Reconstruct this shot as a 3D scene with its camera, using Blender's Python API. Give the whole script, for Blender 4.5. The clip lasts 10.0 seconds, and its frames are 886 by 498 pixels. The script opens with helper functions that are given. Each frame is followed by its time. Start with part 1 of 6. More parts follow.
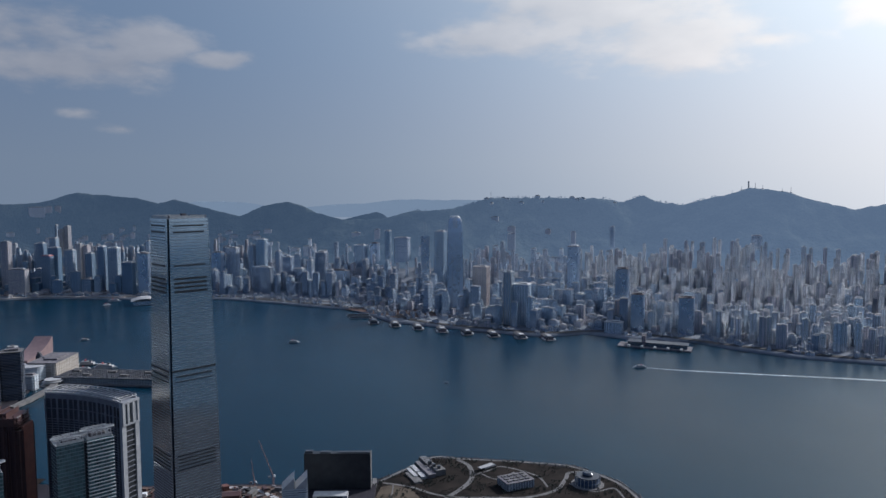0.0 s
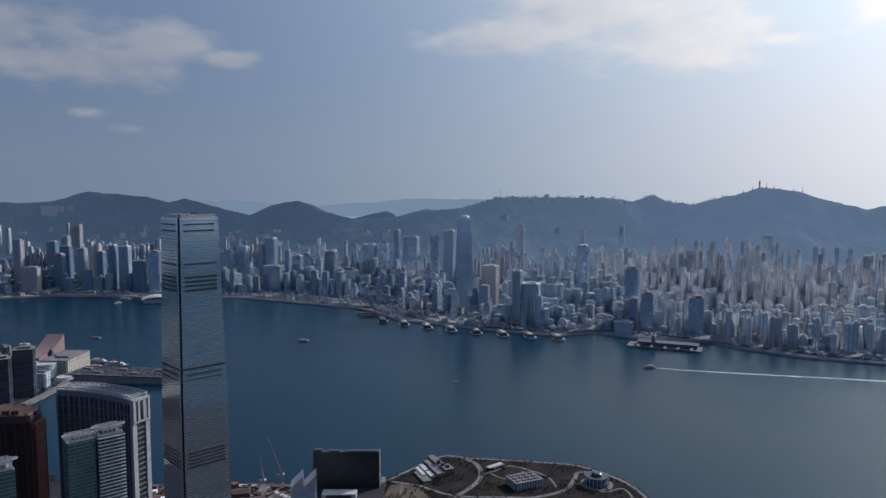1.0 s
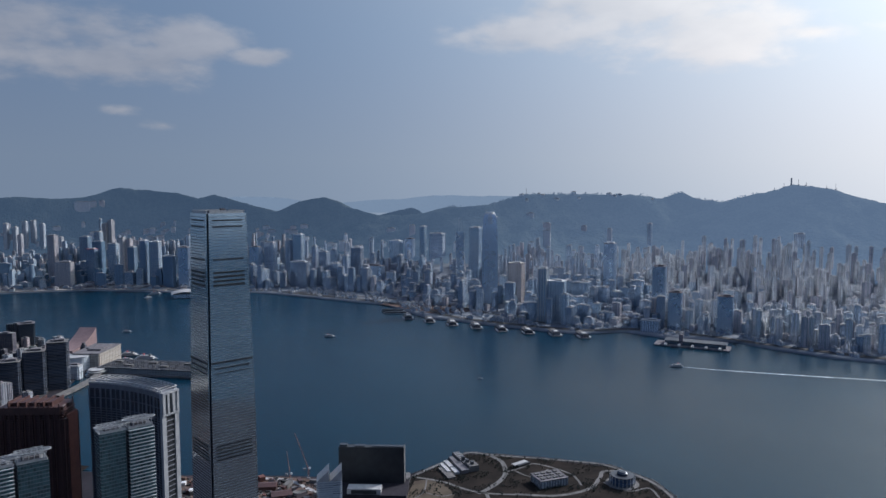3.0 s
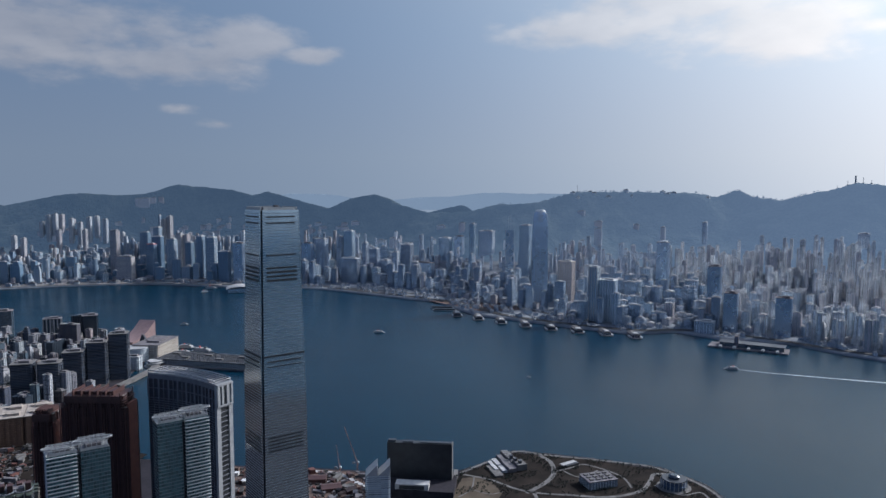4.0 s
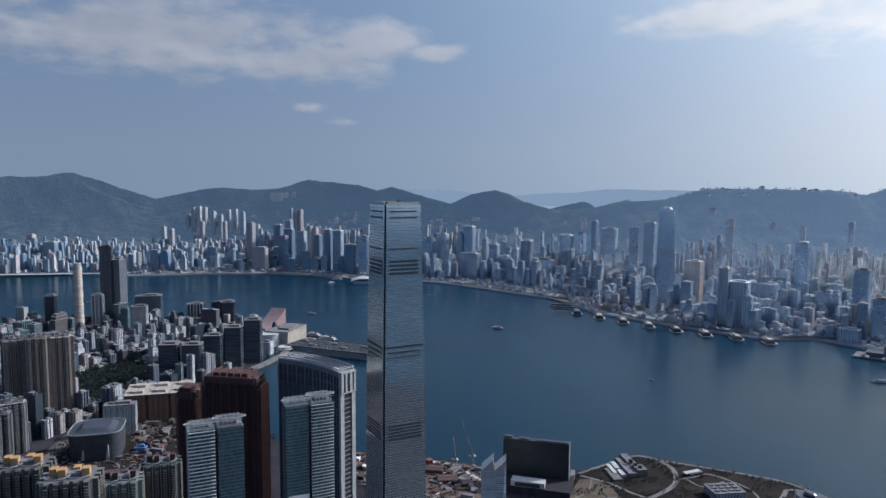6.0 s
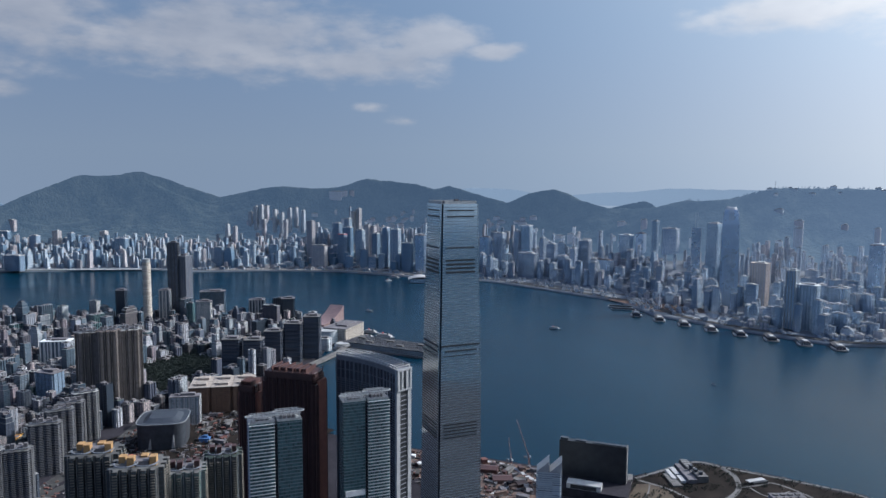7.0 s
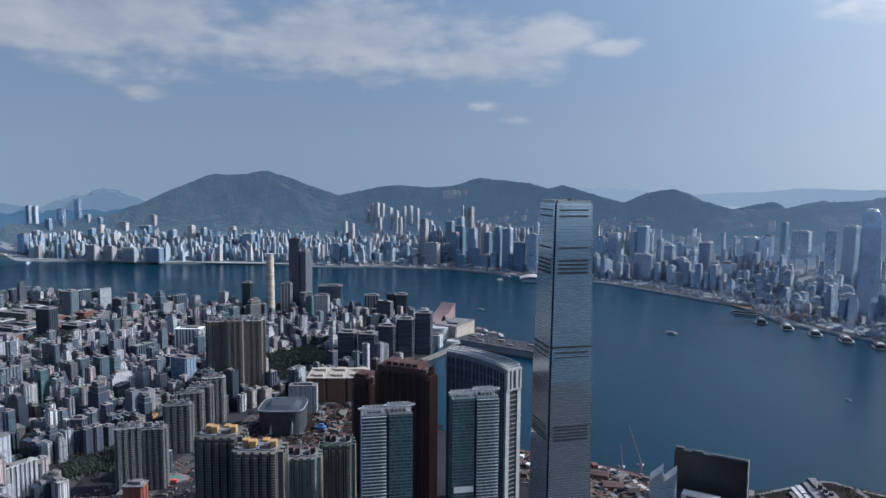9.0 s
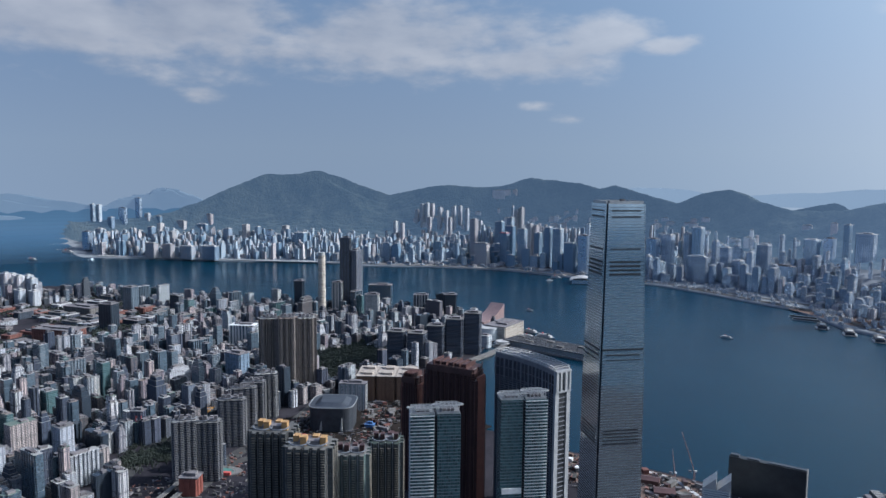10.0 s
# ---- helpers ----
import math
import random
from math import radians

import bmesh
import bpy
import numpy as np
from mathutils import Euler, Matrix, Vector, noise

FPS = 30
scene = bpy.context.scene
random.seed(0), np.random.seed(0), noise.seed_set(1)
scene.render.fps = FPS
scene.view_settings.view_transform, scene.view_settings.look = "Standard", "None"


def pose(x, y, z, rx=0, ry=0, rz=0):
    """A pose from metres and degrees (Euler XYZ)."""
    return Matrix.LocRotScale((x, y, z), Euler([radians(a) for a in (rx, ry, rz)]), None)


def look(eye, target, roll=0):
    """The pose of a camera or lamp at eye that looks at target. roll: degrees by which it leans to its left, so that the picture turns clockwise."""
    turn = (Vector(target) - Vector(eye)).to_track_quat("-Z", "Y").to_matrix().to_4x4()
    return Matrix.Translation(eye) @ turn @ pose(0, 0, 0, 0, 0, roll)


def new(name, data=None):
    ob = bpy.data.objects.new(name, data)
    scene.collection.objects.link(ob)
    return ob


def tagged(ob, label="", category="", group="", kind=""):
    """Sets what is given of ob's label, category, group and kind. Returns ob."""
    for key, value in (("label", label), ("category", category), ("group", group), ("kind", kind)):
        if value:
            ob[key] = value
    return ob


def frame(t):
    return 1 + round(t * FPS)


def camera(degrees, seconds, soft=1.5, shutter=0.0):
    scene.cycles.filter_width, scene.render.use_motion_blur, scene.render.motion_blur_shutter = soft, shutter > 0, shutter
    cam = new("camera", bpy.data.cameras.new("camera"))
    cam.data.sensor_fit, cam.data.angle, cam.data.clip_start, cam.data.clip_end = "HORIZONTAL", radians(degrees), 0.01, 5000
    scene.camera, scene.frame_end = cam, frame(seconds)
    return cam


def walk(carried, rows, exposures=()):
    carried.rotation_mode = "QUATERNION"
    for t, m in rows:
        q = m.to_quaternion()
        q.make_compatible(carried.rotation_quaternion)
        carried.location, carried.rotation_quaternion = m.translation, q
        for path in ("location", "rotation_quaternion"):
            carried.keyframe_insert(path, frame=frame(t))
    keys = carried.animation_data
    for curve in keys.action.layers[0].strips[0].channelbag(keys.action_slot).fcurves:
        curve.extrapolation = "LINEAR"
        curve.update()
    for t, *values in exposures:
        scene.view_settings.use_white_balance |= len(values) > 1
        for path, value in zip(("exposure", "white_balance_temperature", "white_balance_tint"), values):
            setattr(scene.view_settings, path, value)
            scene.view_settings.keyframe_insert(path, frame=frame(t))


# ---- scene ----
# x runs west, y south, z up from the sea. The camera hovers over the streets and turns to its left.
EYE = Vector((555.0, -982.0, 520.9))
TURNS = [  # seconds, yaw to the left of south, pitch, lean
    (0, 8.35, -4.60, -0.16),
    (0.5, 8.70, -4.61, -0.11),
    (1, 9.09, -4.66, -0.09),
    (1.5, 9.50, -4.71, -0.07),
    (2, 9.91, -4.77, -0.08),
    (2.2, 10.11, -4.80, -0.06),
    (3.3, 11.90, -4.99, 0.03),
    (3.5, 12.59, -5.03, 0.05),
    (4, 15.17, -5.13, 0.12),
    (4.5, 17.79, -5.23, 0.18),
    (5, 20.22, -5.34, 0.22),
    (5.5, 22.55, -5.43, 0.27),
    (7, 29.46, -5.60, 0.33),
    (7.5, 31.73, -5.65, 0.37),
    (8, 34.01, -5.69, 0.37),
    (8.5, 36.25, -5.72, 0.38),
    (9, 38.51, -5.74, 0.41),
    (9.5, 40.76, -5.76, 0.45),
    (10, 42.52, -5.77, 0.47),
]
cam = camera(63.90, 10.0)


def heading(yaw, pitch):
    a, b = radians(yaw), radians(pitch)
    return Vector((-math.sin(a) * math.cos(b), math.cos(a) * math.cos(b), math.sin(b)))


walk(cam, [(t, look(EYE, EYE + 100 * heading(y, p), r)) for t, y, p, r in TURNS],
     exposures=((0.0, -0.26, 6100, 12), (2.0, -0.23, 6100, 12), (5.0, 0.03, 6060, 11), (7.0, 0.2, 6050, 10), (10.0, 0.31, 6000, 9)))

# ---- sky, sun ----
SUN_EL, SUN_AZ = radians(34), radians(44)   # height, and angle from south towards west
sun_way = Vector((math.sin(SUN_AZ) * math.cos(SUN_EL), math.cos(SUN_AZ) * math.cos(SUN_EL), math.sin(SUN_EL)))
lamp = bpy.data.lights.new("sun", "SUN")
lamp.energy, lamp.angle, lamp.color = 5.0, radians(0.6), (1.0, 0.96, 0.92)
sun = new("sun", lamp)
sun.matrix_world = look((0, 0, 900), Vector((0, 0, 900)) - sun_way)


class Nodes:
    """Short writing for node trees."""

    def __init__(self, tree, empty=True):
        self.t = tree
        if empty:
            tree.nodes.clear()

    def add(self, kind, **sets):
        n = self.t.nodes.new(kind)
        for k, v in sets.items():
            if k in n.inputs:
                n.inputs[k].default_value = v
        return n

    def link(self, a, b):
        self.t.links.new(a, b)

    def put(self, a, socket):
        if hasattr(a, "is_output"):
            self.link(a, socket)
        elif a is not None:
            socket.default_value = a

    def math(self, op, a, b=None, c=None, clamp=False):
        n = self.t.nodes.new("ShaderNodeMath")
        n.operation, n.use_clamp = op, clamp
        for i, v in enumerate((a, b, c)):
            self.put(v, n.inputs[i])
        return n.outputs[0]

    def mix(self, f, a, b, blend="MIX"):
        n = self.t.nodes.new("ShaderNodeMix")
        n.data_type, n.blend_type = "RGBA", blend
        self.put(f, n.inputs[0])
        for v, k in ((a, 6), (b, 7)):
            self.put((*v, 1) if isinstance(v, tuple) and len(v) == 3 else v, n.inputs[k])
        return n.outputs[2]

    def noise(self, vec, scale, detail=4.0, rough=0.55):
        n = self.t.nodes.new("ShaderNodeTexNoise")
        if vec is not None:
            self.link(vec, n.inputs["Vector"])
        n.inputs["Scale"].default_value, n.inputs["Detail"].default_value, n.inputs["Roughness"].default_value = scale, detail, rough
        return n.outputs[0]

    def ramp(self, f, stops, interp="LINEAR"):
        n = self.t.nodes.new("ShaderNodeValToRGB")
        n.color_ramp.interpolation = interp
        while len(n.color_ramp.elements) < len(stops):
            n.color_ramp.elements.new(0.5)
        for e, (p, c) in zip(n.color_ramp.elements, stops):
            e.position, e.color = p, (*c, 1)
        self.link(f, n.inputs[0])
        return n.outputs[0]

    def smooth(self, v, lo, hi):
        n = self.t.nodes.new("ShaderNodeMapRange")
        n.interpolation_type = "SMOOTHSTEP"
        self.link(v, n.inputs[0])
        n.inputs[1].default_value, n.inputs[2].default_value = lo, hi
        return n.outputs[0]


world = bpy.data.worlds.new("hazy_sky")
scene.world = world
world.use_nodes = True
w = Nodes(world.node_tree)
out = w.add("ShaderNodeOutputWorld")
bg = w.add("ShaderNodeBackground", Strength=0.1)
sky = w.add("ShaderNodeTexSky")
sky.sky_type, sky.sun_disc = "NISHITA", False
sky.sun_elevation, sky.sun_rotation = SUN_EL, SUN_AZ
sky.altitude, sky.air_density, sky.dust_density, sky.ozone_density = 500, 1.2, 1.0, 3.0
way = w.add("ShaderNodeTexCoord").outputs["Generated"]
part_xyz = w.add("ShaderNodeSeparateXYZ")
w.link(way, part_xyz.inputs[0])
# the haze along the horizon hides the lowest sky, so it is looked up a little higher
lifted = w.add("ShaderNodeCombineXYZ")
for i in (0, 1):
    w.link(part_xyz.outputs[i], lifted.inputs[i])
w.link(w.math("MAXIMUM", w.math("ADD", part_xyz.outputs[2], 0.12), 0.16), lifted.inputs[2])
w.link(lifted.outputs[0], sky.inputs[0])
toward = w.add("ShaderNodeVectorMath")
toward.operation = "DOT_PRODUCT"
w.link(way, toward.inputs[0])
toward.inputs[1].default_value = sun_way
glare = w.math("POWER", w.math("MULTIPLY_ADD", toward.outputs["Value"], 0.5, 0.5), 10.0)   # forward scatter of the haze round the sun
broad = w.math("POWER", w.math("MULTIPLY_ADD", toward.outputs["Value"], 0.5, 0.5), 3.5)
hazed = w.mix(0.75, sky.outputs[0], (1.62, 1.98, 2.8))
# the unseen sky overhead is set bluer than the horizon, added to fill the shaded walls
hazed = w.mix(w.math("MULTIPLY", w.smooth(part_xyz.outputs[2], 0.4, 0.95), 0.6), hazed, (1.2, 2.0, 4.9))
hazed = w.mix(glare, hazed, (15.8, 13.6, 10.6), "ADD")
hazed = w.mix(broad, hazed, (1.15, 1.65, 2.2), "ADD")
core = w.math("POWER", w.math("MULTIPLY_ADD", toward.outputs["Value"], 0.5, 0.5), 90.0)   # the bright ring close about the sun
hazed = w.mix(core, hazed, (50.0, 47.0, 43.0), "ADD")
back = w.math("POWER", w.math("MULTIPLY_ADD", toward.outputs["Value"], -0.5, 0.5), 9.0)   # an unseen glow opposite the sun, added to light the shaded fronts
hazed = w.mix(back, hazed, (2.6, 3.5, 6.0), "ADD")
# pale and a little warm along the horizon, clearer blue higher up
hazed = w.mix(1.0, hazed, w.mix(w.smooth(part_xyz.outputs[2], 0.02, 0.24), (1.025, 1.0, 0.965), (0.9, 0.995, 1.03)), "MULTIPLY")
# soft cloud banks: broad lobes whose edges are drawn out sideways by the wind
azim = w.math("ARCTAN2", part_xyz.outputs[0], part_xyz.outputs[1])
elev = w.math("ARCSINE", part_xyz.outputs[2])
place = w.add("ShaderNodeCombineXYZ")
w.link(azim, place.inputs[0])
w.link(w.math("MULTIPLY", elev, 2.3), place.inputs[1])
puffs = w.noise(place.outputs[0], 8.0, 6.0, 0.5)
shreds = w.noise(place.outputs[0], 26.0, 4.0, 0.55)


def lobe(az, el, half_az, half_el):
    """One rounded heap of cloud, in degrees; az runs to the right of south."""
    a = w.math("DIVIDE", w.math("SUBTRACT", azim, radians(az)), radians(half_az))
    b = w.math("DIVIDE", w.math("SUBTRACT", elev, radians(el)), radians(half_el))
    r = w.math("SQRT", w.math("ADD", w.math("MULTIPLY", a, a), w.math("MULTIPLY", b, b)))
    return w.math("SUBTRACT", 1.0, r, clamp=True)


banks = None
for heap in ((-66, 11.0, 30, 5.4), (-46, 10.4, 24, 4.6), (-37, 9.0, 13, 2.7), (-30, 10.9, 6.0, 2.4), (-25.5, 9.9, 4.5, 1.1), (3, 13.6, 17, 5.2), (9, 11.2, 13, 3.6), (-4, 12.0, 9, 2.6), (16, 10.8, 6, 1.6), (23, 12.0, 6, 1.8)):
    one = lobe(*heap)
    banks = one if banks is None else w.math("MAXIMUM", banks, one)
small = None
for heap in ((-61.4, 6.0, 3.0, 1.0), (-35.2, 5.7, 2.2, 0.7), (-32.4, 4.6, 2.2, 0.8)):
    one = lobe(*heap)
    small = one if small is None else w.math("MAXIMUM", small, one)
banks = w.math("MAXIMUM", banks, w.math("MULTIPLY", small, 0.48))
body = w.math("ADD", w.math("MULTIPLY", banks, 1.25), w.math("ADD", w.math("MULTIPLY", w.math("SUBTRACT", puffs, 0.5), 2.0), w.math("MULTIPLY", w.math("SUBTRACT", shreds, 0.5), 0.8)))
cover = w.math("MULTIPLY", w.smooth(body, 0.22, 1.0), w.smooth(banks, 0.0, 0.25))
above = w.add("ShaderNodeVectorMath")
above.operation = "ADD"
w.link(place.outputs[0], above.inputs[0])
above.inputs[1].default_value = (0.02, 0.035, 0.0)
relief = w.math("ADD", 0.5, w.math("MULTIPLY", w.math("SUBTRACT", puffs, w.noise(above.outputs[0], 8.0, 6.0, 0.5)), 2.2), clamp=True)
lit = w.mix(1.0, w.mix(1.0, hazed, (1.12, 1.0, 0.9), "MULTIPLY"), w.mix(relief, (0.75, 0.55, 0.42), (2.1, 1.75, 1.4)), "ADD")
clouded = w.mix(w.math("MULTIPLY", cover, 0.92), hazed, lit)
w.link(clouded, bg.inputs[0])
w.link(bg.outputs[0], out.inputs[0])

# ---- materials ----


def material(name):
    m = bpy.data.materials.new(name)
    m.use_nodes = True
    n = Nodes(m.node_tree)
    bsdf = n.add("ShaderNodeBsdfPrincipled")
    n.link(bsdf.outputs[0], n.add("ShaderNodeOutputMaterial").inputs[0])
    return m, n, bsdf


def plain(name, dark, light, rough=0.8, scale=0.05, metal=0.0, fine=1.2, sheen=0.0):
    """A surface with stains and grain between two colours."""
    m, n, b = material(name)
    co = n.add("ShaderNodeTexCoord").outputs["Object"]
    f = n.math("ADD", n.math("MULTIPLY", n.noise(co, scale, 5), 0.65), n.math("MULTIPLY", n.noise(co, fine, 3), 0.35))
    n.link(n.mix(n.smooth(f, 0.3, 0.7), dark, light), b.inputs["Base Color"])
    b.inputs["Roughness"].default_value, b.inputs["Metallic"].default_value = rough, metal
    b.inputs["Sheen Weight"].default_value = sheen
    if rough > 0.82:   # loose, porous ground and felt have hardly any gloss
        b.inputs["Specular IOR Level"].default_value = 0.08
    return m


def facade(name, tints, glass=(0.03, 0.045, 0.06), floor=3.1, bay=3.0, sill=0.35, lintel=0.85, jamb=0.3, gloss=0.15, rough=0.8, spec=0.35, vary=3.2, mirror=0.0, bands=0.5, pitch=5.5, roofs=1.0):
    """A wall with rows of windows, each darker or lighter; its tint differs from house to house."""
    m, n, b = material(name)
    tc = n.add("ShaderNodeTexCoord")
    co, no = n.add("ShaderNodeSeparateXYZ"), n.add("ShaderNodeSeparateXYZ")
    n.link(tc.outputs["UV"], co.inputs[0])
    n.link(n.add("ShaderNodeNewGeometry").outputs["Normal"], no.inputs[0])
    zf, uf = n.math("DIVIDE", co.outputs[1], floor), n.math("DIVIDE", co.outputs[0], bay)
    zr, ur = n.math("FRACT", zf), n.math("FRACT", uf)
    rows = n.math("MULTIPLY", n.math("GREATER_THAN", zr, sill), n.math("LESS_THAN", zr, lintel))
    cols = n.math("MULTIPLY", n.math("GREATER_THAN", ur, jamb / 2), n.math("LESS_THAN", ur, 1 - jamb / 2))
    wall_only = n.math("LESS_THAN", n.math("ABSOLUTE", no.outputs[2]), 0.5)
    win = n.math("MULTIPLY", n.math("MULTIPLY", rows, cols), wall_only)
    cell = n.add("ShaderNodeCombineXYZ")
    for i, v in enumerate((n.math("FLOOR", uf), n.math("FLOOR", zf))):
        n.link(v, cell.inputs[i])
    white = n.add("ShaderNodeTexWhiteNoise")
    n.link(cell.outputs[0], white.inputs["Vector"])
    own = n.add("ShaderNodeAttribute")
    own.attribute_name = "tint"
    rnd = n.math("FRACT", n.math("ADD", n.add("ShaderNodeObjectInfo").outputs["Random"], own.outputs["Fac"]))
    tint = n.ramp(rnd, [(i / len(tints), c) for i, c in enumerate(tints)], "CONSTANT")
    shade = n.math("FRACT", n.math("MULTIPLY", rnd, 17.3))
    tint = n.mix(n.math("MULTIPLY", shade, 0.4), tint, (0.4, 0.4, 0.4), "MULTIPLY")
    # broad upright strips painted dark as the shade of recessed window bays, and a plant floor now and then
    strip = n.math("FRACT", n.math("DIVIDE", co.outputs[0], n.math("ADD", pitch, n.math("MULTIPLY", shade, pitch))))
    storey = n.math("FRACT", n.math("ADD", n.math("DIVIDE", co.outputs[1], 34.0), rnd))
    shaded_band = n.math("MAXIMUM", n.math("LESS_THAN", strip, 0.42), n.math("MULTIPLY", n.math("LESS_THAN", storey, 0.09), 0.8))
    tint = n.mix(n.math("MULTIPLY", shaded_band, bands), tint, glass if mirror == 0 else tuple(0.5 * g for g in glass))
    tint = n.mix(1.0, tint, (0.96, 1.0, 1.04), "MULTIPLY")   # all wall tints shifted a little towards blue
    dirt = n.smooth(n.noise(tc.outputs["UV"], 0.12, 5), 0.3, 0.75)
    tint = n.mix(n.math("MULTIPLY", dirt, 0.4), tint, (0.42, 0.41, 0.4), "MULTIPLY")
    flat = n.ramp(n.math("FRACT", n.math("MULTIPLY", rnd, 7.7)), [(0, (0.1, 0.1, 0.1)), (0.3, (0.2, 0.2, 0.2)), (0.55, (0.3, 0.3, 0.29)), (0.75, (0.16, 0.12, 0.1)), (0.84, (0.08, 0.12, 0.1)), (0.92, (0.34, 0.34, 0.33))], "CONSTANT")
    roof = n.mix(n.math("MULTIPLY", n.smooth(n.noise(tc.outputs["UV"], 0.25, 4), 0.35, 0.7), 0.5), flat, (0.14, 0.14, 0.14))
    roof = n.mix(1.0, roof, (roofs, roofs, roofs), "MULTIPLY")
    pane = n.mix(white.outputs[0], glass, tuple(min(1, vary * g) for g in glass))
    if mirror > 0.5:   # panes in the strips are darkened too, as the shade inside a bay
        pane = n.mix(n.math("MULTIPLY", shaded_band, 0.75), pane, (0.42, 0.42, 0.42), "MULTIPLY")
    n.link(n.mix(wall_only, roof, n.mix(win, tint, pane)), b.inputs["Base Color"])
    n.link(n.math("SUBTRACT", rough, n.math("MULTIPLY", win, rough - gloss)), b.inputs["Roughness"])
    n.link(n.math("MULTIPLY", win, mirror), b.inputs["Metallic"])
    b.inputs["Specular IOR Level"].default_value = spec
    return m


WHITE, CREAM, PINK, GREY, TAN = (0.5, 0.5, 0.55), (0.35, 0.33, 0.35), (0.38, 0.3, 0.31), (0.155, 0.165, 0.21), (0.22, 0.195, 0.2)
M_TILE = facade("tiled_wall", [(0.62, 0.61, 0.63), CREAM, (0.1, 0.11, 0.15), PINK, (0.4, 0.42, 0.44), (0.14, 0.12, 0.125), (0.68, 0.65, 0.65), (0.06, 0.075, 0.11), (0.52, 0.41, 0.39), (0.05, 0.06, 0.085)], glass=(0.018, 0.024, 0.038), jamb=0.4, bands=0.7)
M_HIGH = facade("apartment_wall", [WHITE, CREAM, (0.5, 0.51, 0.52), PINK, (0.56, 0.53, 0.5), GREY], bay=2.6, jamb=0.4)
M_OLD = facade("old_wall", [(0.09, 0.095, 0.115), (0.62, 0.59, 0.58), (0.14, 0.11, 0.11), (0.56, 0.56, 0.6), (0.055, 0.065, 0.095), (0.36, 0.3, 0.29), (0.52, 0.43, 0.41), (0.11, 0.115, 0.14)], bay=2.4, floor=3.0, jamb=0.2, glass=(0.018, 0.024, 0.03))
M_OFFICE = facade("office_wall", [(0.05, 0.065, 0.09), (0.08, 0.095, 0.12), (0.15, 0.165, 0.19), (0.04, 0.052, 0.075), (0.25, 0.26, 0.28)],
                  bay=1.6, floor=3.8, sill=0.25, lintel=0.97, jamb=0.12, gloss=0.1, rough=0.4, spec=0.8)
# haze is put into these shore walls: lifted bluish tints, bright mirror panes
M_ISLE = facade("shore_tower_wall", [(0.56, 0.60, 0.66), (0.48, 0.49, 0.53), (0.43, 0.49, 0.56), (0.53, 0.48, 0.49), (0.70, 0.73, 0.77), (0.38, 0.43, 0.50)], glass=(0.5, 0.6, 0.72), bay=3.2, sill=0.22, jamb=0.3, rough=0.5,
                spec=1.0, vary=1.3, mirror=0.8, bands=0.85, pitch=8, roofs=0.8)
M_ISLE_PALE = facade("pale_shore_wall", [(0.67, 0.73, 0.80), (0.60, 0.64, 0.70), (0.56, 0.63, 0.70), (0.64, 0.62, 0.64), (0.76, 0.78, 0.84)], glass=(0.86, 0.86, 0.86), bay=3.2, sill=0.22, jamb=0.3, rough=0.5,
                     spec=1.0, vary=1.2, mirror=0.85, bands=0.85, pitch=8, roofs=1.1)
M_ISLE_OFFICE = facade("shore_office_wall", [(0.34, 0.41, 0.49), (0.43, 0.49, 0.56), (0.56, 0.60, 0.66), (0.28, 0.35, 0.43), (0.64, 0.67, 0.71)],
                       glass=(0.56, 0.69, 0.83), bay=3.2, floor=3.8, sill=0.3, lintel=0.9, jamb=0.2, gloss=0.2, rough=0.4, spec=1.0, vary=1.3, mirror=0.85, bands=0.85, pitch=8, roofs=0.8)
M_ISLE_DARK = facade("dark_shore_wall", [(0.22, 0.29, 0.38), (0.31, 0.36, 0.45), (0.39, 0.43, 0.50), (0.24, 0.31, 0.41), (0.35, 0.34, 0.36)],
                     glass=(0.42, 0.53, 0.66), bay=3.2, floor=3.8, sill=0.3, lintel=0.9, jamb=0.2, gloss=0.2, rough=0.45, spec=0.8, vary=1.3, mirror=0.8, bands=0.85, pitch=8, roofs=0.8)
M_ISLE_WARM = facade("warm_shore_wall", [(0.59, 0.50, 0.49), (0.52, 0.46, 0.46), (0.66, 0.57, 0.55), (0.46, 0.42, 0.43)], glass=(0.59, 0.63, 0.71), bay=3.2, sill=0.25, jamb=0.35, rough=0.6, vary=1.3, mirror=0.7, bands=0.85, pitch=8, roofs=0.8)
# copies of the shore walls with less haze in the colour, for the east
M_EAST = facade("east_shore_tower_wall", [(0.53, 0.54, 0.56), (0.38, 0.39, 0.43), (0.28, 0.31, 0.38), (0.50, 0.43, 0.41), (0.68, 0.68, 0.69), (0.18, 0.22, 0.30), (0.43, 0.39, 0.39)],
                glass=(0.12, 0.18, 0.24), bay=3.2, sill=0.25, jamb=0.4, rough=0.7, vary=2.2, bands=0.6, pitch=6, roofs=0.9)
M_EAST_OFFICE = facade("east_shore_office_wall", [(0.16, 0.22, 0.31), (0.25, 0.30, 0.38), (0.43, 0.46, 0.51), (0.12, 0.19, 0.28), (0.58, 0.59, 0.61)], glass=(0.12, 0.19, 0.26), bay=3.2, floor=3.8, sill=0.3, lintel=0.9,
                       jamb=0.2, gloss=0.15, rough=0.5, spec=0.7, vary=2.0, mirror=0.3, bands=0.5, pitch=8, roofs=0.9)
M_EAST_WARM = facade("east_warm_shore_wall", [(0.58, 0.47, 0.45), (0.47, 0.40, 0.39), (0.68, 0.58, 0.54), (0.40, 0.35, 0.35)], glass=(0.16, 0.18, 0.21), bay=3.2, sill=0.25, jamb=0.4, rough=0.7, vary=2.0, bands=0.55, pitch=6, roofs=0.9)
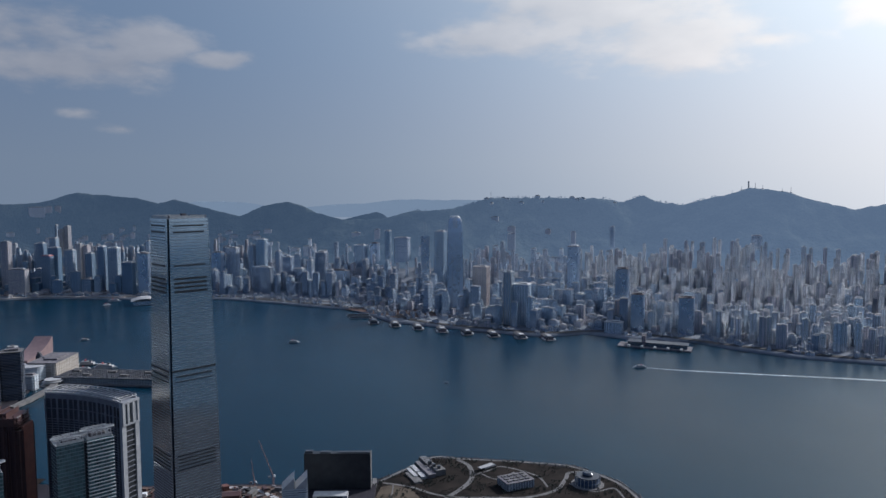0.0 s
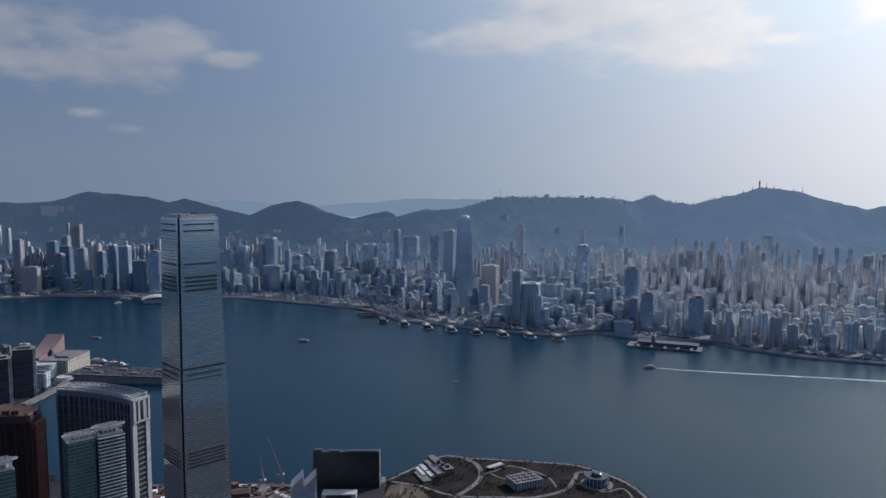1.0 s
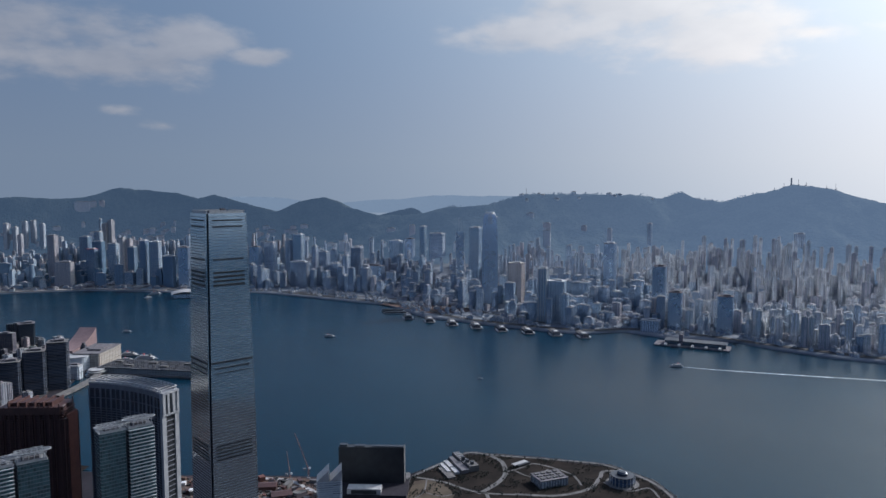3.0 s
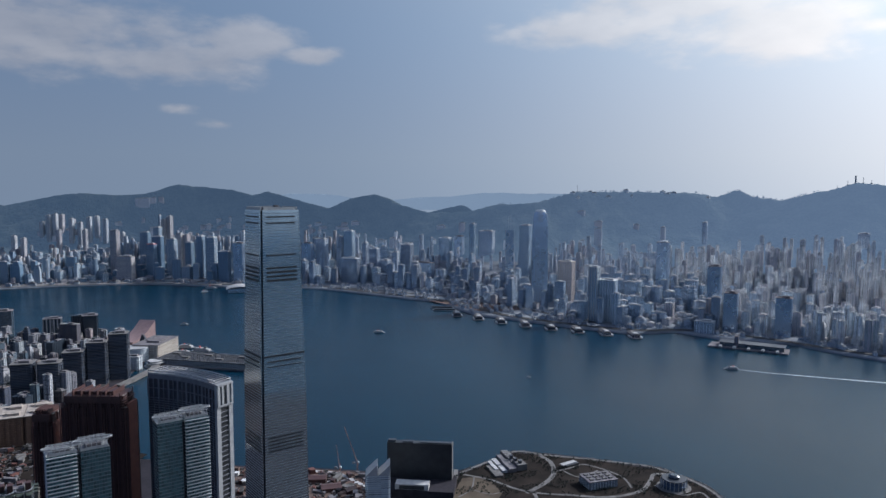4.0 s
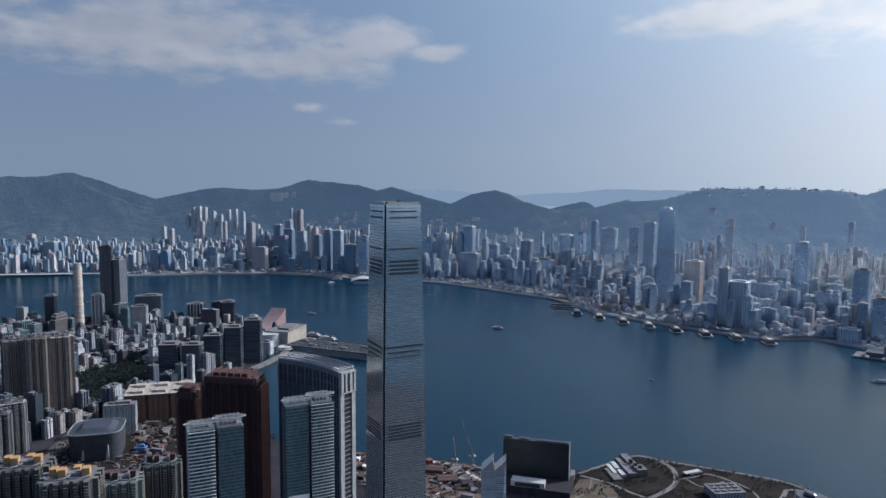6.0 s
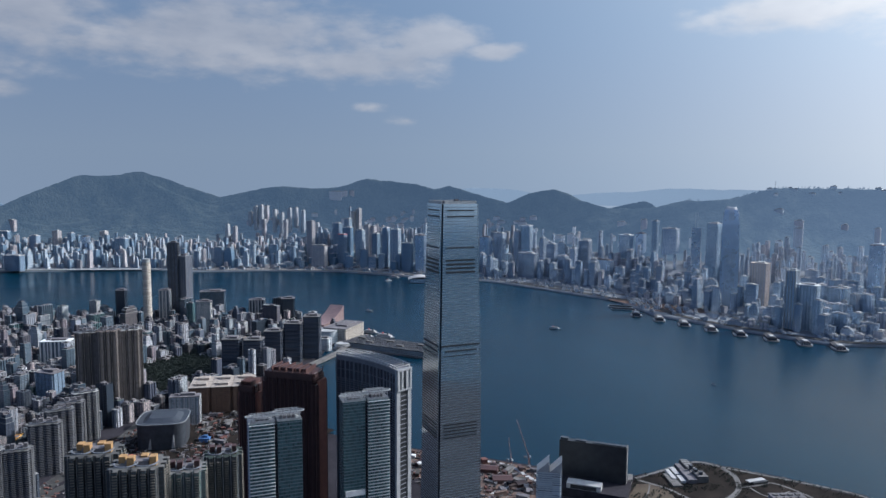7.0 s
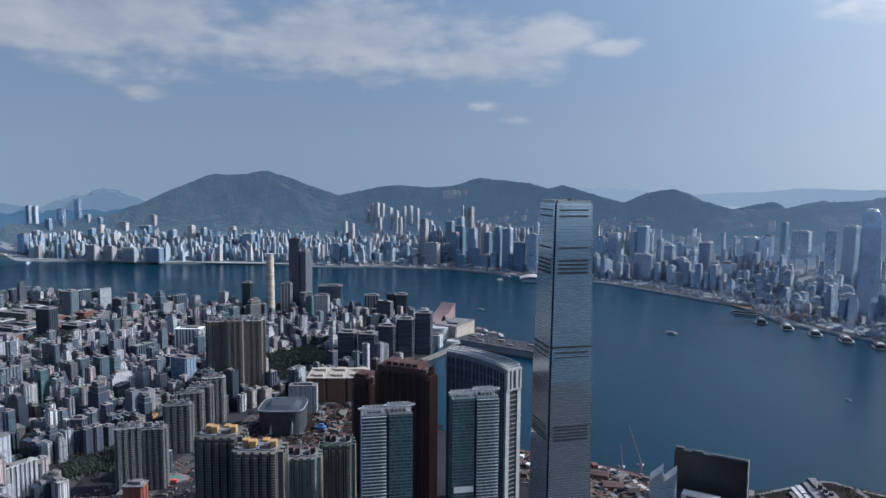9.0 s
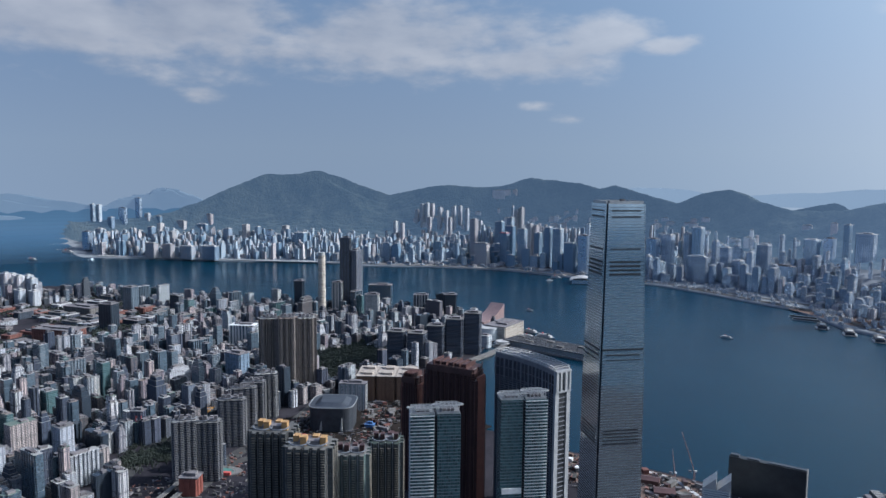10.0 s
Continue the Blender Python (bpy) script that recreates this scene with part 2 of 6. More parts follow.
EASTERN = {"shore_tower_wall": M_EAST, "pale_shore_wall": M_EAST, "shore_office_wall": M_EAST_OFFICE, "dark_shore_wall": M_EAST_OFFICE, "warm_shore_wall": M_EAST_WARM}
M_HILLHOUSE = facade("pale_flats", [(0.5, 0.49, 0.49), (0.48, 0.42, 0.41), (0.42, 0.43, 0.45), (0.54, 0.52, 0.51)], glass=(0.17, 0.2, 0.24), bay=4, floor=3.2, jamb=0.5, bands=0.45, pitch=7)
# the same flats with haze put into wall and pane colours
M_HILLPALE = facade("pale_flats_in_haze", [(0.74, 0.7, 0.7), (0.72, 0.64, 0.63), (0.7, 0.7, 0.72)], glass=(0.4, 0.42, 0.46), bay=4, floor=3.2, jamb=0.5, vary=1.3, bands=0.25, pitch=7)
M_VILLA = plain("white_villa_wall", (0.66, 0.68, 0.7), (0.8, 0.8, 0.8), 0.7, 0.1)
M_ROOF = plain("roof_concrete", (0.07, 0.067, 0.075), (0.2, 0.19, 0.2), 0.9, 0.08)
M_GROUND = plain("city_ground", (0.012, 0.0115, 0.015), (0.036, 0.034, 0.042), 0.9, 0.012, fine=0.15)
M_STREETS = plain("hillside_streets", (0.11, 0.125, 0.145), (0.2, 0.215, 0.235), 0.9, 0.02, fine=0.1)
M_EARTH = plain("park_soil", (0.006, 0.0056, 0.0056), (0.026, 0.0205, 0.018), 0.95, 0.03, fine=0.5)
M_PATH = plain("pale_paving", (0.085, 0.083, 0.083), (0.175, 0.17, 0.168), 0.85, 0.1)
M_FOREST = plain("hill_forest", (0.01, 0.017, 0.017), (0.046, 0.052, 0.043), 0.85, 0.008, fine=0.06)
M_DISTANT = plain("distant_hills", (0.05, 0.07, 0.08), (0.07, 0.09, 0.1), 0.9, 0.002, fine=0.01)
# the hills are the backdrop of the harbour; haze is put into their emission, more so towards the sun
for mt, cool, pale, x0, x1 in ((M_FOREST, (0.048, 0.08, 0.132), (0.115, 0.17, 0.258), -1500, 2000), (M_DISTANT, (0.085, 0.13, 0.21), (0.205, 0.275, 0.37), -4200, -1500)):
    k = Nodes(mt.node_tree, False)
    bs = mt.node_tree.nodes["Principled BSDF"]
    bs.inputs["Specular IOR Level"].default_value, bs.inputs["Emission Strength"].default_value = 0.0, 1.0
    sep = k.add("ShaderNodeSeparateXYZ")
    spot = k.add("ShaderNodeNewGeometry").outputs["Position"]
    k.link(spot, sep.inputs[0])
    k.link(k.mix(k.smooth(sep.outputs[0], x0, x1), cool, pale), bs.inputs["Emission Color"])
    if mt is M_DISTANT:
        continue
    crowns = k.add("ShaderNodeBump", Strength=0.75, Distance=14.0)   # tree crowns
    k.link(k.math("ADD", k.noise(spot, 0.022, 5, 0.6), k.math("MULTIPLY", k.noise(spot, 0.09, 3), 0.5)), crowns.inputs["Height"])
    k.link(crowns.outputs[0], bs.inputs["Normal"])
M_LEAF = plain("leaves", (0.012, 0.02, 0.016), (0.032, 0.042, 0.03), 0.8, 0.08)
M_PALE = plain("pale_render", (0.26, 0.26, 0.265), (0.38, 0.38, 0.385), 0.7, 0.1)
M_WHITE = plain("white_paint", (0.5, 0.51, 0.52), (0.68, 0.68, 0.68), 0.6, 0.2)
M_STEEL = plain("grey_steel", (0.3, 0.31, 0.32), (0.45, 0.46, 0.47), 0.45, 0.3, metal=0.5)
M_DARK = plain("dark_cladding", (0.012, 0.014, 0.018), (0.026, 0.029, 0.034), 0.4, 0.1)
M_BROWN = plain("brown_cladding", (0.038, 0.019, 0.019), (0.075, 0.034, 0.031), 0.5, 0.05)
M_RUST = plain("orange_cladding", (0.17, 0.066, 0.05), (0.25, 0.1, 0.072), 0.6, 0.1)
M_REDBRICK = plain("red_brick", (0.1, 0.05, 0.045), (0.17, 0.085, 0.075), 0.85, 0.1)
M_RED = plain("red_panel", (0.35, 0.05, 0.045), (0.5, 0.1, 0.09), 0.6, 0.2)
M_DARKRED = plain("dark_red_tile", (0.13, 0.035, 0.028), (0.2, 0.06, 0.045), 0.7, 0.1)
M_GOLD = plain("ochre_cladding", (0.28, 0.16, 0.065), (0.38, 0.23, 0.1), 0.6, 0.2)


def glass_wall(name, tint, lines, floor=4.1, bay=1.5, metal=0.2, rough=0.2, line=0.2):
    """A curtain wall: glossy panes, each a little different, with paler floor lines."""
    m, n, b = material(name)
    tc = n.add("ShaderNodeTexCoord")
    co = n.add("ShaderNodeSeparateXYZ")
    n.link(tc.outputs["UV"], co.inputs[0])
    zr = n.math("FRACT", n.math("DIVIDE", co.outputs[1], floor))
    band = n.math("GREATER_THAN", zr, 1 - line)
    cell = n.add("ShaderNodeCombineXYZ")
    n.link(n.math("FLOOR", n.math("DIVIDE", co.outputs[0], bay * 2)), cell.inputs[0])
    n.link(n.math("FLOOR", n.math("DIVIDE", co.outputs[1], floor)), cell.inputs[1])
    white = n.add("ShaderNodeTexWhiteNoise")
    n.link(cell.outputs[0], white.inputs["Vector"])
    pane = n.mix(white.outputs[0], tuple(0.97 * c for c in tint), tuple(1.03 * c for c in tint))
    stain = n.smooth(n.noise(tc.outputs["UV"], 0.02, 4), 0.3, 0.7)
    pane = n.mix(n.math("MULTIPLY", stain, 0.35), pane, tuple(0.55 * c for c in tint))
    n.link(n.mix(band, pane, lines), b.inputs["Base Color"])
    b.inputs["Metallic"].default_value = metal
    n.link(n.math("ADD", rough, n.math("MULTIPLY", stain, 0.08)), b.inputs["Roughness"])
    return m


M_SILVER = glass_wall("silver_glass", (0.62, 0.72, 0.76), (0.74, 0.8, 0.83), metal=0.9, rough=0.1, line=0.25)
M_PALEGLASS = glass_wall("pale_glass", (0.52, 0.62, 0.74), (0.64, 0.71, 0.8), rough=0.25, metal=0.6)
# dark tower glass, lightened and blued so that haze is in its tint
M_HAZE = glass_wall("blue_grey_glass", (0.4, 0.5, 0.63), (0.48, 0.57, 0.68), metal=0.8, rough=0.25)
M_TEAL = facade("teal_panes", [(0.12, 0.17, 0.18), (0.1, 0.15, 0.165)], glass=(0.045, 0.09, 0.1), floor=3.9, bay=2.6, sill=0.22, lintel=0.98, jamb=0.12, gloss=0.1, rough=0.35, spec=0.9, vary=2.8, mirror=0.5, bands=0.0)
M_NAVY = glass_wall("navy_glass", (0.03, 0.042, 0.06), (0.06, 0.075, 0.095), floor=3.6, rough=0.2)

m, n, b = material("harbour_water")
co = n.add("ShaderNodeTexCoord").outputs["Object"]
swell = n.noise(co, 0.0016, 3)
n.link(n.mix(n.smooth(swell, 0.35, 0.7), (0.0003, 0.0145, 0.03), (0.0006, 0.02, 0.039)), b.inputs["Base Color"])
n.link(n.math("ADD", 0.17, n.math("MULTIPLY", n.noise(co, 0.004, 4), 0.14)), b.inputs["Roughness"])
along = n.add("ShaderNodeMapping")
along.inputs["Rotation"].default_value, along.inputs["Scale"].default_value = (0, 0, 0.5), (0.35, 1.0, 1.0)
n.link(co, along.inputs["Vector"])
bump = n.add("ShaderNodeBump", Strength=0.3, Distance=1.1)
waves = n.math("ADD", n.math("MULTIPLY", n.noise(along.outputs[0], 0.07, 5, 0.65), 1.6), n.math("MULTIPLY", n.noise(co, 0.4, 3), 0.3))
n.link(n.math("MULTIPLY", waves, n.math("ADD", 0.5, n.noise(co, 0.003, 3))), bump.inputs["Height"])
up = n.add("ShaderNodeCombineXYZ", Z=1.0)
n.link(up.outputs[0], bump.inputs["Normal"])
n.link(bump.outputs[0], b.inputs["Normal"])
b.inputs["IOR"].default_value = 1.33
b.inputs["Specular IOR Level"].default_value = 0.28
b.inputs["Specular Tint"].default_value = (0.5, 0.88, 1.0, 1)
M_WATER = m

# the open sea, a backdrop; haze is put into its emission and grows with its distance
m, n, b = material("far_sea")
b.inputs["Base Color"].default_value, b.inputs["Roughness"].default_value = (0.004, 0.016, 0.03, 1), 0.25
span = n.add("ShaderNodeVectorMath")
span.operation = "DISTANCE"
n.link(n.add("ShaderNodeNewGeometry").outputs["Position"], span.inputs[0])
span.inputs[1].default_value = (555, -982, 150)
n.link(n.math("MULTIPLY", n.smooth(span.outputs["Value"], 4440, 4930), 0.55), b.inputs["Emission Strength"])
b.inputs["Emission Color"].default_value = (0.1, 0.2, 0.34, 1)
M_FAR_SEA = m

# ---- shapes ----


class Mesh:
    """Collects prisms, stacks and beams, then becomes one mesh. Its UV map runs in metres: along a wall, and up."""

    def __init__(self):
        self.v, self.f, self.m, self.uv = [], [], [], []

    def face(self, ids, mat=0, uv=None):
        self.f.append(tuple(ids))
        self.m.append(mat)
        self.uv += uv if uv else [(self.v[i][0], self.v[i][1]) for i in ids]

    def stack(self, levels, mat=0, mat_top=None):
        """One skin over outlines of equal length, each (points, height), anticlockwise from above."""
        k, n = len(self.v), len(levels[0][0])
        run = [0.0]
        p = levels[0][0]
        for i in range(n):
            run.append(run[-1] + math.hypot(p[(i + 1) % n][0] - p[i][0], p[(i + 1) % n][1] - p[i][1]))
        for pts, z in levels:
            self.v += [(x, y, z) for x, y in pts]
        for l in range(len(levels) - 1):
            z0, z1 = levels[l][1], levels[l + 1][1]
            for i in range(n):
                j, o = (i + 1) % n, k + l * n
                self.face((o + i, o + j, o + n + j, o + n + i), mat, [(run[i], z0), (run[i + 1], z0), (run[i + 1], z1), (run[i], z1)])
        o = k + (len(levels) - 1) * n
        self.face([o + i for i in range(n)], mat if mat_top is None else mat_top)
        self.face([k + i for i in reversed(range(n))], mat)
        return self

    def prism(self, pts, z0, z1, mat=0, top=None, mat_top=None):
        return self.stack([(pts, z0), (top or pts, z1)], mat, mat_top)

    def box(self, cx, cy, z0, wx, wy, h, mat=0, turn=0.0, mat_top=None):
        return self.prism(rect(cx, cy, wx, wy, turn), z0, z0 + h, mat, mat_top=mat_top)

    def beam(self, a, b, r, mat=0):
        a, b = Vector(a), Vector(b)
        d = (b - a).normalized()
        u = d.cross(Vector((0, 0, 1)) if abs(d.z) < 0.9 else Vector((1, 0, 0))).normalized() * r
        v = d.cross(u).normalized() * r
        k = len(self.v)
        self.v += [tuple(p + q) for p in (a, b) for q in (u + v, v - u, -u - v, u - v)]
        for q in ((0, 1, 5, 4), (1, 2, 6, 5), (2, 3, 7, 6), (3, 0, 4, 7), (3, 2, 1, 0), (4, 5, 6, 7)):
            self.face([k + i for i in q], mat)
        return self

    def tube(self, pts, r, mat=0):
        """A bent square bar through the points."""
        k = len(self.v)
        for i, p in enumerate(pts):
            d = (Vector(pts[min(i + 1, len(pts) - 1)]) - Vector(pts[max(i - 1, 0)])).normalized()
            u = d.cross(Vector((0, 0, 1))).normalized() * r
            self.v += [tuple(Vector(p) + q) for q in (u + Vector((0, 0, r)), Vector((0, 0, r)) - u, -u - Vector((0, 0, r)), u - Vector((0, 0, r)))]
        for i in range(len(pts) - 1):
            for q in range(4):
                a, b = k + 4 * i + q, k + 4 * i + (q + 1) % 4
                self.face((a, b, b + 4, a + 4), mat)
        return self

    def data(self, name, *mats):
        me = bpy.data.meshes.new(name)
        me.from_pydata(self.v, [], self.f)
        for mt in mats:
            me.materials.append(mt)
        me.polygons.foreach_set("material_index", self.m)
        if self.uv:
            me.uv_layers.new(name="metres").data.foreach_set("uv", [c for p in self.uv for c in p])
        me.update()
        return me


def rect(cx, cy, wx, wy, turn=0.0):
    c, s = math.cos(turn), math.sin(turn)
    return [(cx + c * a * wx / 2 - s * b * wy / 2, cy + s * a * wx / 2 + c * b * wy / 2) for a, b in ((-1, -1), (1, -1), (1, 1), (-1, 1))]


def part(name, data, parent, label="", at=(0, 0, 0), kind=""):
    ob = new(name, data)
    ob.parent, ob.location = parent, at
    return tagged(ob, label, kind=kind)


def thing(name, x, y, z, turn, label, category, group="", scale=1.0):
    """The empty at a thing's base; turn in degrees."""
    ob = new(name)
    ob.location, ob.rotation_euler = (x, y, z), (0, 0, radians(turn))
    ob.scale = (scale,) * 3
    return tagged(ob, label, category, group)


REACH, SQUEEZE = 3800.0, 1100.0


def far(x, y, z=0.0):
    """Beyond 3.8 km the land is drawn in towards the camera, so that it stays within the lens's 5 km. Gives the place and its scale."""
    dx, dy = x - EYE.x, y - EYE.y
    r = math.hypot(dx, dy)
    s = 1.0 if r <= REACH else (REACH + SQUEEZE * (1 - math.exp((REACH - r) / SQUEEZE))) / r
    return EYE.x + dx * s, EYE.y + dy * s, EYE.z + (z - EYE.z) * s, s


# ---- sea ----
def sea_ring(name, rings, mat, label):
    steps, m = 180, Mesh()
    for r in rings:
        for i in range(steps):
            a = 2 * math.pi * i / steps
            m.v.append(far(EYE.x + r * math.sin(a), EYE.y + r * math.cos(a), 0)[:3])
    for j in range(len(rings) - 1):
        for i in range(steps):
            a, b = j * steps + i, j * steps + (i + 1) % steps
            m.face((a, a + steps, b + steps, b) if rings[j] else (a, a + steps, b + steps))
    tagged(new(name, m.data(name, mat)), label, "water", kind="structure")


RINGS = [150 * 1.08 ** i for i in range(58)]
EDGE = 46   # the harbour ends here, about 4.8 km out
sea_ring("water", [0.0] + RINGS[:EDGE], M_WATER, "dark blue-green harbour water with fine ripples")
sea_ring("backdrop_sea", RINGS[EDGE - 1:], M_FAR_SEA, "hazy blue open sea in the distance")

# ---- the near shore ----
COAST = [(760, 60), (716, 216), (681, 287), (613, 344), (485, 358), (336, 358), (282, 263), (240, 215), (136, 190), (35, 180), (-153, 145),
         (-345, 126), (-470, 205), (-620, 390), (-700, 470), (-740, 560), (-800, 700), (-850, 830), (-921, 1010), (-1097, 1075), (-1330, 850),
         (-1560, 760), (-1860, 600), (-2140, 500), (-2470, 320), (-2900, 260), (-3100, 100), (-3300, -500), (-3300, -3500), (3500, -3500), (3500, -2600), (900, -700)]
land = Mesh().prism(COAST[::-1] if sum((COAST[i - 1][0] * p[1] - p[0] * COAST[i - 1][1]) for i, p in enumerate(COAST)) < 0 else COAST, -6, 4)
tagged(new("ground", land.data("ground", M_GROUND)), "grey paved city ground behind a sea wall", "ground", kind="structure")

# ---- the far island ----
SHORE = [(3600, 1500), (2400, 1350), (1559, 1273), (1461, 1296), (1312, 1335), (1167, 1429), (1062, 1531), (837, 1548), (705, 1632), (542, 1560), (419, 1590), (269, 1640),
         (109, 1700), (-57, 1760), (-198, 1928), (-301, 2032), (-475, 2087), (-724, 2171), (-999, 2260), (-1360, 2190), (-1901, 2160), (-2316, 1937),
         (-2582, 1736), (-2872, 1631), (-3317, 1289), (-3777, 977), (-4128, 742), (-4500, 760), (-4746, 859), (-5250, 940)]
shore_polar = sorted((math.atan2(EYE.x - x, y - EYE.y), math.hypot(x - EYE.x, y - EYE.y)) for x, y in SHORE)
SH_A, SH_R = [a for a, r in shore_polar], [r for a, r in shore_polar]
RIDGES = [  # crest lines: x, y, height
    [(2600, 2950, 500), (2344, 2928, 470), (2104, 2922, 425), (1950, 2980, 470), (1801, 3029, 522), (1647, 3074, 540), (1500, 3180, 492), (1330, 3350, 440), (1220, 3550, 455),
     (1146, 3681, 495), (1040, 3600, 455), (870, 3507, 480), (690, 3510, 478), (507, 3518, 485), (198, 3403, 482), (-14, 3280, 415), (-271, 3442, 345)],
    [(-271, 3442, 335), (-560, 3560, 330), (-804, 3622, 335), (-1080, 3850, 380), (-1220, 3930, 435), (-1329, 3972, 455), (-1500, 3980, 420), (-1665, 3941, 345), (-1900, 4000, 390),
     (-2253, 4093, 468), (-2500, 4280, 435), (-2754, 4379, 478), (-3074, 4410, 484), (-3200, 4250, 440)],
    [(-3200, 4250, 440), (-3424, 4158, 425), (-3600, 3980, 432), (-3799, 3844, 455), (-4150, 3950, 430), (-4987, 4219, 325), (-5450, 4000, 470), (-5801, 3876, 552), (-5950, 3650, 530),
     (-6117, 3432, 543), (-6250, 3100, 400), (-6150, 2750, 250), (-6000, 2350, 120)],
    [(-5700, 3800, 500), (-4804, 3521, 365), (-4400, 3250, 240), (-4000, 3050, 120)],
    [(-800, 5400, 280), (-989, 5332, 342), (-1200, 5300, 290)]]


def shore_r(a):
    return float(np.interp(a, SH_A, SH_R))


def island_height(x, y):
    a, r = math.atan2(EYE.x - x, y - EYE.y), math.hypot(x - EYE.x, y - EYE.y)
    q = min(1500.0, r - shore_r(a))
    u = min(1.0, max(0.0, (q - 200) / 750))
    rise = u * u * (3 - 2 * u)
    cape = min(1.0, max(0.0, (SH_A[-1] - a) / 0.12))
    tot = (4 + cape * (0.12 if x > -2600 else 0.05) * max(0.0, q - 420)) ** 4
    gully = noise.fractal(Vector((x / 300, y / 300, 0)), 0.7, 2.1, 6)
    for line in RIDGES:
        best = 0.0
        for (ax, ay, ah), (bx, by, bh) in zip(line, line[1:]):
            ex, ey = bx - ax, by - ay
            t = min(1.0, max(0.0, ((x - ax) * ex + (y - ay) * ey) / (ex * ex + ey * ey)))
            d = math.hypot(x - ax - t * ex, y - ay - t * ey)
            if d < 1500:
                spread = 440 * (1 + 0.16 * gully)
                best = max(best, rise * (ah + (bh - ah) * t) * math.exp(-0.75 * (d / spread) ** 1.25))
        tot += best ** 4
    end = min(1.0, max(0.0, (SH_A[-1] - a) / 0.07))
    end = end * end * (3 - 2 * end)
    return end * tot ** 0.25 + end * (6 * noise.noise(Vector((x / 60, y / 60, 3))) + 4 * noise.noise(Vector((x / 22, y / 22, 5)))) * min(1, max(0, q) / 900)


isl, low = Mesh(), []
azs = np.linspace(SH_A[0], SH_A[-1], 620)
deep = [0.0, 0.0, 0.02, 0.04, 0.07] + [0.1 + 0.9 * (i / 119) ** 1.1 for i in range(120)]
for a in azs:
    r0 = shore_r(a)
    for i, v in enumerate(deep):
        r = r0 + v * 3600
        x, y = EYE.x - r * math.sin(a), EYE.y + r * math.cos(a)
        z = -6 if i == 0 else island_height(x, y)
        isl.v.append(far(x, y, z)[:3])
        low.append(z < 120)
k = len(deep)
for i in range(len(azs) - 1):
    for j in range(k - 1):
        isl.face((i * k + j, (i + 1) * k + j, (i + 1) * k + j + 1, i * k + j + 1), 1 if (deep[j] < 0.3 and low[i * k + j]) else 0)
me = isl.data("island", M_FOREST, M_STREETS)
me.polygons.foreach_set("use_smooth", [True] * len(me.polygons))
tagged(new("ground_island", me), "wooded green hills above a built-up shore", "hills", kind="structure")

# ---- houses of the city ----


def teeth(wx, wy, n, deep, width=0.5):
    """A rectangle whose long sides carry n bays that stand out by deep."""
    X, Y, pts = wx / 2, wy / 2, []
    for side in (-1, 1):
        for i in range(n):
            x0, x1 = -X + wx * (i + 0.5 - width / 2) / n, -X + wx * (i + 0.5 + width / 2) / n
            q = [(x0, -Y), (x0, -Y - deep), (x1, -Y - deep), (x1, -Y)]
            pts += q if side < 0 else [(-x, -y) for x, y in q]
        if side < 0:
            pts += [(X, -Y), (X, Y)]
        else:
            pts += [(-X, Y), (-X, -Y)]
    return pts


def grown(pts, s):
    return [(x * s, y * s) for x, y in pts]


def ledged(pts, h, every, out=1.03, thick=0.8):
    """Levels of a wall with a ledge at every so many metres."""
    lev, z = [(pts, 0.0)], every
    while z < h - 2:
        lev += [(pts, z), (grown(pts, out), z + 0.05), (grown(pts, out), z + thick), (pts, z + thick + 0.05)]
        z += every
    return lev + [(pts, h - 1.2), (grown(pts, out), h - 1.1), (grown(pts, out), h)]


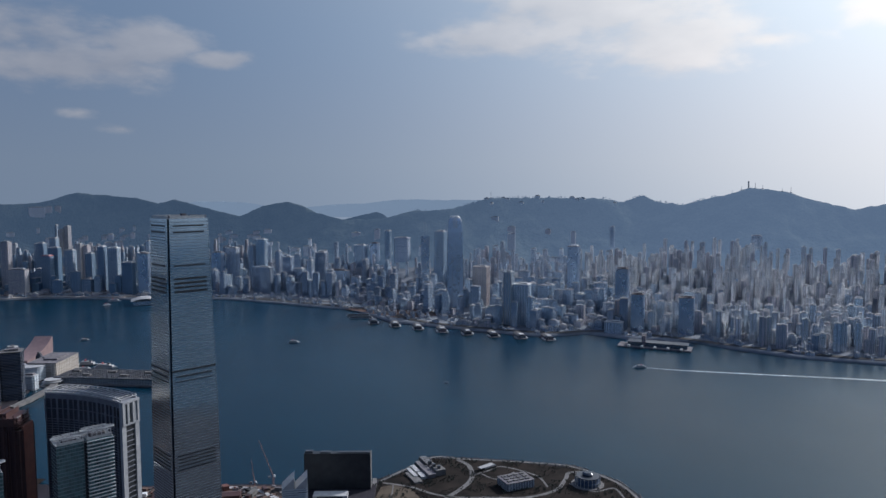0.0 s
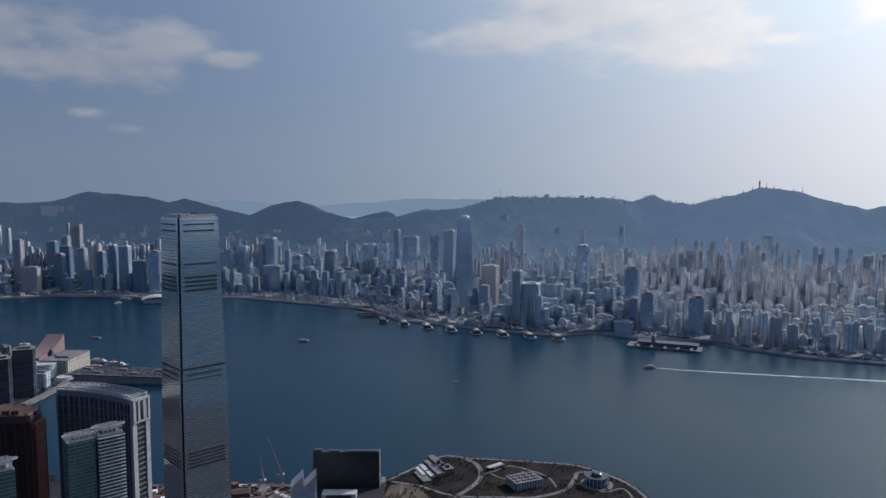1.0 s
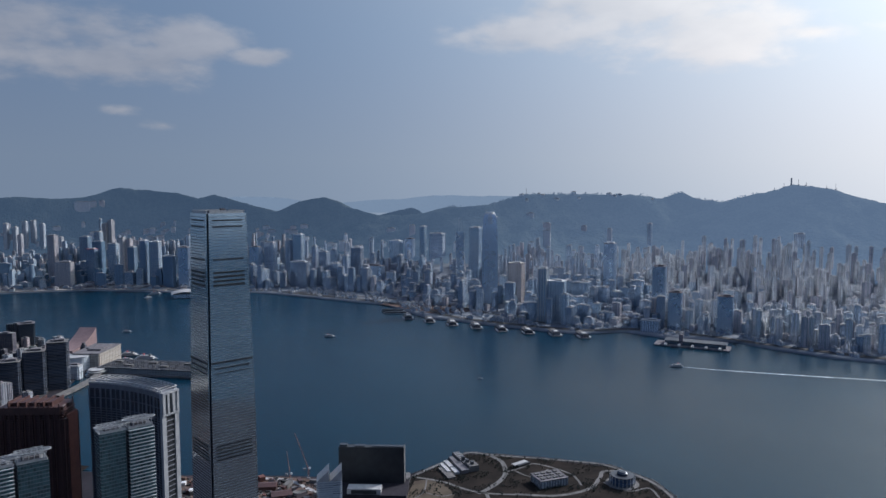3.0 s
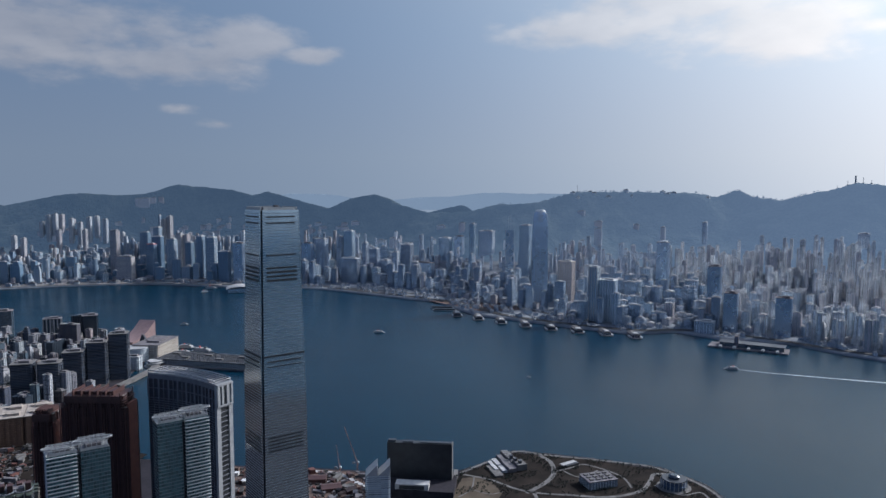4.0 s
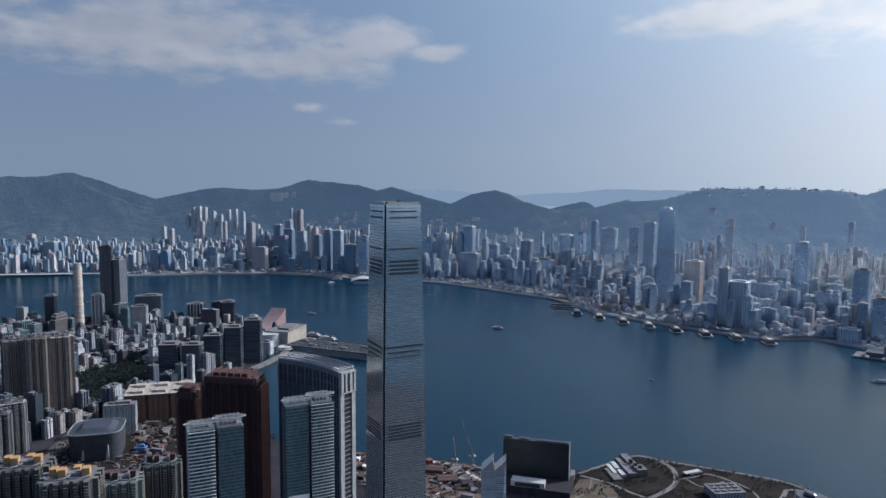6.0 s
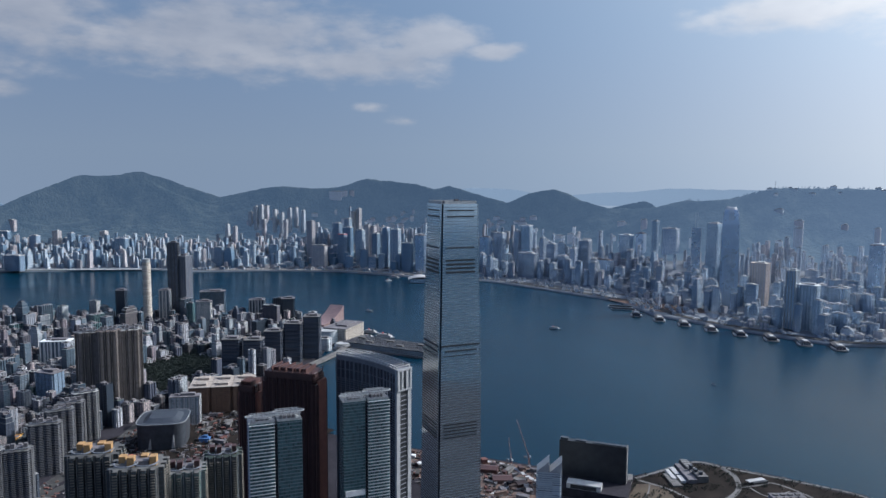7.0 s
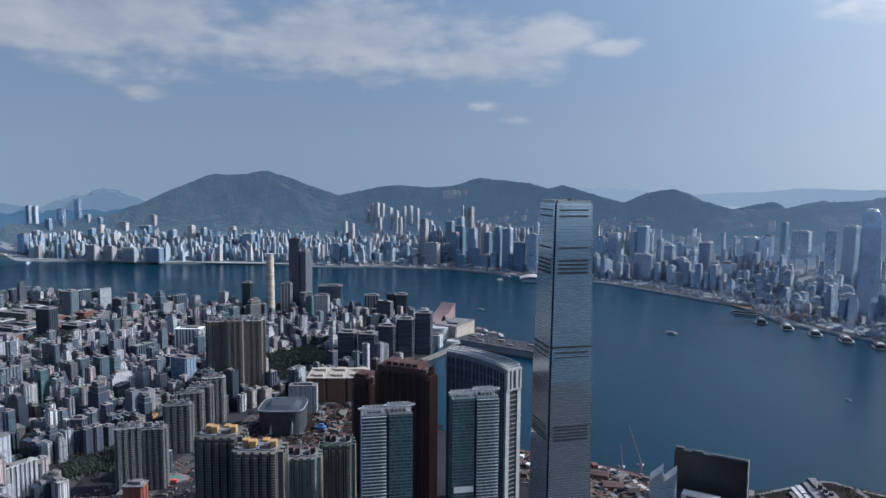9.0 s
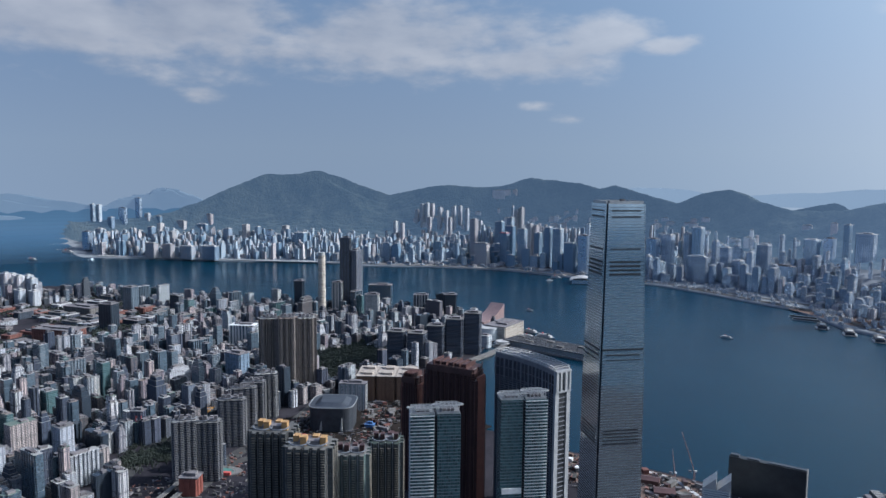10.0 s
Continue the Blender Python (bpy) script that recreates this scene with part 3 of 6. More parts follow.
def tower_mesh(kind, wx, wy, h, seed):
    """The outer walls with bays, ledges and setbacks, and the plant room on the roof."""
    rnd = random.Random(seed)
    b, r = Mesh(), Mesh()
    if kind == "cross":
        u, v, X, Y = wx * 0.3, wy * 0.3, wx / 2, wy / 2
        pts = [(-u, -Y), (u, -Y), (u, -v), (X, -v), (X, v), (u, v), (u, Y), (-u, Y), (-u, v), (-X, v), (-X, -v), (-u, -v)]
        b.stack(ledged(pts, h, 31.0))
    elif kind == "comb":
        b.stack(ledged(teeth(wx, wy * 0.75, max(2, int(wx / 7)), wy * 0.13, 0.55), h, 31.0, 1.02))
    elif kind == "office":
        b.stack(ledged(teeth(wx, wy, int(wx / 7), 0.8, 0.3), h, 60.8, 1.02))
    elif kind == "step":
        p = rect(0, 0, wx, wy)
        b.stack([(grown(p, 1.3), 0), (grown(p, 1.3), h * 0.16), (p, h * 0.16 + 0.1), (p, h * 0.8), (grown(p, 0.82), h * 0.8 + 0.1), (grown(p, 0.82), h * 0.92),
                 (grown(p, 0.6), h * 0.92 + 0.1), (grown(p, 0.6), h)])
    elif kind == "round":
        b.stack(ledged([(wx / 2 * math.cos(a), wy / 2 * math.sin(a)) for a in np.linspace(0, 2 * math.pi, 13)[:-1]], h, 38.0))
    else:  # old street house
        b.stack(ledged(teeth(wx, wy, max(2, int(wx / 6)), 1.1, 0.55), h, 15.0, 1.03, 0.6))
    a, c = rnd.uniform(0.25, 0.5) * wx, rnd.uniform(0.3, 0.55) * wy
    x, y, k = rnd.uniform(-0.18, 0.18) * wx, rnd.uniform(-0.15, 0.15) * wy, rnd.uniform(2.5, 7)
    r.box(x, y, h - 0.5, a, c, k * 0.8)
    for i in range(3 if kind in ("old", "comb", "office", "step") else 1):   # stair heads, tanks and sheds
        s = 0.5 if kind == "step" else 0.8
        r.box(rnd.uniform(-0.42, 0.42) * wx * s, rnd.uniform(-0.4, 0.4) * wy * s, h - 0.5, rnd.uniform(1.5, 4.5), rnd.uniform(1.5, 4.5), rnd.uniform(1.5, 4.5))
    return b, r


TYPES, HOUSES = {}, {}
KEEP_OUT = []   # x, y, radius kept free of ordinary houses


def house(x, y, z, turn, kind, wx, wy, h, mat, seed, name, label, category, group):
    """Notes an ordinary house; build_houses() makes them. East of x = -1150 the far shore takes wall copies with less
    painted haze.
    """
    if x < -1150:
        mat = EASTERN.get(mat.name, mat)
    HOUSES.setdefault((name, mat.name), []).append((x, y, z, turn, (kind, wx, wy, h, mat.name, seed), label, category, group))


def build_houses(singles):
    """The nearest houses of each kind become objects with a roof part; the rest of the kind one joined mesh."""
    built = {}
    for (name, mat_name), rows in HOUSES.items():
        mat = bpy.data.materials[mat_name]
        rows.sort(key=lambda r: math.hypot(r[0] - EYE.x, r[1] - EYE.y))
        rest = []
        for i, (x, y, z, turn, key, label, category, group) in enumerate(rows):
            if key not in TYPES:
                TYPES[key] = tower_mesh(*key[:4], key[5])
            fx, fy, fz, s = far(x, y, z)
            m = pose(fx, fy, fz - (7.0 if z > 25 else 1.5), 0, 0, turn) @ Matrix.Diagonal((s, s, s, 1))
            if i < singles and built.get(name, 0) < 290:
                built[name] = built.get(name, 0) + 1
                if ("made", key) not in TYPES:
                    w_, r_ = TYPES[key]
                    TYPES["made", key] = (w_.data(key[0] + "_wall", mat), r_.data(key[0] + "_roof", M_PALE if "shore" in mat_name else M_ROOF))
                walls, roof = TYPES["made", key]
                ob = new(name, walls)
                ob.matrix_world = m
                tagged(ob, label, category, group)
                part("roof_plant", roof, ob)
            else:
                rest.append((TYPES[key], m))
        if rest:
            V, F, UV, MI, TI, k = [], [], [], [], [], 0
            for (w_, r_), m in rest:
                a = np.array(m)
                t = rng_tint.random()
                for q, me in enumerate((w_, r_)):
                    V.append(np.array(me.v) @ a[:3, :3].T + a[:3, 3])
                    F += [tuple(i + k for i in f) for f in me.f]
                    UV += me.uv
                    MI += [q] * len(me.f)
                    TI += [t] * len(me.v)
                    k += len(me.v)
            me = bpy.data.meshes.new(name + "_rest")
            me.from_pydata(np.concatenate(V).tolist(), [], F)
            me.materials.append(mat)
            me.materials.append(M_PALE if "shore" in mat_name else M_ROOF)
            me.polygons.foreach_set("material_index", MI)
            me.uv_layers.new(name="metres").data.foreach_set("uv", np.array(UV).ravel())
            me.attributes.new("tint", "FLOAT", "POINT").data.foreach_set("value", TI)
            me.update()
            tagged(new(name + "_field", me), "dense field of " + rows[0][5].split(" with ")[0] + "s", rows[0][6], kind="stuff")


rng_tint = random.Random(3)


def free(x, y, r):
    return all((x - a) ** 2 + (y - b) ** 2 > (r + c) ** 2 for a, b, c in KEEP_OUT)


# ---- the tallest tower ----
M_SLATE = plain("slate_metal", (0.032, 0.038, 0.049), (0.062, 0.071, 0.086), 0.45, 0.1, metal=0.3)
M_FIN = plain("blue_grey_fins", (0.16, 0.19, 0.225), (0.23, 0.265, 0.3), 0.35, 0.2, metal=0.7)


def notched(half, cut):
    """A square outline whose corners are cut back in a step."""
    a, c = half, half - cut
    return [(-c, -a), (c, -a), (c, -c), (a, -c), (a, c), (c, c), (c, a), (-c, a), (-c, c), (-a, c), (-a, -c), (-c, -c)]


def tall_tower():
    t = thing("skyscraper", 36, -35, 4, 52.3, "very tall silver glass tower with dark slotted bands", "skyscraper")
    rise = [(0, 37.5), (60, 36.2), (216, 35.2), (330, 32.8), (481, 30.2)]
    core = Mesh()
    core.stack([(notched(a - 0.9, 2.6), z) for z, a in rise])
    part("core", core.data("core", M_NAVY), t)
    for k in range(4):
        skin, slots = Mesh(), Mesh()
        skin.stack([([(2.9 - a, -a), (a - 2.9, -a), (a - 2.9, 1.1 - a), (2.9 - a, 1.1 - a)], z) for z, a in rise])
        z = 8.0
        while z < 478:   # a fin at each floor
            i = max(j for j in range(4) if rise[j][0] <= z)
            (z0, a0), (z1, a1) = rise[i], rise[i + 1]
            a = a0 + (a1 - a0) * (z - z0) / (z1 - z0)
            slots.box(0, -a - 0.2, z, 2 * a - 6, 0.4, 0.7)
            z += 4.1
        face = part("glass_face", skin.data("glass_face", M_SILVER), t)
        part("floor_line", slots.data("floor_fins", M_FIN), face, kind="stuff")
        face.rotation_euler = (0, 0, k * math.pi / 2)
        for z, hgt in ((128, 1.6), (133, 1.6), (138, 1.6), (143, 1.6), (148, 1.6), (253, 1.3), (260, 1.8), (268, 2.2), (378, 2.8), (384, 2.8), (390, 2.8), (396, 2.8), (415, 2.0), (461, 2.0), (470, 2.2)):
            i = max(j for j in range(4) if rise[j][0] <= z)
            (z0, a0), (z1, a1) = rise[i], rise[i + 1]
            a = a0 + (a1 - a0) * (z - z0) / (z1 - z0)
            s = Mesh().box(0, -a - 0.35, z, 2 * a - (5.8 if z == 268 else 17), 0.9, hgt)
            band = part("louvre_band", s.data("louvre_band", M_DARK), face)
    crown = Mesh()
    for k in range(4):
        c, s = math.cos(k * math.pi / 2), math.sin(k * math.pi / 2)
        for off in (28.2,):
            crown.box(s * off, -c * off, 479, (50 if k % 2 == 0 else 1.0), (1.0 if k % 2 == 0 else 50), 6)
    part("parapet", crown.data("parapet", M_STEEL), t)
    part("roof_plant", Mesh().box(0, 0, 480, 24, 20, 4).box(9, 6, 484, 6, 6, 3).data("roof_plant", M_ROOF), t)
    KEEP_OUT.append((43, -31, 70))


tall_tower()


M_BALCONY = plain("balcony_white", (0.27, 0.29, 0.31), (0.38, 0.395, 0.41), 0.6, 0.2)


def balcony_tower(x, y, turn, wx, wy, h, flip):
    """A thin slab of two halves: one of glass, one with a white balcony on each floor."""
    t = thing("residential_tower", x, y, 4, turn, "tall teal glass residential slab with white balcony bands and roof trellis", "tower", "twin residential slabs")
    half = wx / 2
    for side, striped in ((-1, not flip), (1, flip)):
        cx = side * (half / 2 + 0.9)
        b, s = Mesh(), Mesh()
        b.box(cx, 0, 0, half - 1.8, wy, h)
        for z in np.arange(8, h - 2, 3.9):
            if striped:
                s.box(cx, -0.5, z, half - 0.8, wy + 2.2, 0.75)
            else:
                s.box(cx, 0, z, half - 1.5, wy + 0.5, 0.5)
        wing = part("wing", b.data("wing", M_TEAL), t)
        part("balcony_band" if striped else "floor_line", s.data("bands", M_BALCONY if striped else M_FIN), wing, kind="stuff")
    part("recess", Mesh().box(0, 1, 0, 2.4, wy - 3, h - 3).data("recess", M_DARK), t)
    fr = Mesh()
    for side in (-1, 1):
        cx, lift = side * wx * 0.25, 5.4 if side < 0 else 8.0
        leaf = [(cx + wx * 0.31 * math.cos(a), 5.2 * math.copysign(abs(math.sin(a)) ** 0.8, math.sin(a)) - 3) for a in np.linspace(0, 2 * math.pi, 25)[:-1]]
        fr.tube([(*q, h + lift + 0.5) for q in leaf + leaf[:1]], 0.55)
        fr.box(cx, -3, h + lift, wx * 0.6, 0.7, 0.7)
        for i in range(4):
            fr.box(cx + (i - 1.5) * wx * 0.13, -3, h, 0.9, 0.9, lift)
        for i in range(6):
            fr.box(cx + (i - 2.5) * wx * 0.078, 3, h + lift - 1.5, 0.7, wy * 0.62, 0.7)
        for yy in (-wy / 2 + 0.6, wy / 2 - 0.6):
            fr.box(cx, yy, h, wx * 0.46, 0.8, 2.6)
            for i in range(6):
                fr.box(cx + (i - 2.5) * wx * 0.084, yy, h, 0.7, 0.7, lift - 0.8)
            fr.box(cx, yy, h + lift - 0.9, wx * 0.46, 0.7, 0.7)
    part("roof_trellis", fr.data("roof_trellis", M_STEEL), t)
    part("roof_plant", Mesh().box(-wx / 4, 0, h, wx / 4, wy / 2, 4).box(wx / 4, 0, h, wx / 4, wy / 2, 4).data("roof_plant", M_ROOF), t)
    part("sky_garden", Mesh().box((1 if not flip else -1) * wx / 4, -wy / 2, h * 0.55, wx / 2 - 4, 1.6, 7).data("sky_garden", M_WHITE), t)
    KEEP_OUT.append((x, y, 45))


balcony_tower(18, -408, 49, 57, 22, 252, False)
balcony_tower(66, -306, 50, 56, 22, 256, True)


M_HEAD = plain("grey_frame", (0.1, 0.11, 0.13), (0.16, 0.175, 0.2), 0.6, 0.1)
M_COLUMN = plain("grey_white_column", (0.2, 0.21, 0.225), (0.3, 0.31, 0.325), 0.7, 0.1)
M_CROWN = plain("pale_grey_frame", (0.085, 0.093, 0.115), (0.15, 0.16, 0.185), 0.6, 0.1)


SLAB_AT = (-59, -131)


def curved_slab():
    """The long bowed apartment slab with a white end frame and large openings at its head."""
    t = thing("apartment_slab", *SLAB_AT, 4, -13, "long bowed dark apartment slab with white end frame and roof trellis", "tower")
    n, W, D, h = 16, 134, 28, 244

    def bow(i):
        u = i / n * 2 - 1
        return u * W / 2, 10 * (1 - u * u)

    body, frame, panes, rim, fins = Mesh(), Mesh(), Mesh(), Mesh(), Mesh()
    for i in range(n):
        (x0, y0), (x1, y1) = bow(i), bow(i + 1)
        body.prism([(x0, y0), (x1, y1), (x1, y1 + D), (x0, y0 + D)], 0, h - 8)
        frame.prism([(x0, y0 - 0.3), (x1, y1 - 0.3), (x1, y1 + D), (x0, y0 + D)], h - 8, h - 1)
        for e in (-1.0, D - 0.4):   # kerbs along both roof edges
            rim.prism([(x0, y0 + e), (x1, y1 + e), (x1, y1 + e + 1.4), (x0, y0 + e + 1.4)], h - 1, h + 1.2)
        wide = 1.5 if i % 2 == 0 else 0.7   # piers between the tall panes of the head
        frame.prism([(x0 - wide, y0 - 0.9), (x0 + wide, y0 - 0.9), (x0 + wide, y0), (x0 - wide, y0)], h - 38, h - 8)
        frame.prism([(x0, y0 - 0.5), (x1, y1 - 0.5), (x1, y1), (x0, y0)], h - 22, h - 21)
        fins.prism([(x0 - 0.35, y0 - 0.8), (x0 + 0.35, y0 - 0.8), (x0 + 0.35, y0), (x0 - 0.35, y0)], 0, h - 38)
        for z in np.arange(8, h - 36, 3.5):
            panes.prism([(x0 + 0.7, y0 - 0.5), (x1 - 0.7, y1 - 0.5), (x1 - 0.7, y1), (x0 + 0.7, y0)], z, z + 0.8)
    part("wall", body.data("wall", M_NAVY), t)
    part("head_frame", frame.data("head_frame", M_CROWN), t)
    part("roof_rim", rim.data("roof_rim", M_PALE), t, "pale roof rim")
    part("wall_fins", fins.data("wall_fins", M_HEAD), t, kind="stuff")
    part("floor_line", panes.data("floor_lines", M_HEAD), t, kind="stuff")
    for yy in (2.5, D - 3):
        col = Mesh().box(W / 2 + 1, yy, 0, 4, 7, h - 2)
        part("end_column", col.data("end_column", M_COLUMN), t)
    for z in np.arange(14, h - 12, 7.0):
        part("rung", Mesh().box(W / 2 + 1, D / 2, z, 2.6, 15, 0.9).data("rung", M_CROWN), t)
    part("end_bays", Mesh().box(W / 2 + 0.2, D / 2, 0, 1.6, 14, h - 10).data("end_bays", M_DARK), t)
    head = Mesh()
    for yy in (1.5, 9.5, D - 9.5, D - 1.5):
        head.box(W / 2 + 1.4, yy, h - 32, 6, 3.4, 31)
    head.box(W / 2 + 1.4, D / 2, h - 3, 6.6, D + 1, 3).box(W / 2 + 1.4, D / 2, h - 32, 6.2, D + 1, 2)
    part("end_head", head.data("end_head", M_COLUMN), t, "white frame at the head of the end wall")
    tr = Mesh()
    for i in range(n + 1):
        x, y = bow(i)
        tr.box(x, y + D / 2, h + 3.2, 1.0, D + 1, 0.9)
        tr.box(x, y + 1, h, 0.8, 0.8, 3.4)
        tr.box(x, y + D - 1, h, 0.8, 0.8, 3.4)
        if i < n:
            x1, y1 = bow(i + 1)
            for e in (0, D):
                tr.beam((x, y + e, h + 3.8), (x1, y1 + e, h + 3.8), 0.7)
    part("roof_trellis", tr.data("roof_trellis", M_PALE), t)
    KEEP_OUT.append((*SLAB_AT, 80))


curved_slab()


def bays(wx, wy, n, m, deep, width=0.55):
    """A rectangle with n bays on its long sides and m on its short ones."""
    pts = []
    for k, (L, D, c) in enumerate(((wx, wy, n), (wy, wx, m), (wx, wy, n), (wy, wx, m))):
        co, si = ((1, 0), (0, 1), (-1, 0), (0, -1))[k]
        for i in range(c):
            x0, x1 = -L / 2 + L * (i + 0.5 - width / 2) / c, -L / 2 + L * (i + 0.5 + width / 2) / c
            for x, y in ((x0, -D / 2), (x0, -D / 2 - deep), (x1, -D / 2 - deep), (x1, -D / 2)):
                pts.append((co * x - si * y, si * x + co * y))
    return pts


M_BROWNWALL = facade("brown_wall", [(0.085, 0.038, 0.034), (0.1, 0.045, 0.04)], glass=(0.016, 0.014, 0.018), floor=3.4, bay=2.8, jamb=0.35, vary=2.5, bands=0.3)


def brown_tower(x, y, turn, wx, wy, h, label):
    t = thing("residential_tower", x, y, 4, turn, label, "tower")
    b, s = Mesh(), Mesh()
    n = max(3, int(wx / 12))
    up = bays(wx, wy - 4, n, 2, 2.2, 0.6)
    b.stack([(up, 0), (up, h - 17), ([(x * 0.86, y) for x, y in up], h - 16.8), ([(x * 0.86, y) for x, y in up], h)])
    part("crown_band", Mesh().box(0, 0, h - 9, wx * 0.87, wy + 2.4, 9.5).data("crown_band", M_BROWN), t, "reddish brown crown band")
    for i in range(n):
        cx = -wx / 2 + (i + 0.5) * wx / n
        for z in np.arange(8, h - 6, 3.4):
            s.box(cx, 0, z, wx / n * 0.64, wy + 1.0, 0.7)
    part("wall", b.data("wall", M_BROWNWALL), t)
    part("floor_line", s.data("floor_lines", M_BROWN), t, kind="stuff")
    for i in range(2 * n + 1):   # reddish ribs up the long fronts
        for side in (-1, 1):
            part("rib", Mesh().box(-wx / 2 + i * wx / (2 * n), side * (wy / 2 + 0.9), 0, 0.9, 1.2, h - 17 if abs(i - n) > 0.86 * n else h + (5 if i % 2 else 2)).data("rib", M_BROWN), t)
    for sx in (-1, 1):
        part("end_fin", Mesh().box(sx * (wx / 2 + 1), 0, 0, 2.5, wy * 0.7, h - 12).data("end_fin", M_RUST), t, "orange end wall")
    rf = Mesh()
    rf.box(0, 0, h, wx * 0.6, wy * 0.6, 5)
    for i in range(6):
        rf.box((i - 2.5) * wx / 8, 0, h, 1.2, wy * 0.9, 7.5)
    part("roof_frame", rf.data("roof_frame", M_BROWN), t)
    KEEP_OUT.append((x, y, wx * 0.6))


brown_tower(-176, -156, 14, 92, 38, 222, "wide reddish brown ribbed residential tower with orange end walls")
brown_tower(-253, -171, 14, 28, 30, 192, "narrow reddish brown residential tower")


def estate_tower(x, y, z, turn, wx, wy, h, mat, top_mat, label, group, n=5, m=3, deep=3.0, every=0, trim=None, fins=True, balcony=None):
    """A housing tower with deep bays, thin edge fins, roof boxes and rails."""
    t = thing("housing_tower", x, y, z, turn, label, "tower", group)
    out = bays(wx, wy, n, m, deep)
    wall = Mesh()
    wall.stack(ledged(out, h, every, 1.05, every * 0.42) if every else [(out, 0), (out, h)])
    wall_ob = part("wall", wall.data("wall", mat), t)
    for i in range(0, n + 1 if fins else 0):
        for side in (-1, 1):
            part("edge_fin", Mesh().box(-wx / 2 + i * wx / n, side * (wy / 2 + deep * 0.7), 0, 0.8, 0.8, h + 2).data("edge_fin", trim or M_WHITE), t)
    if balcony:   # a shelf with its parapet on each bay and floor
        shelf = Mesh()
        for z0 in np.arange(5, h - 3, 3.0):
            for L, D_, c, across in ((wx, wy, n, True), (wy, wx, m, False)):
                for i in range(c):
                    u = -L / 2 + L * (i + 0.5) / c
                    for side in (-1, 1):
                        v = side * (D_ / 2 + deep + 0.5)
                        shelf.box(*((u, v) if across else (v, u)), z0, *((L / c * 0.5, 1.3) if across else (1.3, L / c * 0.5)), 1.0)
        part("balcony_field", shelf.data("balconies", balcony), t, kind="stuff")
    part("core", Mesh().box(0, 0, h - 1, wx * 0.5, wy * 0.5, 6).data("core", M_ROOF), t)
    for i in range(4):
        part("roof_box", Mesh().box((i - 1.5) * wx * 0.24, (-1) ** i * wy * 0.18, h - 1, wx * 0.15, wy * 0.26, 8 + 3 * (i % 2)).data("roof_box", top_mat), t)
    for side in (-1, 1):
        rail = Mesh()
        rail.tube([(side * wx * 0.22 + wx * 0.26 * math.cos(math.pi * i / 10), -wy * 0.2 - wy * 0.4 * math.sin(math.pi * i / 10), h + 4) for i in range(11)], 0.6)
        part("roof_hoop", rail.data("roof_hoop", M_HEAD), t)
    KEEP_OUT.append((x, y, max(wx, wy) * 0.6))
    return t


M_DIM = facade("dim_bays", [(0.07, 0.066, 0.063), (0.095, 0.088, 0.08)], bay=2.2, floor=3.0, jamb=0.5, glass=(0.03, 0.04, 0.045), roofs=0.4)
M_GREEN = facade("green_bays", [(0.2, 0.24, 0.22), (0.26, 0.27, 0.24)], bay=2.2, floor=3.0, jamb=0.3, glass=(0.03, 0.06, 0.06), roofs=0.4)
M_SAND = plain("sand_tiles", (0.08, 0.073, 0.064), (0.16, 0.145, 0.122), 0.7, 0.08)
M_TRIM = plain("tan_trim", (0.3, 0.255, 0.23), (0.42, 0.36, 0.325), 0.7, 0.1)
M_RIBBED = facade("ribbed_balconies", [(0.135, 0.135, 0.15), (0.17, 0.165, 0.18)], bay=30, floor=3.0, sill=0.42, lintel=0.99, jamb=0.0, glass=(0.014, 0.018, 0.026), bands=0.0)
M_BEIGE = facade("beige_bays", [(0.17, 0.146, 0.142), (0.15, 0.13, 0.128)], bay=2.6, floor=3.0, sill=0.4, lintel=0.75, jamb=0.4, glass=(0.05, 0.043, 0.038), bands=0.7)
for x, y, h, w_ in ((-142, -516, 221, 44), (-80, -509, 217, 46)):
    estate_tower(x, y, 4, 40, w_, 34, h, M_DIM, M_GOLD, "dark housing tower with many bays and ochre roof boxes", "ochre-topped towers", n=5, m=3, deep=5, trim=M_PATH, balcony=M_SAND)
estate_tower(-91, -440, 4, 44, 38, 30, 185, M_GREEN, M_BROWN, "grey-green housing tower with red-brown roof frames", "waterfront housing", n=4, m=3, deep=4, trim=M_STEEL, balcony=M_SAND)
estate_tower(-94, -379, 4, 44, 36, 30, 182, M_DIM, M_BROWN, "dark housing tower with rusty roof", "waterfront housing", n=4, m=3, deep=4, trim=M_STEEL, balcony=M_SAND)
for x, y, h in ((-862, -40, 184), (-826, -16, 187), (-808, 24, 184)):
    estate_tower(x, y, 4, 51, 38, 28, h, M_BEIGE, M_ROOF, "tall beige and brown housing tower with vertical bays", "beige estate", n=3, m=2, deep=6, trim=M_TRIM)
for x, y, h, w_, way_ in ((-547, -419, 108, 38, 62), (-527, -387, 103, 36, 50), (-636, -277, 92, 46, 52), (-676, -226, 95, 44, 60), (-704, -186, 93, 42, 50), (-726, -142, 98, 42, 60)):
    estate_tower(x, y, 4, way_, w_, 22, h, M_RIBBED, M_ROOF, "grey housing tower with ribbed balconies", "ribbed grey estate", n=4, m=2, deep=2.2, every=3.0, trim=M_STEEL, fins=False)


M_BRICK = facade("brown_frame", [(0.17, 0.1, 0.07), (0.2, 0.12, 0.085)], floor=4, bay=4, sill=0.3, lintel=0.85, jamb=0.3, glass=(0.1, 0.06, 0.042), gloss=0.6, vary=1.6)
M_SLAB = plain("roof_slab", (0.24, 0.21, 0.185), (0.35, 0.31, 0.28), 0.85, 0.1)


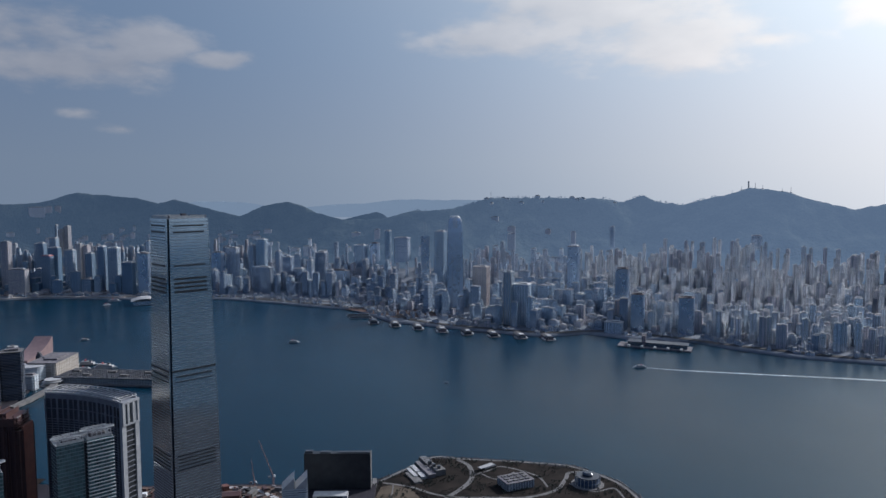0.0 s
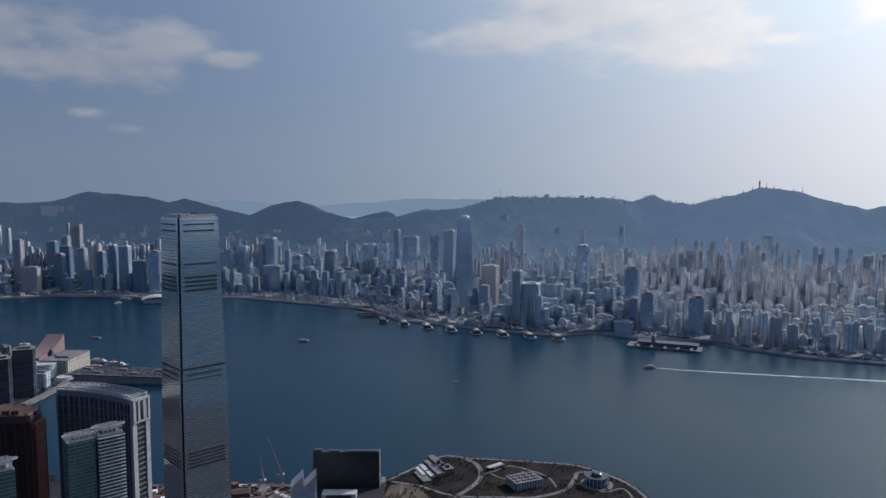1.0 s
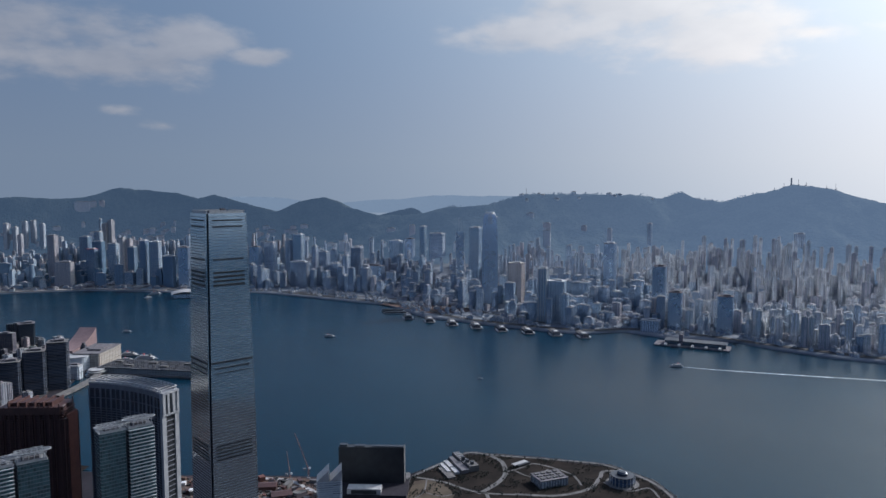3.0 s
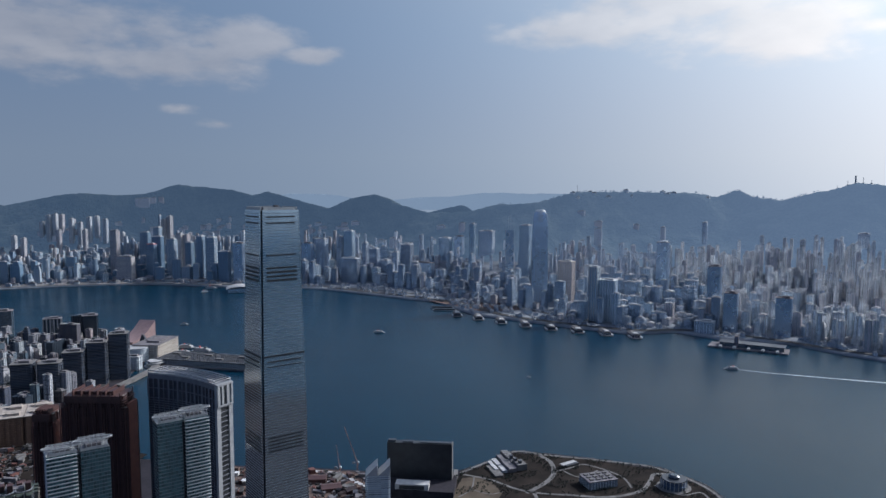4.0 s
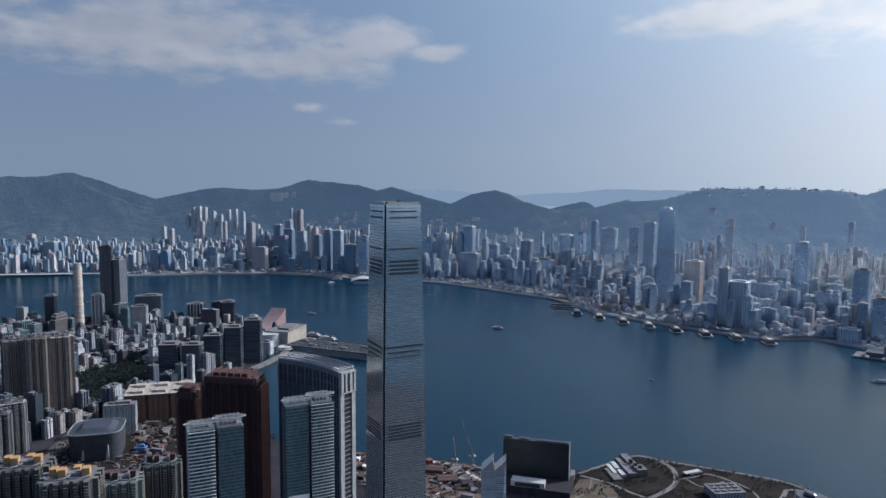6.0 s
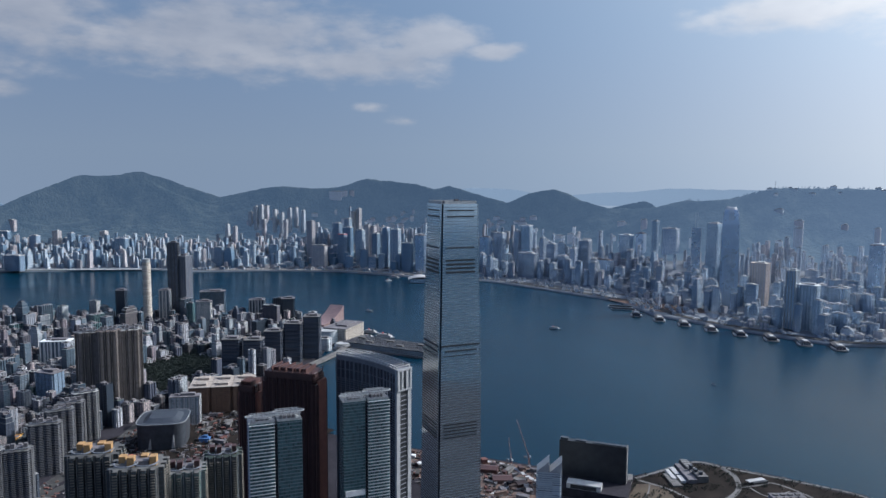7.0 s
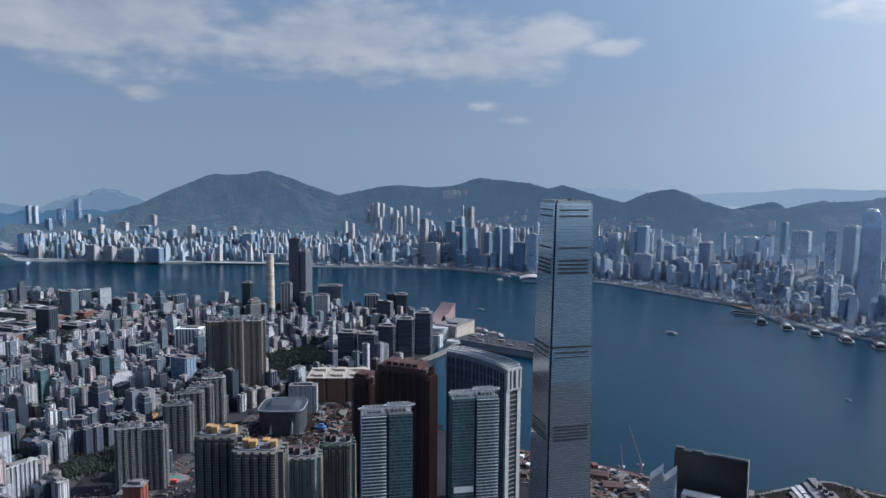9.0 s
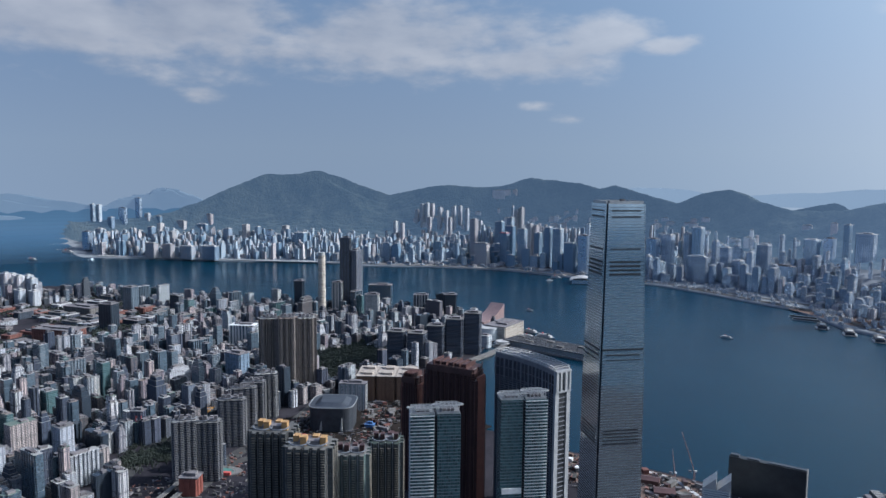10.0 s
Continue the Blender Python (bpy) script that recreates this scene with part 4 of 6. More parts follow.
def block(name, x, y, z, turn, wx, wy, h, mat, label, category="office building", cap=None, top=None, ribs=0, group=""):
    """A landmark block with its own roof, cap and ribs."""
    # eastern blocks take the wall copies with less painted haze
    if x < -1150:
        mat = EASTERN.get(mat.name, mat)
    fx, fy, fz, s = far(x, y, z)
    t = thing(name, fx, fy, fz, turn, label, category, group, s)
    outline = bays(wx, wy, max(2, int(wx / 9)), max(2, int(wy / 9)), 1.1, 0.6)
    part("wall", Mesh().prism(outline, -3, h).data("wall", mat), t)
    part("roof_edge", Mesh().box(0, 0, h, wx + 3, wy + 3, 1.6).data("roof_edge", cap or (M_PALE if "shore" in mat.name or "flats" in mat.name or "villa" in mat.name else M_ROOF)), t)
    part("roof_plant", Mesh().box(wx * 0.1, 0, h + 1.6, wx * 0.5, wy * 0.5, 5).box(-wx * 0.3, wy * 0.1, h + 1.6, wx * 0.15, wy * 0.3, 3).data("roof_plant", top or (M_PALE if "shore" in mat.name or "flats" in mat.name or "villa" in mat.name else M_ROOF)), t)
    if ribs:
        r = Mesh()
        for i in range(ribs + 1):
            r.box(-wx / 2 + i * wx / ribs, 0, 0, 1.2, wy + 3.4, h + 1)
        for i in range(max(2, int(ribs * wy / wx)) + 1):
            r.box(0, -wy / 2 + i * wy / max(2, int(ribs * wy / wx)), 0, wx + 3.4, 1.2, h + 1)
        part("ribs", r.data("ribs", cap or M_PALE), t)
    KEEP_OUT.append((x, y, max(wx, wy) * 0.6))
    return t


M_TARMAC = plain("roof_tarmac", (0.03, 0.033, 0.04), (0.06, 0.064, 0.075), 0.9, 0.05)
M_RIBGLASS = facade("ribbed_dark_glass", [(0.11, 0.11, 0.13), (0.14, 0.135, 0.15)], glass=(0.04, 0.05, 0.07), floor=4, bay=2.4, sill=0.1, lintel=0.95, jamb=0.4, bands=0.35, pitch=4)
M_BLUEBAND = facade("pale_blue_bands", [(0.18, 0.23, 0.29), (0.2, 0.25, 0.31)], glass=(0.06, 0.09, 0.13), floor=3.6, bay=3, sill=0.4, lintel=0.9, jamb=0.25, bands=0.0)
M_PINKTILE = plain("pink_tile", (0.15, 0.1, 0.1), (0.22, 0.15, 0.15), 0.6, 0.08)
M_WHITEBAND = facade("white_bands", [(0.55, 0.56, 0.57), (0.5, 0.51, 0.53)], bay=30, floor=3.4, sill=0.5, lintel=0.95, jamb=0.0, glass=(0.12, 0.14, 0.16), bands=0.0)
M_CREAM = facade("cream_bands", [(0.46, 0.41, 0.36), (0.44, 0.39, 0.35)], bay=40, floor=3.6, sill=0.55, lintel=0.95, jamb=0.0, glass=(0.16, 0.14, 0.12), bands=0.0)

# ---- Kowloon landmarks ----
TG = 40
t = thing("hotel_tower", -1521, 624, 4, TG, "very slender round cream tower with stacked bands", "tower")
rd = [(15 * math.cos(a), 15 * math.sin(a)) for a in np.linspace(0, 2 * math.pi, 25)[:-1]]
lev = []
for i in range(6):
    lev += [(grown(rd, 1.0 - 0.02 * i), i * 39), (grown(rd, 1.0 - 0.02 * i), i * 39 + 34), (grown(rd, 0.86), i * 39 + 34.2), (grown(rd, 0.86), i * 39 + 38.8)]
part("wall", Mesh().stack(lev[:-2]).data("wall", M_CREAM), t)
part("crown", Mesh().stack([(grown(rd, 0.8), 229), (grown(rd, 0.85), 240)]).data("crown", M_STEEL), t)
KEEP_OUT.append((-1521, 624, 24))
block("glass_tower", -1545, 758, 4, TG, 34, 36, 284, M_RIBGLASS, "tall dark blue glass tower", "skyscraper", ribs=4, cap=M_SLATE)
block("glass_tower", -1519, 783, 4, 12, 38, 36, 236, M_RIBGLASS, "dark glass tower with grey ribs", "skyscraper", ribs=5, cap=M_HEAD)
block("office_tower", -1633, 605, 4, TG, 32, 30, 125, M_NAVY, "dark blue glass office tower", "office building")
block("office_tower", -1532, 706, 4, TG, 34, 32, 120, M_OFFICE, "dark office tower with pale edges", "office building", ribs=2)
block("hotel_block", -1477, 875, 4, TG, 88, 40, 98, M_OFFICE, "broad dark hotel block", "hotel")
block("hotel_block", -1256, 634, 4, TG, 46, 30, 115, M_HIGH, "white hotel block with window rows", "hotel")
block("office_tower", -1270, 889, 4, TG, 52, 34, 82, M_NAVY, "dark office block with white end wall", "office building", ribs=2)
block("office_tower", -1109, 874, 4, TG, 42, 38, 104, M_NAVY, "dark glass office tower with notched head", "office building")
M_BANDED = facade("banded_office", [(0.13, 0.135, 0.155), (0.16, 0.165, 0.185)], bay=46, floor=3.9, sill=0.3, lintel=0.99, jamb=0.0, glass=(0.015, 0.02, 0.03), bands=0.0)
for x, y, h in ((-817, 488, 94), (-792, 541, 109), (-773, 600, 121), (-799, 393, 90), (-852, 366, 91)):
    block("office_tower", x, y, 4, 32, 46, 40, h, M_BANDED, "dark banded office tower with pale roof rim", "office building", ribs=0, cap=M_PATH, group="harbour office row")
block("shopping_centre", -850, 850, 4, 10, 78, 132, 42, M_CREAM, "long cream shopping centre by the pier", "shopping centre", cap=M_ROOF)
mall = thing("curved_hall", -868, 770, 4, 10, "white curved banded hall beside the shopping centre", "shopping centre")
arc = [(44 * math.cos(a), 30 * math.sin(a)) for a in np.linspace(math.pi, 2 * math.pi, 15)] + [(44, 24), (-44, 24)]
part("wall", Mesh().prism(arc, 0, 38).data("wall", M_WHITEBAND), mall)
part("roof_rim", Mesh().prism([(x * 1.02, y * 1.02) for x, y in arc], 38, 39.5).data("roof_rim", M_PALE), mall)
block("small_hotel", -800, 690, 4, 10, 34, 24, 34, M_WHITEBAND, "small white banded block by the promenade", "hotel", cap=M_PALE)
concert = thing("concert_hall", -1020, 975, 4, 8, "windowless pinkish hall with a sweeping slanted roof", "concert hall")
sweep = Mesh()
for i in range(13):
    u = i / 12
    zz = 16 + 46 * u ** 2.2
    sweep.v += [(-28, -70 + 140 * u, 0), (28, -70 + 140 * u, 0), (28, -70 + 140 * u, zz), (-28, -70 + 140 * u, zz)]
for i in range(12):
    for q in ((1, 5, 6, 2), (2, 6, 7, 3), (3, 7, 4, 0)):
        sweep.face([4 * i + k for k in q])
sweep.face((0, 1, 2, 3))
sweep.face((51, 50, 49, 48))
part("wall", sweep.data("wall", M_PINKTILE), concert)
KEEP_OUT.append((-1020, 975, 85))
KEEP_OUT.append((-830, 800, 150))
for i in range(3):
    for j in range(2):
        c, s_ = math.cos(radians(40)), math.sin(radians(40))
        u, v = (i - 1) * 46, (j - 0.5) * 46
        block("station_block", -650 + c * u - s_ * v, 142 + s_ * u + c * v, 4, 40, 42, 42, 58, M_BRICK, "unfinished brown concrete block with flat roof slabs", "station block", cap=M_SLAB, top=M_SLAB, group="station blocks")
block("office_block", -634, 22, 4, 40, 58, 22, 60, M_HIGH, "white ribbed office block", "office building", ribs=4)
block("office_block", -995, -48, 4, 14, 50, 34, 78, M_BLUEBAND, "pale blue banded office block", "office building")
block("office_block", -1311, 167, 4, 40, 74, 36, 70, M_OFFICE, "dark office block with white vertical bays", "office building", ribs=6, cap=M_WHITE)
block("office_tower", -1862, -5, 4, 30, 50, 40, 86, M_NAVY, "dark blue glass office tower", "office building")
block("office_tower", -2109, 177, 4, 30, 40, 40, 95, M_OFFICE, "blue glass tower beside the water", "office building")
block("campus_block", -1821, -177, 4, 30, 150, 60, 34, M_REDBRICK, "low red brick campus block", "school building", group="campus")
block("station_hall", -2231, 55, 4, 20, 140, 70, 22, M_PATH, "long pale station hall roof", "station")
for x, y, hh in ((-2690, -120, 112), (-2650, -86, 118), (-2610, -50, 108), (-2572, -14, 98), (-2720, -40, 104), (-2668, 0, 100), (-2540, -70, 62), (-2500, -30, 58)):
    block("housing_block", x, y, 4, 8, 40, 26, hh, M_HILLHOUSE, "white housing block by the far shore", "housing block", group="white housing")

# theatre: a rounded, curtain-like box
t = thing("theatre", -585, -72, 4, 40, "dark grey rounded box theatre with folded metal walls", "theatre")
pts = [(44 * math.copysign(abs(math.cos(a)) ** 0.45, math.cos(a)), 44 * math.copysign(abs(math.sin(a)) ** 0.45, math.sin(a))) for a in np.linspace(0, 2 * math.pi, 41)[:-1]]
part("wall", Mesh().prism(pts, 0, 50, 0, [(x * 1.05, y * 1.05) for x, y in pts]).data("wall", M_SLATE), t)
part("roof_dome", Mesh().prism([(x * 0.8, y * 0.8) for x, y in pts], 50, 56, 0, [(x * 0.55, y * 0.55) for x, y in pts]).data("roof_dome", M_SLATE), t)
part("roof_rim", Mesh().tube([(x * 1.05, y * 1.05, 50.3) for x, y in pts + pts[:1]], 0.7).data("roof_rim", M_STEEL), t)
for x, hh in ((-18, 20), (24, 26)):
    part("window_slit", Mesh().prism([(x - 3, -45.6), (x + 3, -45.6), (x + 3, -44), (x - 3, -44)], 3, 3 + hh, 0, [(x + 0.6, -46.8), (x + 1.6, -46.8), (x + 1.6, -44), (x + 0.6, -44)]).data("window_slit", M_PALE), t, "pale tapering window slit")
KEEP_OUT.append((-585, -72, 75))

# pier with its hall: two colonnaded storeys under a roof for cars
t = thing("pier", -615, 806, 0, 2, "long grey ocean pier with a two-storey hall and roof parking", "pier")
part("deck", Mesh().box(0, 0, -4, 336, 112, 7).data("deck", M_PATH), t)
part("hall", Mesh().box(0, 0, 3, 322, 86, 14).data("hall", M_WHITEBAND), t)
part("roof_deck", Mesh().box(0, 0, 17, 332, 96, 1.6).data("roof_deck", M_TARMAC), t)
for side in (-1, 1):
    for i in range(41):
        part("column", Mesh().box(-160 + i * 8, side * 46.5, 3, 1.4, 1.4, 14).data("column", M_PALE), t)
    part("roof_parapet", Mesh().box(0, side * 47.6, 18.6, 332, 0.8, 1.3).data("roof_parapet", M_PALE), t)
pier_rng = random.Random(4)
cars = Mesh()
for i in range(46):
    for j in range(8):
        if pier_rng.random() < 0.75:
            cars.box(-150 + i * 6.5, -38 + j * 10.5 + pier_rng.uniform(-1, 1), 18.6, 2.0, 4.4, 1.5, pier_rng.choice((0, 0, 1, 2)))
part("parking_field", cars.data("parking_field", M_DARK, M_PATH, M_SLATE), t, kind="stuff")
for i in range(6):
    part("roof_shed", Mesh().box(-140 + i * 54, (-1) ** i * 18, 18.6, 22, 10, 4).data("roof_shed", M_PATH), t)
QUAY = [(-716, 520), (-724, 600), (-742, 690), (-764, 742)]
t = thing("round_terrace", -772, 742, 0, 0, "round pale three-tier deck beside the pier", "pier")
disc = [(math.cos(a), math.sin(a)) for a in np.linspace(0, 2 * math.pi, 29)[:-1]]
for i, (rr, z0) in enumerate(((30, -3), (26, 7), (21, 12))):
    part("tier", Mesh().stack([(grown(disc, rr * 0.9), z0), (grown(disc, rr * 0.9), z0 + 3.4), (grown(disc, rr), z0 + 3.5), (grown(disc, rr), z0 + 4.8)]).data("tier", M_PALE), t)

# museum: a wide thin dark slab on a broad low block
t = thing("museum", 205, 158, 4, 9, "wide thin black museum slab on a low base", "museum")
part("slab", Mesh().box(0, 0, 12, 112, 13, 63).data("slab", M_DARK), t)
part("podium", Mesh().box(6, -24, 0, 116, 66, 13).data("podium", M_GROUND), t)
part("roof_rail", Mesh().box(-48, 0, 75, 13, 8, 3.5).data("roof_rail", M_SLATE), t)
part("roof_rail", Mesh().box(-20, 0, 75, 18, 8, 2).data("roof_rail", M_SLATE), t)
part("roof_rail", Mesh().box(28, 0, 75, 54, 8, 1.4).data("roof_rail", M_SLATE), t)
part("front_block", Mesh().box(-6, -44, 13, 56, 20, 9).data("front_block", M_PALE), t, "white framed block before the slab")
part("front_window", Mesh().box(-6, -54.3, 13.8, 42, 0.8, 6.4).data("front_window", M_DARK), t)
part("end_wall", Mesh().box(56.5, 0, 0, 1.4, 16, 76).data("end_wall", M_PATH), t)
KEEP_OUT.append((207, 162, 80))
t = thing("office_block", 168, 51, 4, 20, "pale office block with two slanted roof wedges", "office building")
part("wall", Mesh().prism(bays(38, 28, 6, 4, 1.0, 0.6), 0, 60).data("wall", M_WHITEBAND), t)
for sx in (-10, 10):
    k = Mesh()
    k.v += [(sx - 9.5, -15, 60), (sx + 9.5, -15, 60), (sx + 9.5, 15, 60), (sx - 9.5, 15, 60), (sx + 9.5, -15, 78), (sx + 9.5, 15, 78)]
    for q in ((0, 1, 4), (1, 2, 5, 4), (2, 3, 5), (3, 0, 4, 5)):
        k.face(q)
    part("roof_wedge", k.data("roof_wedge", M_PALE), t)

# ---- island landmarks ----
t = thing("skyscraper", 162, 2050, 4, 10, "very tall pale tower stepped in to a curved claw crown", "skyscraper")
lev = [(0, 34), (180, 33.5), (280, 32.5), (345, 31), (385, 28), (404, 23)]
b = Mesh()
b.stack([(notched(a, 6), z) for z, a in lev])
part("wall", b.data("wall", M_PALEGLASS), t)
cr = Mesh()
for i in range(28):
    a = 2 * math.pi * i / 28
    cr.beam((29 * math.cos(a), 29 * math.sin(a), 362), (27.5 * math.cos(a), 27.5 * math.sin(a), 392), 1.7).beam((27.5 * math.cos(a), 27.5 * math.sin(a), 392), (17 * math.cos(a), 17 * math.sin(a), 413), 1.6)
part("crown", cr.data("crown", M_WHITE), t)
fins = Mesh()
for k in range(4):
    for i in range(-3, 4):
        c, s = math.cos(k * math.pi / 2), math.sin(k * math.pi / 2)
        fins.box(c * i * 6 + s * 33.8, s * i * 6 - c * 33.8, 0, 1.0, 1.0, 250)
part("fin_field", fins.data("fins", M_STEEL), t, kind="stuff")
KEEP_OUT.append((162, 2050, 60))

I = "island office towers"
block("office_tower", 269, 2137, 4, -16, 62, 40, 187, M_ISLE_WARM, "beige office tower with rounded bays", "office building", ribs=8, cap=M_TRIM)
block("hotel_tower", 409, 1775, 4, -16, 30, 34, 206, M_ISLE_OFFICE, "slim grey hotel tower", "hotel", ribs=3, cap=M_STEEL)
block("hotel_tower", 459, 1785, 4, -16, 66, 36, 158, M_ISLE_OFFICE, "broad grey glass hotel tower", "hotel", cap=M_WHITE)
block("office_tower", -262, 2571, 4, -16, 46, 40, 124, M_WHITE, "white square office tower", "office building")
block("civic_block", 4, 2265, 4, -16, 44, 20, 96, M_ISLE, "white block with a sunlit end", "office building")
block("office_tower", 49, 2400, 8, -16, 50, 46, 322, M_ISLE_OFFICE, "tall plain grey glass tower", "skyscraper")
block("office_tower", -448, 2770, 15, -16, 64, 36, 218, M_ISLE_OFFICE, "pale topped grey office tower", "office building", cap=M_WHITE)
block("office_tower", -372, 2780, 15, -16, 42, 36, 228, M_PALEGLASS, "grey stepped office tower", "office building")
block("office_tower", -300, 2790, 15, -16, 28, 28, 295, M_ISLE_OFFICE, "very slim tall tower", "skyscraper")
block("office_tower", -216, 2760, 20, -16, 82, 34, 255, M_ISLE, "broad tall grey block", "office building")
block("government_block", -520, 2575, 4, -16, 126, 34, 112, M_HAZE, "dark gate-shaped office block", "office building")
block("office_tower", -731, 2590, 4, -16, 50, 36, 117, M_ISLE, "banded pale office tower", "office building")
block("office_tower", -404, 2525, 4, -16, 48, 36, 86, M_ISLE, "square grey office block", "office building")
block("office_tower", -1122, 3030, 20, 20, 48, 44, 220, M_PALEGLASS, "tall round topped grey tower", "skyscraper")
block("office_tower", 674, 2215, 8, -16, 46, 46, 270, M_HAZE, "dark glass tower with a lit spire", "skyscraper", top=M_WHITE)
block("office_tower", 846, 1830, 4, -16, 46, 44, 218, M_HAZE, "dark tower with slanted head", "skyscraper")
block("office_tower", 838, 1765, 4, -16, 42, 30, 104, M_ISLE_WARM, "pale gold glazed office block", "office building", ribs=6, cap=M_TRIM)
block("office_tower", 890, 1700, 4, -16, 44, 36, 138, M_HAZE, "dark red-edged twin tower", "office building", cap=M_BROWN, group="ferry twin towers")
block("office_tower", 1056, 1660, 4, -16, 50, 36, 134, M_HAZE, "dark red-edged twin tower", "office building", cap=M_BROWN, group="ferry twin towers")
block("market_hall", 801, 1655, 4, -16, 62, 40, 40, M_ISLE, "low white hall by the shore", "hall")
block("housing_tower", 912, 3032, 80, -16, 22, 22, 245, M_ISLE, "slim tall hillside tower", "tower")
block("housing_tower", 1555, 2615, 80, -16, 46, 30, 225, M_ISLE, "tall pale hillside tower", "tower")
for x, y, w_, h in ((-1894, 2733, 52, 196), (-2183, 2749, 48, 150), (-2299, 2787, 56, 188), (-2455, 3075, 40, 245), (-1774, 2674, 46, 126), (-1639, 2619, 54, 186)):
    block("office_tower", x, y, 6, 4, w_, 40, h, M_ISLE_OFFICE, "grey harbour-side office tower", "office building", group=I)

# braced glass tower with two masts
t = thing("skyscraper", -52, 2530, 10, 12, "prism-shaped glass tower with white diagonal bracing and twin masts", "skyscraper")
b = Mesh()
sq = [(-21, -21), (21, -21), (21, 21), (-21, 21)]
b.prism(sq, 0, 110).prism(sq[:3], 110, 190).prism([sq[0], sq[1], (0, 0)], 190, 290)
part("wall", b.data("wall", M_HAZE), t)
br = Mesh()
for z in (0, 60, 120, 180, 240):
    br.beam((-21, -21.3, z), (21, -21.3, z + 50), 1.0).beam((21, -21.3, z), (-21, -21.3, z + 50), 1.0).beam((21.3, -21, z), (21.3, 21, z + 50), 1.0)
for x in (-21, 21):
    br.beam((x, -21, 0), (x, -21, 290), 0.9)
part("bracing", br.data("bracing", M_WHITE), t)
for x in (-5, 5):
    part("mast", Mesh().beam((x, -12, 285), (x, -12, 362), 0.8).data("mast", M_WHITE), t)

# convention hall on the shore, with sweeping shells
fx, fy, fz, s = far(-1300, 2075, 2)
t = thing("convention_hall", fx, fy, fz, 30, "low glass hall with sweeping pale shell roofs", "convention centre", scale=s * 0.72)
part("base", Mesh().box(0, 0, 0, 150, 110, 26).data("base", M_ISLE_OFFICE), t)
for k, (sc, zz) in enumerate(((1.0, 26), (0.72, 34), (0.45, 40))):
    sh = Mesh()
    for i in range(13):
        for j in range(9):
            u, v = i / 12 * 2 - 1, j / 8 * 2 - 1
            sh.v.append((u * 88 * sc, v * 62 * sc, zz + 26 * sc * (1 - 0.75 * u * u) - 10 * v * v * sc))
    for i in range(12):
        for j in range(8):
            a = i * 9 + j
            sh.face((a, a + 9, a + 10, a + 1))
    part("roof_shell", sh.data("roof_shell", M_PALE), t)
KEEP_OUT.append((-1290, 2060, 110))

# the larger towers along the island's shore, each with its own size
SHORE_KINDS = {"P": (M_ISLE_WARM, M_ROOF, 0, "pinkish tiled block on the far shore"), "D": (M_ISLE_DARK, M_STEEL, 0, "dark glass office tower on the far shore"),
               "R": (M_ISLE_DARK, M_RED, 0, "dark tower with a red roof sign on the far shore"), "T": (M_ISLE_WARM, M_PALE, 3, "slim tan apartment tower on the hillside"),
               "L": (M_ISLE, M_PALE, 0, "pale tower with window strips on the far shore"), "W": (M_ISLE_OFFICE, M_WHITE, 0, "grey glass tower with a white roof edge on the far shore"),
               "N": (M_HAZE, M_HEAD, 0, "tall dark blue glass tower on the far shore")}
